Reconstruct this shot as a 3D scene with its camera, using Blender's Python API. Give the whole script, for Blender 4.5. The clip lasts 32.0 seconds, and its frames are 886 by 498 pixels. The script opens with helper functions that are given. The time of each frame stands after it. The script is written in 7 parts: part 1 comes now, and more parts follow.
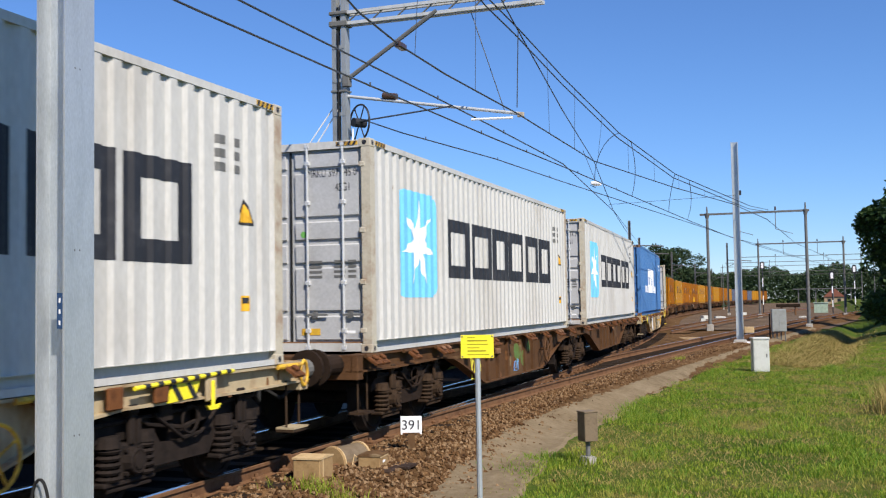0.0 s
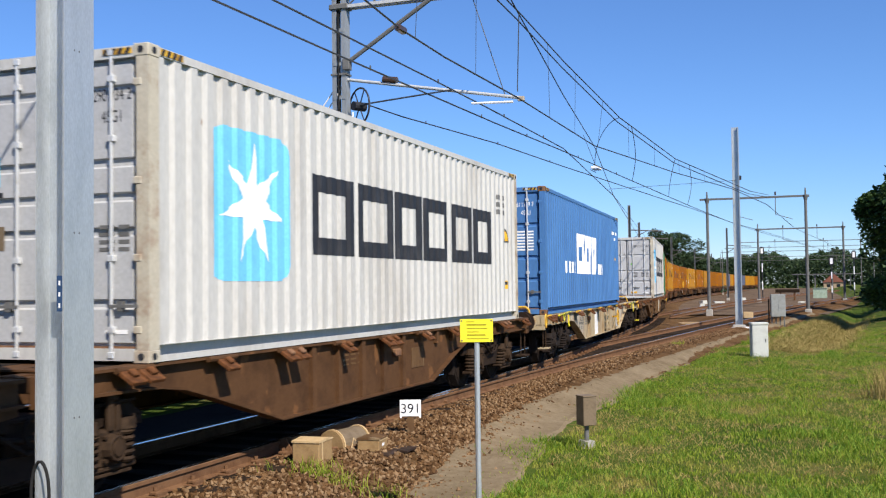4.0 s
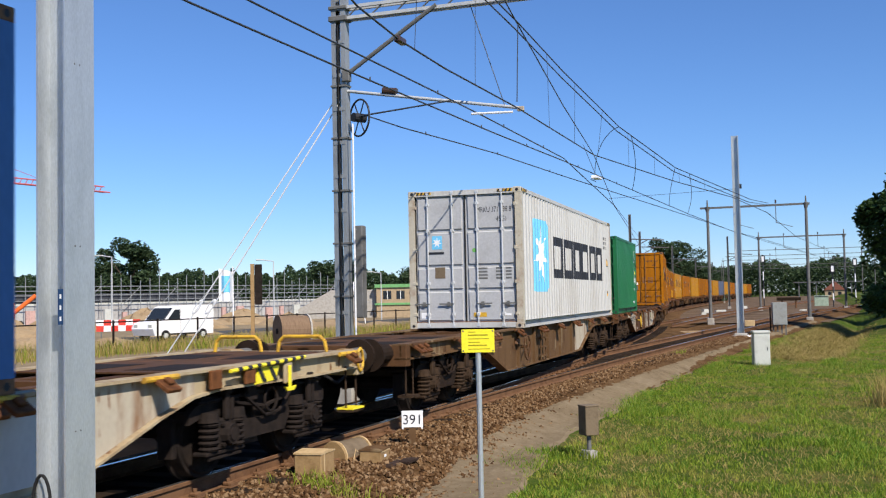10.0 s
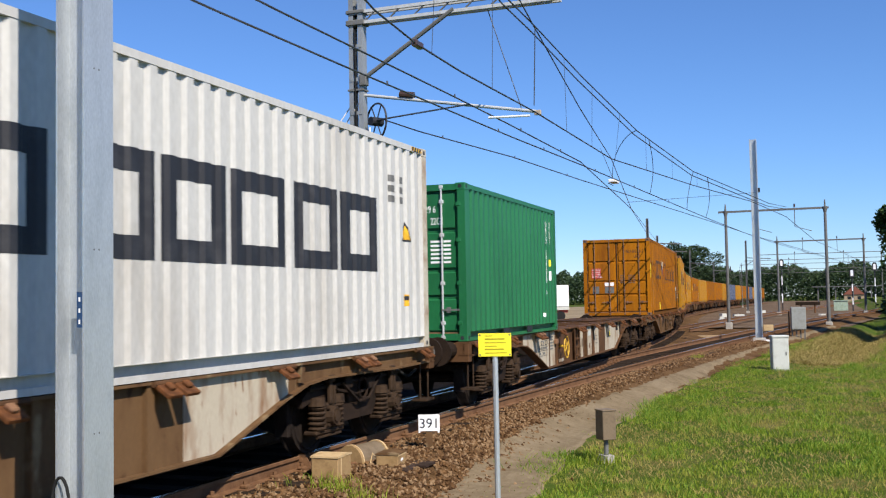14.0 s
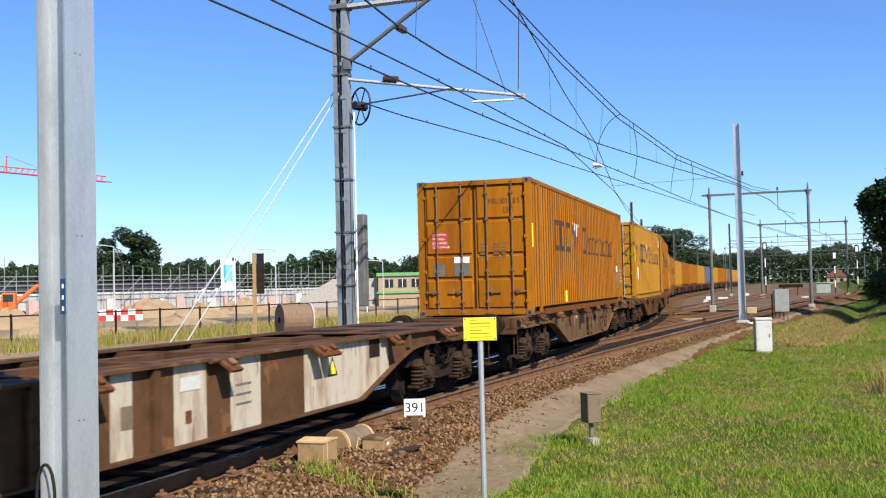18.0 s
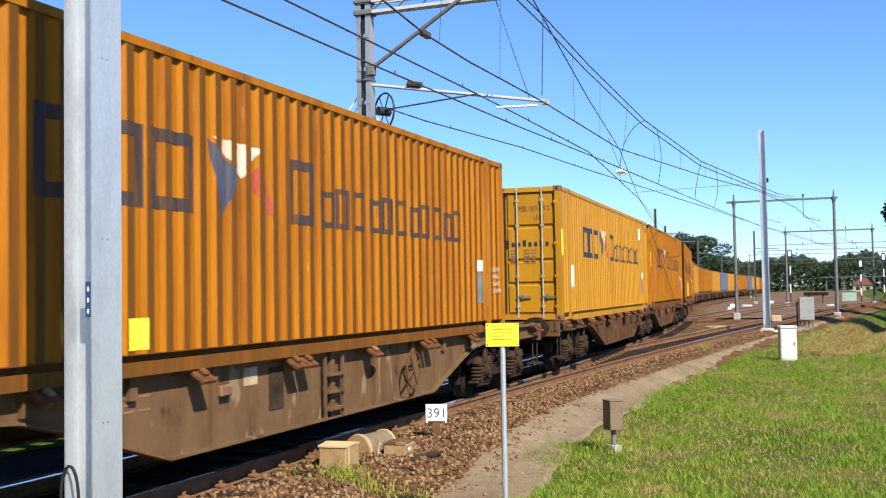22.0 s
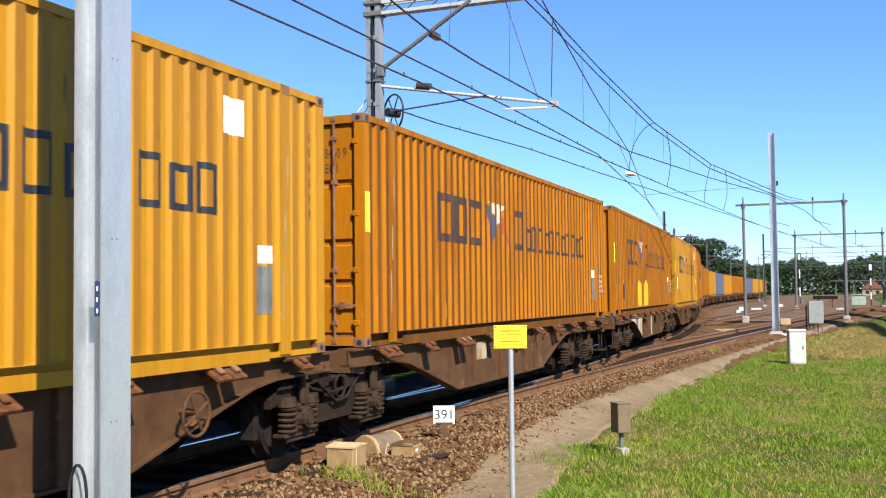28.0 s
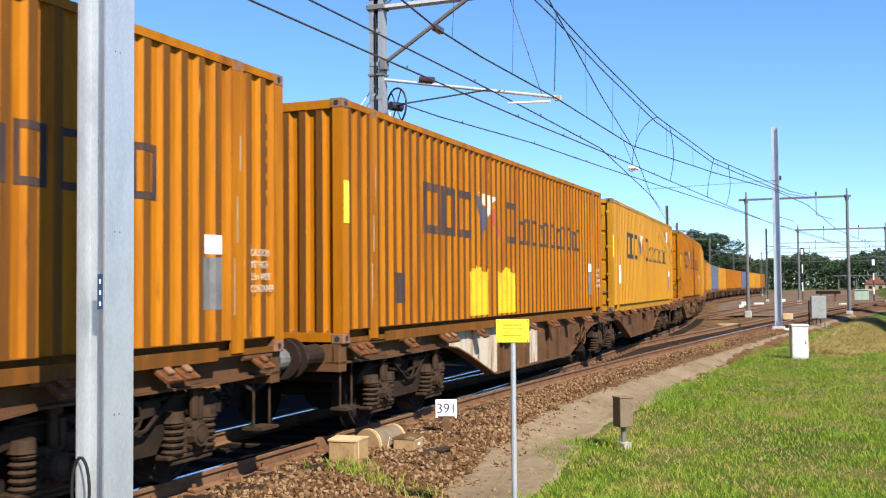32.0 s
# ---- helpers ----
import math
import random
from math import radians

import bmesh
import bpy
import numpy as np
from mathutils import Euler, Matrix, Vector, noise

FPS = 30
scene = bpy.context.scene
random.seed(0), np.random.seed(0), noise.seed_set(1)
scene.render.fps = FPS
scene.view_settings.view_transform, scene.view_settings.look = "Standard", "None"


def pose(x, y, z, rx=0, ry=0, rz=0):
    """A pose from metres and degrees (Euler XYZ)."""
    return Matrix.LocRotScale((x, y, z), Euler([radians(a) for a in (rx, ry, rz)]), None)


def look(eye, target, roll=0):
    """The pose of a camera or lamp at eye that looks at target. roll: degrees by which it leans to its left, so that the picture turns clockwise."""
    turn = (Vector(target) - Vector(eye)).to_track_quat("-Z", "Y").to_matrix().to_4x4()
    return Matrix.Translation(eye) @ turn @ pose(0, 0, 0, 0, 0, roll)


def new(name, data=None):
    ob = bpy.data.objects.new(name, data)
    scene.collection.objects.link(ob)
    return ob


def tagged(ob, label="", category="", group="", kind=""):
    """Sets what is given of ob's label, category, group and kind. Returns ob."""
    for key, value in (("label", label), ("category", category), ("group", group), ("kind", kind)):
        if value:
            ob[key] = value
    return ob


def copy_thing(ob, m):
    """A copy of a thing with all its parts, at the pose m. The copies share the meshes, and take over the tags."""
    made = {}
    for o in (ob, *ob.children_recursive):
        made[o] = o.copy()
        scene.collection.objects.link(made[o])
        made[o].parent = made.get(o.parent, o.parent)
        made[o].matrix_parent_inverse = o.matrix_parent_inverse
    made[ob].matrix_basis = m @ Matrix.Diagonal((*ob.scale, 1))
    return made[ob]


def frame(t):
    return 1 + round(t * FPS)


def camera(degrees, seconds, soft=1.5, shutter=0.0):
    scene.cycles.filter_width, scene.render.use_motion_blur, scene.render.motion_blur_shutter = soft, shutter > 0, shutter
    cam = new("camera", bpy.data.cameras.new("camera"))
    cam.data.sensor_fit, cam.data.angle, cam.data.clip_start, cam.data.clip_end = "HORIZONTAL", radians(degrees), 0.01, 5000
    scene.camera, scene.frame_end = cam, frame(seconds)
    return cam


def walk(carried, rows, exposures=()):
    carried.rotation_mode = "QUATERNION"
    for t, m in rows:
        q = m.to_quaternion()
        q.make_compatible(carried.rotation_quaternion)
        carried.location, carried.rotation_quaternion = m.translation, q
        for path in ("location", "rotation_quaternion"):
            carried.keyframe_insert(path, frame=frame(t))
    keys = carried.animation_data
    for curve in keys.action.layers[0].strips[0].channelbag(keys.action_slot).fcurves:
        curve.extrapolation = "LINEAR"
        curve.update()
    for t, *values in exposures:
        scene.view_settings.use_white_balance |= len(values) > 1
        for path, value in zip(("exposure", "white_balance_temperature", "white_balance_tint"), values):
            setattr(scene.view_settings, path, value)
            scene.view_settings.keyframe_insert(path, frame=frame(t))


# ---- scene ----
cam = camera(46.65, 32.0, 1.2, 0.25)
EXPO = 0.36
EYE = (0.0, 0.0, 1.80)
VIEW = [(0, 19.88, 3.01, 0.94), (0.5, 19.91, 2.94, 0.98), (1, 19.90, 2.81, 1.19), (1.5, 19.84, 2.47, 1.10), (2, 19.68, 2.23, 1.13), (2.5, 19.59, 1.95, 1.16), (3, 19.67, 1.89, 0.97), (3.5, 19.85, 1.94, 0.76), (5.5, 19.97, 2.60, 0.74), (6, 19.94, 2.56, 0.71), (6.5, 19.95, 2.51, 0.86), (7, 19.94, 2.55, 0.86), (7.5, 19.91, 2.60, 0.90), (8, 19.79, 2.60, 0.94), (8.5, 19.74, 2.63, 0.88), (9, 19.83, 2.62, 1.03), (9.5, 19.89, 2.62, 1.17), (10, 19.91, 2.71, 1.15), (10.5, 19.96, 2.80, 1.20), (11, 20.03, 2.83, 1.24), (11.5, 20.22, 2.86, 1.25), (12, 20.47, 2.83, 1.24), (12.5, 20.61, 2.92, 1.12), (13, 20.70, 2.90, 1.00), (13.5, 20.78, 2.94, 1.01), (14, 20.85, 2.94, 1.04), (14.5, 20.95, 2.96, 1.34), (16.5, 20.33, 2.50, 1.38), (17, 20.07, 2.31, 1.28), (17.5, 20.01, 2.11, 1.41), (18, 20.02, 2.06, 1.37), (18.5, 20.02, 2.19, 1.41), (19, 20.12, 2.39, 1.50), (19.5, 20.31, 2.45, 1.58), (20, 20.66, 2.42, 1.47), (20.5, 20.87, 2.42, 1.29), (21, 21.11, 2.40, 1.24), (21.5, 21.35, 2.37, 0.86), (22, 21.28, 2.39, 0.97), (22.5, 21.30, 2.18, 0.86), (23, 21.42, 2.21, 1.06), (23.5, 21.50, 2.16, 1.02), (24, 21.55, 2.30, 1.04), (24.5, 21.64, 2.49, 1.00), (25, 21.71, 2.50, 1.05), (25.5, 21.76, 2.51, 0.91), (27.5, 21.76, 2.57, 0.73), (28, 21.75, 2.48, 0.65), (28.5, 21.88, 2.43, 0.81), (29, 21.93, 2.31, 0.73), (29.5, 22.03, 2.38, 0.77), (30, 22.02, 2.42, 0.72), (30.5, 21.94, 2.38, 0.55), (31, 21.91, 2.25, 0.64), (31.5, 21.90, 2.22, 0.60), (32, 21.90, 2.14, 0.49)]


def aim(yaw, pitch):
    y, p = radians(yaw), radians(pitch)
    return (EYE[0] - 50 * math.sin(y) * math.cos(p), EYE[1] + 50 * math.cos(y) * math.cos(p), EYE[2] + 50 * math.sin(p))


walk(cam, [(t, look(EYE, aim(yaw, pitch), -roll)) for t, yaw, pitch, roll in VIEW],
     [(t, e + EXPO, 5950, 15.5) for t, e in ((0, 0.12), (1, 0.14), (2, 0.0), (3, 0.12), (6, 0.24), (7, 0.28), (8, 0.12), (9, 0.05), (10, 0.05), (11, 0.1), (12, 0.18), (13, 0.14), (14, 0.16), (17, 0.40), (20, 0.43), (21, 0.42), (22, 0.68), (23, 0.75), (24, 0.74), (25, 0.73), (28, 0.70), (30, 0.74), (32, 0.74))])

# sky and sun
SUN_AZ, SUN_EL = radians(129), radians(43.5)   # azimuth clockwise from +y
world = bpy.data.worlds.new("world")
scene.world = world
world.use_nodes = True
wn, wl = world.node_tree.nodes, world.node_tree.links
sky = wn.new("ShaderNodeTexSky")
sky.sky_type, sky.sun_disc = "NISHITA", False
sky.sun_elevation, sky.sun_rotation = SUN_EL, SUN_AZ
sky.air_density, sky.dust_density, sky.ozone_density = 1.4, 0.0, 10.0
sky.altitude = 2900
wl.new(sky.outputs[0], wn["Background"].inputs["Color"])
wn["Background"].inputs["Strength"].default_value = 0.092
sun = new("sun", bpy.data.lights.new("sun", "SUN"))
sun.data.energy, sun.data.angle, sun.data.color = 5.0, radians(0.53), (1.0, 0.895, 0.70)
sun.matrix_world = look((0, 0, 0), (-math.sin(SUN_AZ) * math.cos(SUN_EL), -math.cos(SUN_AZ) * math.cos(SUN_EL), -math.sin(SUN_EL)))


# ---- materials ----
def material(name, colour, rough=0.6, metal=0.0, tint=None, amount=0.5, scale=4.0, fine=40.0, bump=0.0, stretch=(1, 1, 1), spread=0.0, chips=None):
    """Paint, metal or earth: base colour, a second colour laid on in patches, fine grain and relief; spread varies it from piece to piece, chips are small scraped spots."""
    m = bpy.data.materials.new(name)
    m.use_nodes = True
    n, l = m.node_tree.nodes, m.node_tree.links
    b = n["Principled BSDF"]
    b.inputs["Roughness"].default_value, b.inputs["Metallic"].default_value = rough, metal
    b.inputs["Specular IOR Level"].default_value = 0.5 if rough < 0.42 else 0.3 if rough < 0.6 else 0.12
    tc, mp = n.new("ShaderNodeTexCoord"), n.new("ShaderNodeMapping")
    mp.inputs["Scale"].default_value = stretch
    l.new(tc.outputs["Object"], mp.inputs[0])
    n1, n2 = n.new("ShaderNodeTexNoise"), n.new("ShaderNodeTexNoise")
    n1.inputs["Scale"].default_value, n2.inputs["Scale"].default_value = scale, fine
    n1.inputs["Detail"].default_value, n2.inputs["Detail"].default_value = 6, 3
    n1.inputs["Roughness"].default_value = 0.65
    l.new(mp.outputs[0], n1.inputs[0])
    l.new(mp.outputs[0], n2.inputs[0])
    ramp = n.new("ShaderNodeValToRGB")
    ramp.color_ramp.elements[0].position, ramp.color_ramp.elements[1].position = 0.62 - 0.35 * amount, 0.85 - 0.3 * amount
    l.new(n1.outputs[0], ramp.inputs[0])
    mix = n.new("ShaderNodeMix")
    mix.data_type = "RGBA"
    mix.inputs[6].default_value, mix.inputs[7].default_value = (*colour, 1), (*(tint or [c * 0.72 for c in colour]), 1)
    l.new(ramp.outputs[0], mix.inputs[0])
    hsv = n.new("ShaderNodeHueSaturation")
    top = mix.outputs[2]
    for colour2, size, edge in chips or ():
        nz, rp, mx = n.new("ShaderNodeTexNoise"), n.new("ShaderNodeValToRGB"), n.new("ShaderNodeMix")
        nz.inputs["Scale"].default_value, nz.inputs["Detail"].default_value = size, 4
        rp.color_ramp.elements[0].position, rp.color_ramp.elements[1].position = edge, edge + 0.05
        mx.data_type = "RGBA"
        mx.inputs[7].default_value = (*colour2, 1)
        l.new(mp.outputs[0], nz.inputs[0])
        l.new(nz.outputs[0], rp.inputs[0])
        l.new(rp.outputs[0], mx.inputs[0])
        l.new(top, mx.inputs[6])
        top = mx.outputs[2]
    l.new(top, hsv.inputs["Color"])
    mr = n.new("ShaderNodeMapRange")
    mr.inputs[3].default_value, mr.inputs[4].default_value = 0.8, 1.2
    l.new(n2.outputs[0], mr.inputs[0])
    if spread:
        oi, m2, ad = n.new("ShaderNodeObjectInfo"), n.new("ShaderNodeMapRange"), n.new("ShaderNodeMath")
        m2.inputs[3].default_value, m2.inputs[4].default_value = 1 - spread, 1 + spread
        ad.operation = "MULTIPLY"
        l.new(oi.outputs["Random"], m2.inputs[0])
        l.new(m2.outputs[0], ad.inputs[0])
        l.new(mr.outputs[0], ad.inputs[1])
        l.new(ad.outputs[0], hsv.inputs["Value"])
    else:
        l.new(mr.outputs[0], hsv.inputs["Value"])
    l.new(hsv.outputs[0], b.inputs["Base Color"])
    if bump:
        bp = n.new("ShaderNodeBump")
        bp.inputs["Strength"].default_value, bp.inputs["Distance"].default_value = 1.0, bump
        l.new(n2.outputs[0], bp.inputs["Height"])
        l.new(bp.outputs[0], b.inputs["Normal"])
    return m


RUST = (0.13, 0.055, 0.03)
M_WHITE = material("container_grey_white", (0.49, 0.485, 0.46), 0.45, 0, (0.38, 0.36, 0.325), 0.34, 1.2, 30, 0, (1, 1, 0.35), chips=(((0.22, 0.13, 0.07), 9.0, 0.745),))
M_DOORGREY = material("container_door_grey", (0.42, 0.425, 0.43), 0.45, 0, (0.33, 0.33, 0.33), 0.3, 1.5, 30)
M_BEIGE = material("corner_post_beige", (0.46, 0.42, 0.33), 0.5, 0, (0.25, 0.15, 0.09), 0.35, 3, 30, chips=(((0.22, 0.13, 0.07), 9.0, 0.745),))
M_BLUE = material("container_blue", (0.066, 0.17, 0.385), 0.45, 0, (0.052, 0.13, 0.30), 0.4, 1.0, 30, 0, (1, 1, 0.35))
M_GREEN = material("container_green", (0.015, 0.135, 0.045), 0.4, 0, (0.012, 0.10, 0.036), 0.4, 1.0, 30, 0, (1, 1, 0.35))
M_ORANGE = material("container_orange", (0.33, 0.118, 0.001), 0.6, 0, (0.18, 0.055, 0.004), 0.5, 1.6, 25, 0, (1, 2.2, 0.16), 0.1, chips=(((0.42, 0.22, 0.03), 9.0, 0.70), ((0.06, 0.026, 0.012), 6.0, 0.71)))
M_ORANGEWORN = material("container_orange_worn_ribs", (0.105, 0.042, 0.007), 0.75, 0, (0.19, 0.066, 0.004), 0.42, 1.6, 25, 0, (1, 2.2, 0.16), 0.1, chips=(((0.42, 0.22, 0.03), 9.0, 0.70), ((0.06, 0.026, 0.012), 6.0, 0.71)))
M_YELLOWRIB = material("container_yellow_worn_ribs", (0.26, 0.112, 0.003), 0.5, 0, (0.35, 0.16, 0.002), 0.4, 1.6, 25, 0, (1, 2.2, 0.16), 0.08, chips=(((0.14, 0.055, 0.01), 7.0, 0.72),))
M_DULLBLUE = material("container_dull_blue", (0.085, 0.10, 0.15), 0.55)
M_YELLOW = material("container_yellow_orange", (0.385, 0.182, 0.001), 0.5, 0, (0.27, 0.115, 0.003), 0.45, 1.2, 30, 0, (1, 2, 0.2), 0.08, chips=(((0.14, 0.055, 0.01), 7.0, 0.72),))
M_FRESHYELLOW = material("fresh_yellow_paint", (0.60, 0.34, 0.004), 0.45, 0, (0.48, 0.25, 0.004), 0.35, 3, 30)
M_DARKEDGE = material("container_frame_rusty", (0.20, 0.11, 0.06), 0.7, 0, (0.10, 0.045, 0.03), 0.5, 5, 40)
M_BLACK = material("black_paint", (0.02, 0.021, 0.026), 0.5, 0, (0.045, 0.045, 0.05), 0.3, 3, 40)
M_NAVY = material("navy_paint", (0.042, 0.031, 0.030), 0.7, 0, (0.12, 0.055, 0.02), 0.42, 4, 30, 0, (1, 2.2, 0.3))
M_SKYBLUE = material("light_blue_paint", (0.17, 0.52, 0.78), 0.45, 0, (0.14, 0.45, 0.70), 0.3, 2, 30)
M_PUREWHITE = material("white_paint", (0.80, 0.80, 0.80), 0.45, 0, (0.70, 0.70, 0.69), 0.3, 3, 30)
M_RED = material("red_paint", (0.45, 0.06, 0.04), 0.5)
M_SIGNYELLOW = material("signal_yellow", (0.85, 0.72, 0.02), 0.4, 0, (0.78, 0.64, 0.02), 0.2, 8, 60)
M_YELLOWPAINT = material("yellow_worn_paint", (0.62, 0.37, 0.03), 0.55, 0, RUST, 0.42, 7, 40)
M_STEEL = material("galvanised_steel", (0.47, 0.485, 0.49), 0.45, 0.05, (0.38, 0.395, 0.40), 0.5, 6, 80, 0, (1, 1, 0.25))
M_GALV = material("galvanised_mast_steel", (0.50, 0.53, 0.55), 0.42, 0.55, (0.38, 0.41, 0.43), 0.45, 3, 90, 0.0006, (1, 1, 0.35))
M_MASTGREY = material("weathered_zinc", (0.30, 0.32, 0.33), 0.5, 0.35, (0.20, 0.21, 0.215), 0.5, 3, 50, 0, (1, 1, 0.3))
M_DULLSTEEL = material("weathered_steel", (0.15, 0.15, 0.145), 0.6, 0.1, (0.10, 0.10, 0.095), 0.5, 4, 50)
M_BAR = material("door_bar_zinc", (0.60, 0.61, 0.61), 0.4, 0.3, (0.45, 0.43, 0.40), 0.3, 6, 40)
M_DULLBAR = material("door_bar_dull", (0.36, 0.33, 0.26), 0.5, 0.2, (0.25, 0.19, 0.11), 0.45, 6, 40)
M_WAGON = material("wagon_brown", (0.094, 0.047, 0.021), 0.75, 0, (0.054, 0.027, 0.013), 0.5, 2.5, 35, 0.001, (1, 1, 1), 0.1, chips=(((0.16, 0.075, 0.03), 3.0, 0.64),))
M_CREAM = material("wagon_cream_dusty", (0.38, 0.31, 0.195), 0.65, 0, (0.20, 0.115, 0.05), 0.46, 1.6, 35, 0, (1, 1.3, 0.6), chips=(((0.16, 0.08, 0.035), 5.0, 0.66),))
M_PALE = material("pale_field_rust_streaked", (0.43, 0.38, 0.29), 0.65, 0, (0.20, 0.10, 0.045), 0.42, 1.8, 30, 0, (1, 2.4, 0.5), chips=(((0.17, 0.075, 0.03), 5.0, 0.66),))
M_AMBER = material("amber_sticker", (0.72, 0.40, 0.02), 0.5)
M_TAN = material("wagon_tan_dusty", (0.125, 0.072, 0.033), 0.7, 0, (0.08, 0.041, 0.019), 0.5, 2.0, 35, 0, (1, 1.6, 0.6), chips=(((0.20, 0.14, 0.075), 2.2, 0.60), ((0.05, 0.025, 0.012), 4.0, 0.66)))
M_BOGIE = material("bogie_brown_black", (0.022, 0.016, 0.013), 0.85, 0.0, (0.010, 0.008, 0.007), 0.5, 6, 40, 0.002)
M_RAILHEAD = material("polished_rail", (0.55, 0.54, 0.53), 0.22, 0.9, (0.42, 0.40, 0.38), 0.3, 3, 40)
M_RAIL = material("rusty_rail", (0.16, 0.085, 0.042), 0.85, 0.0, (0.095, 0.046, 0.023), 0.5, 4, 50)
M_SLEEPER = material("sleeper_wood", (0.028, 0.018, 0.011), 0.9, 0, (0.014, 0.010, 0.007), 0.5, 5, 60, 0.004, (1, 6, 1), 0.3)
M_CONCRETE = material("concrete", (0.38, 0.36, 0.32), 0.85, 0, (0.27, 0.25, 0.22), 0.5, 4, 60, 0.003)
M_WIRE = material("contact_wire", (0.08, 0.085, 0.09), 0.5, 0.6)
M_INSULATOR = material("insulator_brown", (0.06, 0.035, 0.025), 0.25)
M_TANBOX = material("cable_box_tan", (0.31, 0.205, 0.095), 0.6, 0, (0.20, 0.12, 0.052), 0.4, 6, 50, 0.001)
M_BOXEDGE = material("box_edge_cream", (0.50, 0.36, 0.19), 0.6, 0, (0.36, 0.24, 0.11), 0.4, 8, 50)
M_BOXBROWN = material("post_box_olive_brown", (0.165, 0.125, 0.08), 0.6, 0, (0.11, 0.08, 0.05), 0.4, 6, 50)
M_CABGREY = material("cabinet_grey", (0.50, 0.51, 0.47), 0.5, 0, (0.40, 0.40, 0.36), 0.4, 4, 40)
M_RELAY = material("relay_cabinet_grey", (0.27, 0.28, 0.265), 0.5, 0, (0.20, 0.20, 0.18), 0.4, 4, 40)
M_SAND = material("sand_heap", (0.31, 0.23, 0.135), 0.95, 0, (0.26, 0.18, 0.10), 0.5, 0.6, 8, 0.02)
M_RUBBER = material("black_rubber", (0.02, 0.02, 0.02), 0.8)
M_TEALBOX = material("teal_hut_paint", (0.03, 0.20, 0.17), 0.5, 0, (0.025, 0.15, 0.13), 0.4, 2, 30)
M_CRANE = material("crane_red", (0.50, 0.10, 0.09), 0.5)
M_EXCAV = material("excavator_orange", (0.75, 0.16, 0.03), 0.5)
M_BARK = material("bark", (0.09, 0.065, 0.045), 0.9, 0, (0.05, 0.036, 0.026), 0.5, 6, 40, 0.01)
M_ROOF = material("roof_tiles", (0.22, 0.09, 0.06), 0.85)
M_HUTGREEN = material("light_green_cabinet", (0.33, 0.42, 0.33), 0.6)


M_RED2 = material("barrier_red", (0.62, 0.05, 0.03), 0.45)
M_DRUM = material("drum_planks", (0.20, 0.135, 0.085), 0.85, 0, (0.13, 0.085, 0.055), 0.5, 3, 30, 0.003, (8, 1, 1))
M_ASPHALT = material("site_asphalt", (0.075, 0.072, 0.068), 0.9, 0, (0.11, 0.10, 0.09), 0.4, 0.5, 20)
M_SHELLWALL = material("shell_wall_grey", (0.40, 0.40, 0.39), 0.8, 0, (0.26, 0.25, 0.24), 0.5, 0.4, 6)
M_RUSTPIN = material("rusty_orange_steel", (0.14, 0.056, 0.020), 0.75, 0, (0.065, 0.027, 0.012), 0.5, 9, 50)
M_SPRAYGREEN = material("green_spray_paint", (0.16, 0.42, 0.10), 0.6)
M_GRAFGREEN = material("worn_green_spray", (0.10, 0.17, 0.045), 0.7, 0, (0.13, 0.06, 0.025), 0.5, 5, 40)
M_SPRAYBLUE = material("blue_spray_paint", (0.16, 0.33, 0.62), 0.6)
M_SPRAYYELLOW = material("yellow_spray_paint", (0.62, 0.55, 0.06), 0.6)
M_SIGNBLUE = material("plate_blue", (0.025, 0.06, 0.14), 0.5)
M_OLIVE = material("print_olive", (0.34, 0.31, 0.02), 0.6)
M_SLATE = material("slate_roof", (0.06, 0.065, 0.075), 0.7)
M_PINKISH = material("wrapped_bricks", (0.50, 0.33, 0.29), 0.7)
M_TANWALL = material("tan_render_wall", (0.38, 0.29, 0.18), 0.8)
M_GREENTRIM = material("green_fascia", (0.16, 0.36, 0.14), 0.6)


M_PENBLUE = material("faded_navy", (0.04, 0.055, 0.10), 0.6, 0, (0.12, 0.08, 0.05), 0.45, 4, 30, 0, (1, 2.2, 0.3))
M_PENWHITE = material("faded_white", (0.50, 0.44, 0.34), 0.6, 0, (0.35, 0.25, 0.14), 0.45, 4, 30, 0, (1, 2.2, 0.3))
M_PENRED = material("faded_red", (0.30, 0.06, 0.03), 0.6, 0, (0.30, 0.11, 0.03), 0.45, 4, 30, 0, (1, 2.2, 0.3))


def glass_material():
    m = bpy.data.materials.new("dark_glass")
    m.use_nodes = True
    b = m.node_tree.nodes["Principled BSDF"]
    b.inputs["Base Color"].default_value, b.inputs["Roughness"].default_value = (0.02, 0.025, 0.03, 1), 0.08
    return m


M_GLASS = glass_material()


# ---- building helpers ----
def part(name, bm, mat, parent=None, label="", m=None):
    me = bpy.data.meshes.new(name)
    bm.to_mesh(me)
    bm.free()
    me.materials.append(mat)
    ob = new(name, me)
    if parent is not None:
        ob.parent = parent
    if m is not None:
        ob.matrix_basis = m
    if label:
        ob["label"] = label
    return ob


def again(ob, m, parent=None):
    """Another piece on the same mesh."""
    o = new(ob.name.split(".")[0], ob.data)
    o.parent = parent if parent is not None else ob.parent
    o.matrix_basis = m
    for k in ob.keys():
        o[k] = ob[k]
    return o


def thing(name, m, label, category, group="", kind=""):
    ob = new(name)
    ob.empty_display_size = 0.2
    ob.matrix_basis = m
    return tagged(ob, label, category, group, kind)


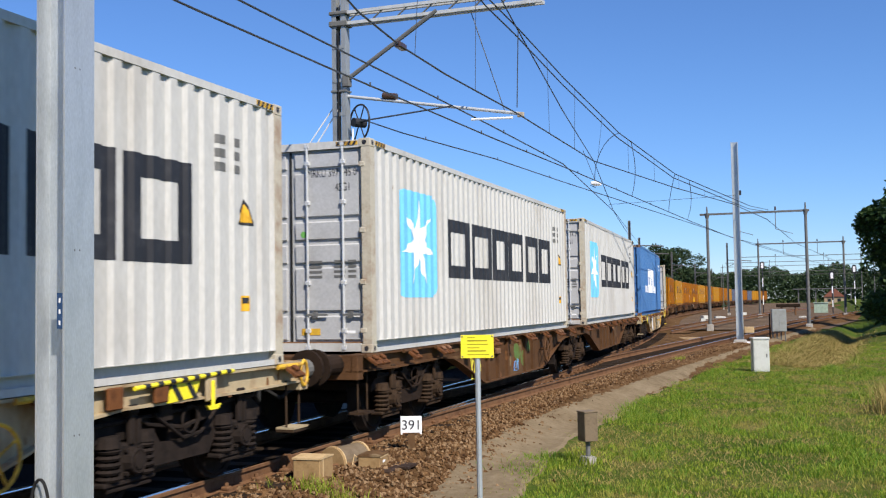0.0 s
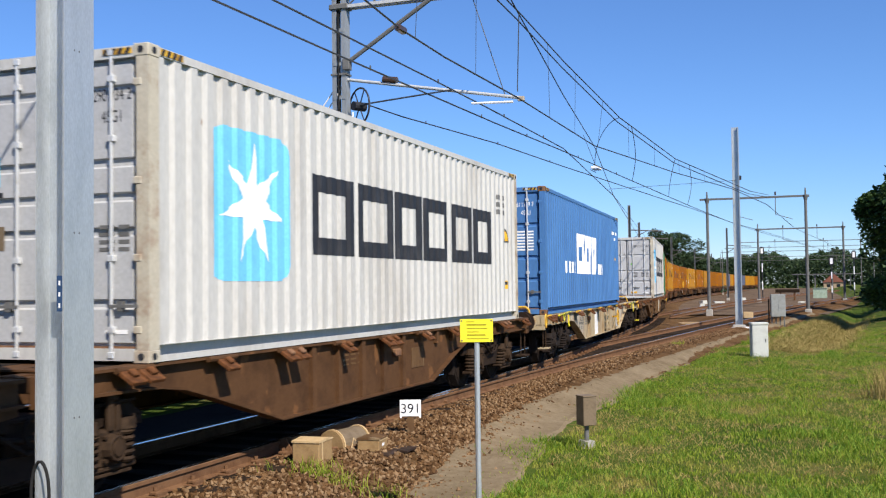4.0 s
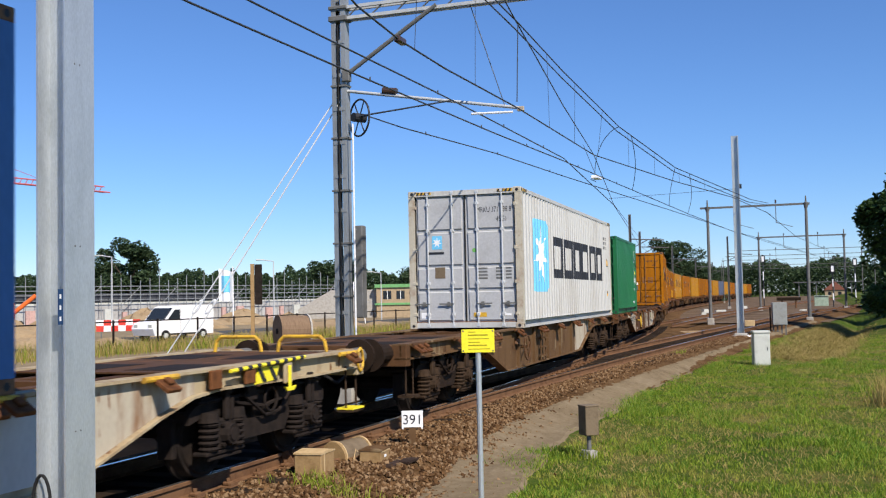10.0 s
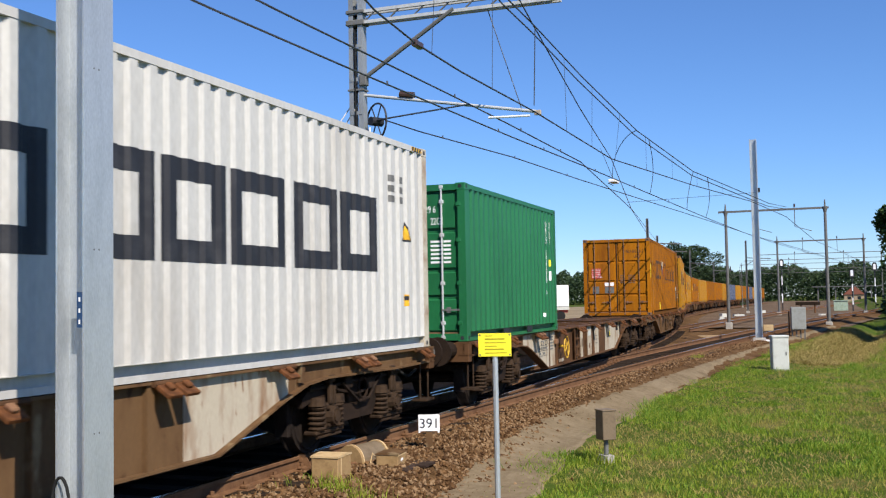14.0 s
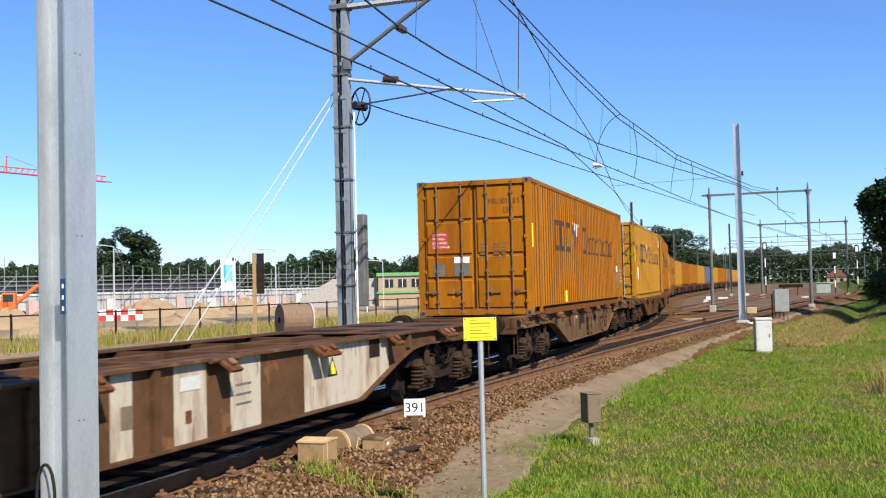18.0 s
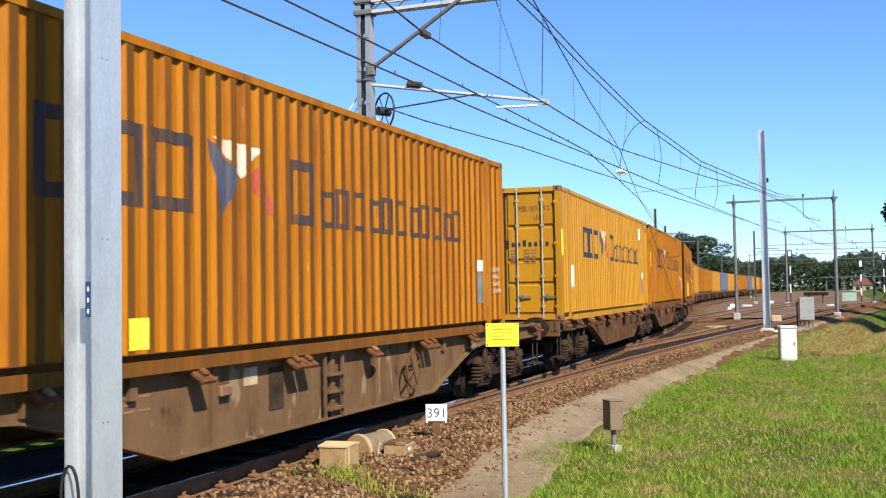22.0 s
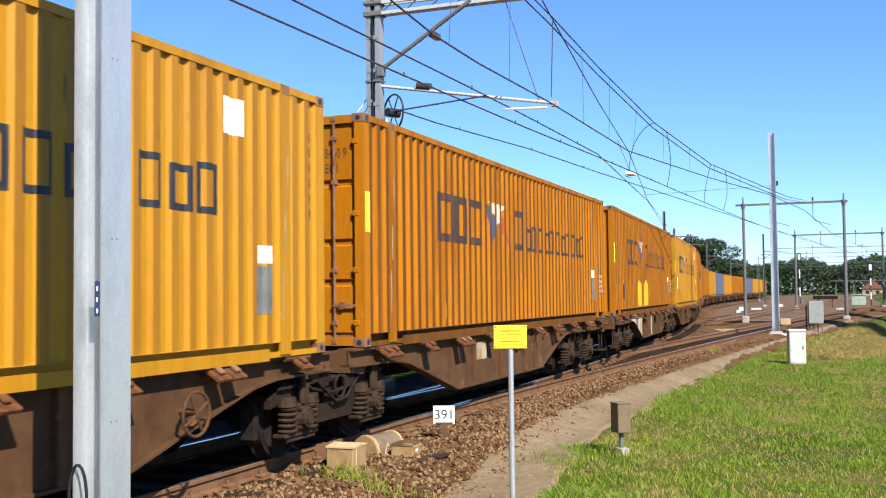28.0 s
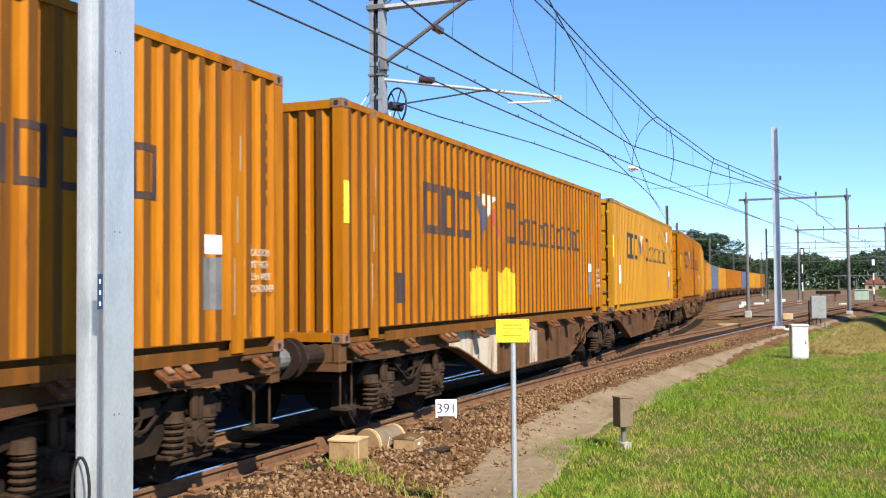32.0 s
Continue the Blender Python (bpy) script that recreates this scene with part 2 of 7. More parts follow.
def bx(bm, x0, x1, y0, y1, z0, z1, bevel=0.0):
    v = [bm.verts.new((x, y, z)) for z in (z0, z1) for y in (y0, y1) for x in (x0, x1)]
    f = [bm.faces.new([v[i] for i in q]) for q in ((0, 2, 3, 1), (4, 5, 7, 6), (0, 1, 5, 4), (2, 6, 7, 3), (0, 4, 6, 2), (1, 3, 7, 5))]
    if bevel:
        edges = list({e for a in f for e in a.edges})
        bmesh.ops.bevel(bm, geom=edges, offset=bevel, segments=1, affect="EDGES")
    return bm


def box(x0, x1, y0, y1, z0, z1, bevel=0.0):
    return bx(bmesh.new(), x0, x1, y0, y1, z0, z1, bevel)


def rod(bm, a, b, r, seg=8, r2=None):
    """A round bar from a to b."""
    a, b = Vector(a), Vector(b)
    d = b - a
    q = d.to_track_quat("Z", "Y").to_matrix().to_4x4()
    bmesh.ops.create_cone(bm, cap_ends=True, segments=seg, radius1=r, radius2=r if r2 is None else r2, depth=d.length, matrix=Matrix.Translation((a + b) / 2) @ q)
    return bm


def bar(a, b, r, seg=8, r2=None):
    return rod(bmesh.new(), a, b, r, seg, r2)


def prism(bm, pts, axis, a, b):
    """A polygon pts in the plane across axis (0 x, 1 y, 2 z), drawn out from a to b."""
    def at(p, d):
        return (d, p[0], p[1]) if axis == 0 else (p[0], d, p[1]) if axis == 1 else (p[0], p[1], d)
    lo, hi = [bm.verts.new(at(p, a)) for p in pts], [bm.verts.new(at(p, b)) for p in pts]
    n = len(pts)
    bm.faces.new(lo[::-1])
    bm.faces.new(hi)
    for i in range(n):
        bm.faces.new([lo[i], lo[(i + 1) % n], hi[(i + 1) % n], hi[i]])
    bmesh.ops.recalc_face_normals(bm, faces=bm.faces)
    return bm


def ring(bm, c, axis, R, r, seg=24, ms=6):
    """A torus of radius R and tube r round c, its axle along axis."""
    q = Vector(axis).to_track_quat("Z", "Y").to_matrix()
    vs = []
    for i in range(seg):
        a = 2 * math.pi * i / seg
        vs.append([bm.verts.new(Vector(c) + q @ Vector(((R + r * math.cos(2 * math.pi * j / ms)) * math.cos(a), (R + r * math.cos(2 * math.pi * j / ms)) * math.sin(a), r * math.sin(2 * math.pi * j / ms)))) for j in range(ms)])
    for i in range(seg):
        for j in range(ms):
            bm.faces.new([vs[i][j], vs[(i + 1) % seg][j], vs[(i + 1) % seg][(j + 1) % ms], vs[i][(j + 1) % ms]])
    return bm


def wire(name, pts, r, mat, parent=None):
    """A cable through pts."""
    cu = bpy.data.curves.new(name, "CURVE")
    cu.dimensions, cu.bevel_depth, cu.bevel_resolution = "3D", r, 1
    sp = cu.splines.new("POLY")
    sp.points.add(len(pts) - 1)
    for p, q in zip(sp.points, pts):
        p.co = (*q, 1)
    cu.materials.append(mat)
    ob = new(name, cu)
    ob.parent = parent
    return ob


# ---- the line of the rails ----
KNOTS = [0, 14, 22, 30, 38, 46, 56, 70, 90, 115, 150, 200, 260, 420]
TURN = [0, -0.2, 1.4, 3.1, 3.5, 3.8, 6.0, 7.8, 7.3, 4.9, 2.1, 0.7, 1.4, -6.5]
TRACK_X = -6.83


def lay(knots, turn, x0, step=0.5, end=430):
    s = np.arange(0, end, step)
    th = np.radians(np.interp(s, knots, turn))
    x = x0 + np.concatenate([[0], np.cumsum(-np.sin(th[:-1]) * step)])
    y = np.concatenate([[0], np.cumsum(np.cos(th[:-1]) * step)])
    return s, x, y


LINE = lay(KNOTS, TURN, TRACK_X)
BRANCH = lay([0, 8, 22, 40, 75, 105, 430], [0, 0, -3.5, -4.6, -5.5, -7.5, -8.5], TRACK_X)
SIDING = lay([0, 60, 120, 200, 430], [0, 1.5, 2.5, 1.0, -3], -12.6)


def on(line, s):
    if s < 0:
        return Vector((line[1][0], s, 0))
    return Vector((float(np.interp(s, line[0], line[1])), float(np.interp(s, line[0], line[2])), 0))


def gone(t):
    """How far the train has come at t seconds."""
    return 0.64 - 4.94 * t + 1.35 * (t / 10) ** 2 + 0.08 * (t / 10) ** 3


def train_pose(t, u, base, z):
    """Where a vehicle whose middle is u along the train stands at t; base: between its pivots."""
    s = gone(t) + u
    a, b = on(LINE, s - base / 2), on(LINE, s + base / 2)
    d = b - a
    m = (a + b) / 2
    return pose(m.x, m.y, z, 0, 0, math.degrees(math.atan2(-d.x, d.y)))


# ---- containers ----
PITCH, DEEP = 0.278, 0.036


def ribs(a, b, pitch=PITCH, deep=DEEP):
    """The steps of a corrugated sheet from a to b: (place, inset)."""
    n = max(1, round((b - a) / pitch))
    p = (b - a) / n
    out = [(a, 0.0)]
    for i in range(n):
        o = a + i * p
        out += [(o + 0.33 * p, 0.0), (o + 0.49 * p, deep), (o + 0.79 * p, deep), (o + 0.95 * p, 0.0)]
    return out + [(b, 0.0)]


def sheet(steps, z0, z1, place):
    bm = bmesh.new()
    lo = [bm.verts.new(place(y, d, z0)) for y, d in steps]
    hi = [bm.verts.new(place(y, d, z1)) for y, d in steps]
    for i in range(len(steps) - 1):
        f = bm.faces.new([lo[i], lo[i + 1], hi[i + 1], hi[i]])
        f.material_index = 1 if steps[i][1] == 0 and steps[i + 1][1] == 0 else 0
    return bm


def cut(poly, a, b):
    """The part of a convex polygon whose first coordinate lies between a and b."""
    for lim, sign in ((a, 1), (b, -1)):
        res = []
        for i in range(len(poly)):
            p, q = poly[i], poly[(i + 1) % len(poly)]
            fp, fq = sign * (p[0] - lim), sign * (q[0] - lim)
            if fp >= 0:
                res.append(p)
            if fp * fq < 0:
                k = fp / (fp - fq)
                res.append((p[0] + k * (q[0] - p[0]), p[1] + k * (q[1] - p[1])))
        poly = res
        if len(poly) < 3:
            return []
    return poly


def painted(polys, steps, place, lift=0.003, worn=False):
    """Painted shapes that follow the ribs of a sheet."""
    bm = bmesh.new()
    for poly in polys:
        for (y0, d0), (y1, d1) in zip(steps, steps[1:]):
            c = cut(poly, y0, y1)
            if len(c) > 2 and y1 - y0 > 1e-5 and not (worn and d0 + d1 == 0):
                bm.faces.new([bm.verts.new(place(y, d0 + (d1 - d0) * (y - y0) / (y1 - y0) - lift, z)) for y, z in c])
    bmesh.ops.remove_doubles(bm, verts=bm.verts, dist=0.0005)
    return bm


def rect(y0, y1, z0, z1):
    return [(y0, z0), (y1, z0), (y1, z1), (y0, z1)]


def frame_shape(y0, y1, z0, z1, s, lean=0.0):
    """A plain hollow bar shape of stroke s that stands for one brand letter."""
    q = [rect(y0, y0 + s, z0, z1), rect(y1 - s, y1, z0, z1), rect(y0 + s, y1 - s, z1 - s, z1), rect(y0 + s, y1 - s, z0, z0 + s)]
    return [[(y + lean * (z - z0), z) for y, z in p] for p in q]


def star(cy, cz, r1, r2, n=7):
    pts = []
    for i in range(2 * n):
        a = math.pi / 2 + math.pi * i / n
        r = r1 if i % 2 == 0 else r2
        pts.append((cy + r * math.cos(a), cz + r * math.sin(a)))
    inner = [pts[i] for i in range(1, 2 * n, 2)]
    return [inner] + [[pts[2 * i - 1], pts[2 * i], pts[(2 * i + 1) % (2 * n)]] for i in range(n)]


def lettering(text, size, mat, parent, m, label="", name="lettering"):
    """Flat writing."""
    cu = bpy.data.curves.new(name, "FONT")
    cu.body, cu.size, cu.extrude = text, size, 0.0008
    cu.materials.append(mat)
    ob = new(name, cu)
    ob.parent, ob.matrix_basis = parent, m
    if label:
        ob["label"] = label
    return ob


def container(label, L, W, H, skin, door, post, group, closed_end=False, pitch=PITCH, rail=None, bars=M_BAR, far=False, fields=(0, 0.25, 0.44, 0.72, 1)):
    """A dry freight container; its doors face -y, its base is z = 0."""
    rail = rail or skin
    c = thing("shipping_container", Matrix(), label, "container", group)
    w, h = W / 2, L / 2
    side = lambda s: (lambda y, d, z: (s * (w - 0.006 - d), y, z))
    z0, z1 = 0.165, H - 0.085
    steps = ribs(-h + 0.16, h - 0.16, pitch)
    # outer rib flats: worn brown on orange, a darker yellow on yellow
    worn = M_ORANGEWORN if skin is M_ORANGE else M_YELLOWRIB if skin is M_YELLOW else skin
    for s in (1, -1):
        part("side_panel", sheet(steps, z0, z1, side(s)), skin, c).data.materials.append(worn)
    for s in (1, -1):
        part("top_rail", box(min(s * w, s * (w - 0.07)), max(s * w, s * (w - 0.07)), -h + 0.17, h - 0.17, H - 0.09, H - 0.012), rail, c)
        # a C-shaped rail: lip under the sheet, recessed web, lower flange with an upstand
        o = [(w - 0.004, 0.166), (w - 0.11, 0.166), (w - 0.11, 0.005), (w - 0.014, 0.005), (w - 0.014, 0.066), (w - 0.022, 0.066), (w - 0.022, 0.014), (w - 0.085, 0.014), (w - 0.085, 0.158), (w - 0.004, 0.158)]
        part("bottom_rail", prism(bmesh.new(), [(s * x, z) for x, z in o], 1, -h + 0.17, h - 0.17), M_ORANGEWORN if skin is M_ORANGE else rail, c)
    bm = sheet(ribs(-h + 0.1, h - 0.1, 0.35, 0.02), -w + 0.06, w - 0.06, lambda y, d, x: (x, y, H - 0.03 - d))
    part("roof_panel", bm, skin, c).data.materials.append(skin)
    part("floor", box(-w + 0.115, w - 0.115, -h + 0.05, h - 0.05, 0.06, 0.15), M_DARKEDGE, c)
    ends = ribs(-w + 0.12, w - 0.12, 0.23, 0.045)
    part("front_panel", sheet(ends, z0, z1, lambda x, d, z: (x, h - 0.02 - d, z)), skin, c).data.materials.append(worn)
    for sx in (1, -1):
        for sy in (1, -1):
            bm = box(min(sx * w, sx * (w - 0.13)), max(sx * w, sx * (w - 0.13)), min(sy * (h - 0.005), sy * (h - 0.165)), max(sy * (h - 0.005), sy * (h - 0.165)), 0.118, H - 0.118)
            part("corner_post", bm, post, c)
            for z in (0, H - 0.118):
                bm = box(min(sx * (w + 0.003), sx * (w - 0.16)), max(sx * (w + 0.003), sx * (w - 0.16)), min(sy * h, sy * (h - 0.178)), max(sy * h, sy * (h - 0.178)), z, z + 0.118, 0.008)
                cc = part("corner_casting", bm, M_DARKEDGE if skin in (M_ORANGE, M_YELLOW, M_BLUE) else post, c)
                if far:
                    continue
                part("casting_hole", bar((sx * (w + 0.002), sy * (h - 0.09), z + 0.06), (sx * (w + 0.006), sy * (h - 0.09), z + 0.06), 0.034, 8), M_BLACK, cc)
                part("casting_hole", bar((sx * (w - 0.08), sy * (h - 0.001), z + 0.06), (sx * (w - 0.08), sy * (h + 0.004), z + 0.06), 0.034, 8), M_BLACK, cc)
    part("door_header", box(-w + 0.16, w - 0.16, -h + 0.01, -h + 0.12, H - 0.118, H - 0.015), rail, c)
    part("door_sill", box(-w + 0.16, w - 0.16, -h + 0.01, -h + 0.12, 0.02, 0.13), rail, c)
    part("front_header", box(-w + 0.16, w - 0.16, h - 0.12, h - 0.01, H - 0.118, H - 0.015), rail, c)
    part("front_sill", box(-w + 0.16, w - 0.16, h - 0.12, h - 0.01, 0.02, 0.165), rail, c)
    if closed_end:
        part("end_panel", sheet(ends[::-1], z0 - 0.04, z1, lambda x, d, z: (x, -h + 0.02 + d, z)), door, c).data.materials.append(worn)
        return c
    zs = [0.14 + (H - 0.26) * q for q in fields]
    for s in (-1, 1):
        x0, x1 = sorted((s * 0.012, s * (w - 0.135)))
        d = part("door", box(x0, x1, -h + 0.075, -h + 0.11, 0.135, H - 0.122), door, c)
        # raised fields between the rails of the door leaf
        for a, b in zip(zs, zs[1:]):
            bm = bmesh.new()
            e, y = 0.05, -h + 0.075
            lo = [bm.verts.new(p) for p in ((x0 + 0.05, y, a + 0.03), (x1 - 0.05, y, a + 0.03), (x1 - 0.05, y, b - 0.03), (x0 + 0.05, y, b - 0.03))]
            hi = [bm.verts.new(p) for p in ((x0 + 0.07, y - 0.03, a + 0.045), (x1 - 0.06, y - 0.03, a + 0.045), (x1 - 0.06, y - 0.03, b - 0.05), (x0 + 0.06, y - 0.03, b - 0.05))]
            bm.faces.new(hi)
            for i in range(4):
                bm.faces.new([lo[i], lo[(i + 1) % 4], hi[(i + 1) % 4], hi[i]])
            part("door_field", bm, door, d)
        for k in (0.24, 0.74):
            x = s * (0.012 + k * (w - 0.147))
            part("lock_bar", bar((x, -h + 0.018, 0.05), (x, -h + 0.018, H - 0.04), 0.017, 8), bars, d)
            for z in () if far else (0.07, 0.30, 0.95, H - 0.85, H - 0.30, H - 0.06):
                part("bar_bracket", box(x - 0.035, x + 0.035, -h + 0.0, -h + 0.08, z - 0.03, z + 0.03, 0.006), bars, d)
            bm = box(x - 0.02 * s, x + 0.30 * s, -h - 0.004, -h + 0.012, 0.50, 0.53) if s > 0 else box(x - 0.30, x + 0.02, -h - 0.004, -h + 0.012, 0.50, 0.53)
            bx(bm, x + s * 0.10 - 0.03, x + s * 0.10 + 0.03, -h, -h + 0.05, 0.47, 0.56)
            part("handle", bm, M_DARKEDGE if bars is M_DARKEDGE else M_DULLSTEEL, d)
        for z in () if far else (0.30, 0.95, 1.65, H - 0.35):
            x = s * (w - 0.12)
            part("hinge", box(x - 0.045, x + 0.045, -h - 0.002, -h + 0.05, z - 0.035, z + 0.035, 0.008), post, d)
        part("door_gasket", box(min(s * (w - 0.155), s * (w - 0.125)), max(s * (w - 0.155), s * (w - 0.125)), -h + 0.05, -h + 0.075, 0.15, H - 0.13), M_RUBBER, d)
    part("door_seam", box(-0.014, 0.014, -h + 0.055, -h + 0.078, 0.14, H - 0.125), M_RUBBER, c)
    return c


def side_paint(c, name, polys, mat, L, W, pitch=PITCH, label="", s=1, lift=0.003):
    w, h = W / 2, L / 2
    st = ribs(-h + 0.16, h - 0.16, pitch)
    if name in ("side_number", "pennant") and len(polys) > 1:
        return [side_paint(c, name, [p], mat, L, W, pitch, label, s, lift) for p in polys][-1]
    return part(name, painted(polys, st, lambda y, d, z: (s * (w - 0.006 - d), y, z), lift, mat in (M_PENWHITE, M_PENRED)), mat, c, label)


def hazard(c, L, W, H):
    """Black and yellow stripes on the top corners of a high container."""
    w, h = W / 2, L / 2
    for s in (1, -1):
        x0, x1 = sorted((s * (w - 0.18), s * (w - 0.50)))
        hz = part("height_marking", box(x0, x1, -h + 0.004, -h + 0.011, H - 0.085, H - 0.03), M_YELLOWPAINT, c, "yellow band with black slanting stripes")
        for i in range(4):
            a = x0 + 0.08 * i
            part("stripe", prism(bmesh.new(), [(a, H - 0.085), (a + 0.04, H - 0.085), (a + 0.07, H - 0.03), (a + 0.03, H - 0.03)], 1, -h + 0.0005, -h + 0.004), M_BLACK, hz)
    for sy in (1, -1):
        y0, y1 = sorted((sy * (h - 0.19), sy * (h - 0.55)))
        hz = part("height_marking", box(w, w + 0.004, y0, y1, H - 0.08, H - 0.02), M_YELLOWPAINT, c, "yellow band with black slanting stripes")
        for i in range(4):
            a = y0 + 0.09 * i
            part("stripe", prism(bmesh.new(), [(a, H - 0.08), (a + 0.045, H - 0.08), (a + 0.075, H - 0.02), (a + 0.03, H - 0.02)], 0, w + 0.004, w + 0.007), M_BLACK, hz)


def end_text(c, text, x, z, size, mat, L, name="marking"):
    return lettering(text, size, mat, c, pose(x, -L / 2 + 0.0436, z, 90, 0, 0) @ Matrix.Diagonal((0.66, 1, 1, 1)), "", name)


def data_bars(c, x, z, mat, L, rows=5, width=0.5):
    """Small print on a door, too small to read."""
    for i in range(rows):
        for a, b in ((0, 0.26), (0.5, 0.72), (0.78, 0.94)):
            part("small_print", box(x + a * width, x + b * width, -L / 2 + 0.0415, -L / 2 + 0.0446, z - i * 0.068, z - i * 0.068 + 0.036), mat, c)


GREY_L, GREY_W, HIGH = 12.192, 2.438, 2.896


def grey_container(number, fields=(0, 0.25, 0.44, 0.72, 1)):
    c = container("light grey steel container with blue star panel, black bars", GREY_L, GREY_W, HIGH, M_WHITE, M_DOORGREY, M_BEIGE, "grey containers of the train", fields=fields)
    k = dict(L=GREY_L, W=GREY_W)
    h = GREY_L / 2
    # blue panel with rounded corners, white star
    y0, y1, z0, z1, r = -h + 1.08, -h + 2.66, 0.74, 2.33, 0.18
    pan = [(y0 + r, z0), (y1 - r, z0), (y1 - 0.05, z0 + 0.05), (y1, z0 + r), (y1, z1 - r), (y1 - 0.05, z1 - 0.05), (y1 - r, z1), (y0 + r, z1), (y0 + 0.05, z1 - 0.05), (y0, z1 - r), (y0, z0 + r), (y0 + 0.05, z0 + 0.05)]
    side_paint(c, "logo_panel", [pan], M_SKYBLUE, label="light blue rounded panel", **k)
    side_paint(c, "logo_star", star((y0 + y1) / 2, (z0 + z1) / 2 + 0.02, 0.68, 0.24), M_PUREWHITE, label="white seven-pointed star", lift=0.006, **k)
    ends = [(3.22, 4.42), (4.55, 5.72), (5.86, 6.86), (7.0, 8.08), (8.22, 9.28), (9.42, 10.42)]
    for a, b in ends:
        side_paint(c, "brand_bar", frame_shape(-h + a, -h + b, 1.06, 2.03, 0.21), M_BLACK, **k)
    for z in (2.30, 2.16, 2.02):
        side_paint(c, "side_number", [rect(h - 1.32, h - 1.12, z, z + 0.09), rect(h - 1.0, h - 0.86, z, z + 0.09)], M_DULLSTEEL, **k)
    side_paint(c, "warning_triangle", [[(h - 0.94, 1.50), (h - 0.60, 1.50), (h - 0.77, 1.78)]], M_BLACK, **k)
    side_paint(c, "warning_field", [[(h - 0.89, 1.53), (h - 0.65, 1.53), (h - 0.77, 1.73)]], M_AMBER, lift=0.006, **k)
    side_paint(c, "sticker", [rect(h - 0.83, h - 0.71, 0.60, 0.76)], M_AMBER, **k)
    side_paint(c, "sticker_mark", [rect(h - 0.81, h - 0.73, 0.68, 0.74)], M_BLACK, lift=0.006, **k)
    hazard(c, GREY_L, GREY_W, HIGH)
    end_text(c, number, 0.26, 2.40, 0.16, M_BLACK, GREY_L)
    end_text(c, "45G1", 0.68, 2.20, 0.16, M_BLACK, GREY_L)
    data_bars(c, 0.28, 1.22, M_DULLSTEEL, GREY_L, 4, 0.75)
    part("sticker", box(-0.72, -0.50, -GREY_L / 2 + 0.0405, -GREY_L / 2 + 0.0446, 1.66, 1.94), M_SKYBLUE, c, "small blue sticker")
    bm = bmesh.new()
    for poly in star(-0.61, 1.80, 0.11, 0.042):
        prism(bm, poly, 1, -GREY_L / 2 + 0.0375, -GREY_L / 2 + 0.0404)
    part("sticker_star", bm, M_PUREWHITE, c, "small white star")
    part("brand_bar", box(-0.80, -0.46, -GREY_L / 2 + 0.0405, -GREY_L / 2 + 0.0446, 1.555, 1.605), M_BLACK, c)
    part("sticker", bar((0.20, -GREY_L / 2 + 0.0405, 1.62), (0.20, -GREY_L / 2 + 0.0446, 1.62), 0.045, 12), M_SPRAYGREEN, c, "round green sticker")
    part("plate", box(-0.66, -0.44, -GREY_L / 2 + 0.0405, -GREY_L / 2 + 0.0446, 1.05, 1.28), M_BOXBROWN, c)
    part("sticker", box(0.16, 0.44, -GREY_L / 2 + 0.0405, -GREY_L / 2 + 0.0446, 0.24, 0.33), M_YELLOWPAINT, c, "orange sticker")
    part("sticker", box(-0.98, -0.78, -GREY_L / 2 + 0.0405, -GREY_L / 2 + 0.0446, 0.22, 0.34), M_PUREWHITE, c)
    part("sticker", box(0.72, 0.96, -GREY_L / 2 + 0.0405, -GREY_L / 2 + 0.0446, 0.26, 0.30), M_PUREWHITE, c)
    return c


def blue_container():
    c = container("bright blue steel container with large white painted shapes", GREY_L, GREY_W, HIGH, M_BLUE, M_BLUE, M_BLUE, "")
    k = dict(L=GREY_L, W=GREY_W)
    h = GREY_L / 2
    for a, b in ((2.4, 2.9), (2.92, 3.4), (3.42, 3.9)):
        for o in (0.02, 0.19, 0.36):
            side_paint(c, "brand_bar", [rect(-h + a + o, -h + a + o + 0.10, 0.97, 1.26)], M_PUREWHITE, **k)
    for a, b in ((4.1, 5.25), (5.3, 6.4), (6.5, 7.3)):
        side_paint(c, "brand_bar", frame_shape(-h + a, -h + b, 0.96, 2.02, 0.34, 0.14), M_PUREWHITE, **k)
    for a in (7.75, 8.1, 8.42):
        side_paint(c, "brand_bar", [rect(-h + a, -h + a + 0.17, 0.96, 1.27)], M_PUREWHITE, **k)
    side_paint(c, "side_number", [rect(h - 1.5 + 0.2 * i, h - 1.38 + 0.2 * i, 2.28, 2.38) for i in range(6)] + [rect(h - 1.0, h - 0.7, 2.10, 2.19)], M_PUREWHITE, **k)
    side_paint(c, "sticker", [rect(h - 0.62, h - 0.5, 1.76, 1.98)], M_PUREWHITE, **k)
    side_paint(c, "warning_triangle", [[(h - 0.95, 1.46), (h - 0.68, 1.46), (h - 0.84, 1.68)]], M_AMBER, **k)
    hazard(c, GREY_L, GREY_W, HIGH)
    end_text(c, "DAYU 611139 7", 0.24, 2.44, 0.16, M_PUREWHITE, GREY_L)
    end_text(c, "45G1", 0.66, 2.25, 0.16, M_PUREWHITE, GREY_L)
    data_bars(c, 0.10, 1.86, M_PUREWHITE, GREY_L, 7, 0.9)
    part("seal_tag", box(-0.1, 0.02, -GREY_L / 2 - 0.006, -GREY_L / 2 + 0.01, 1.14, 1.24), M_GREEN, c, "bright green tag")
    return c


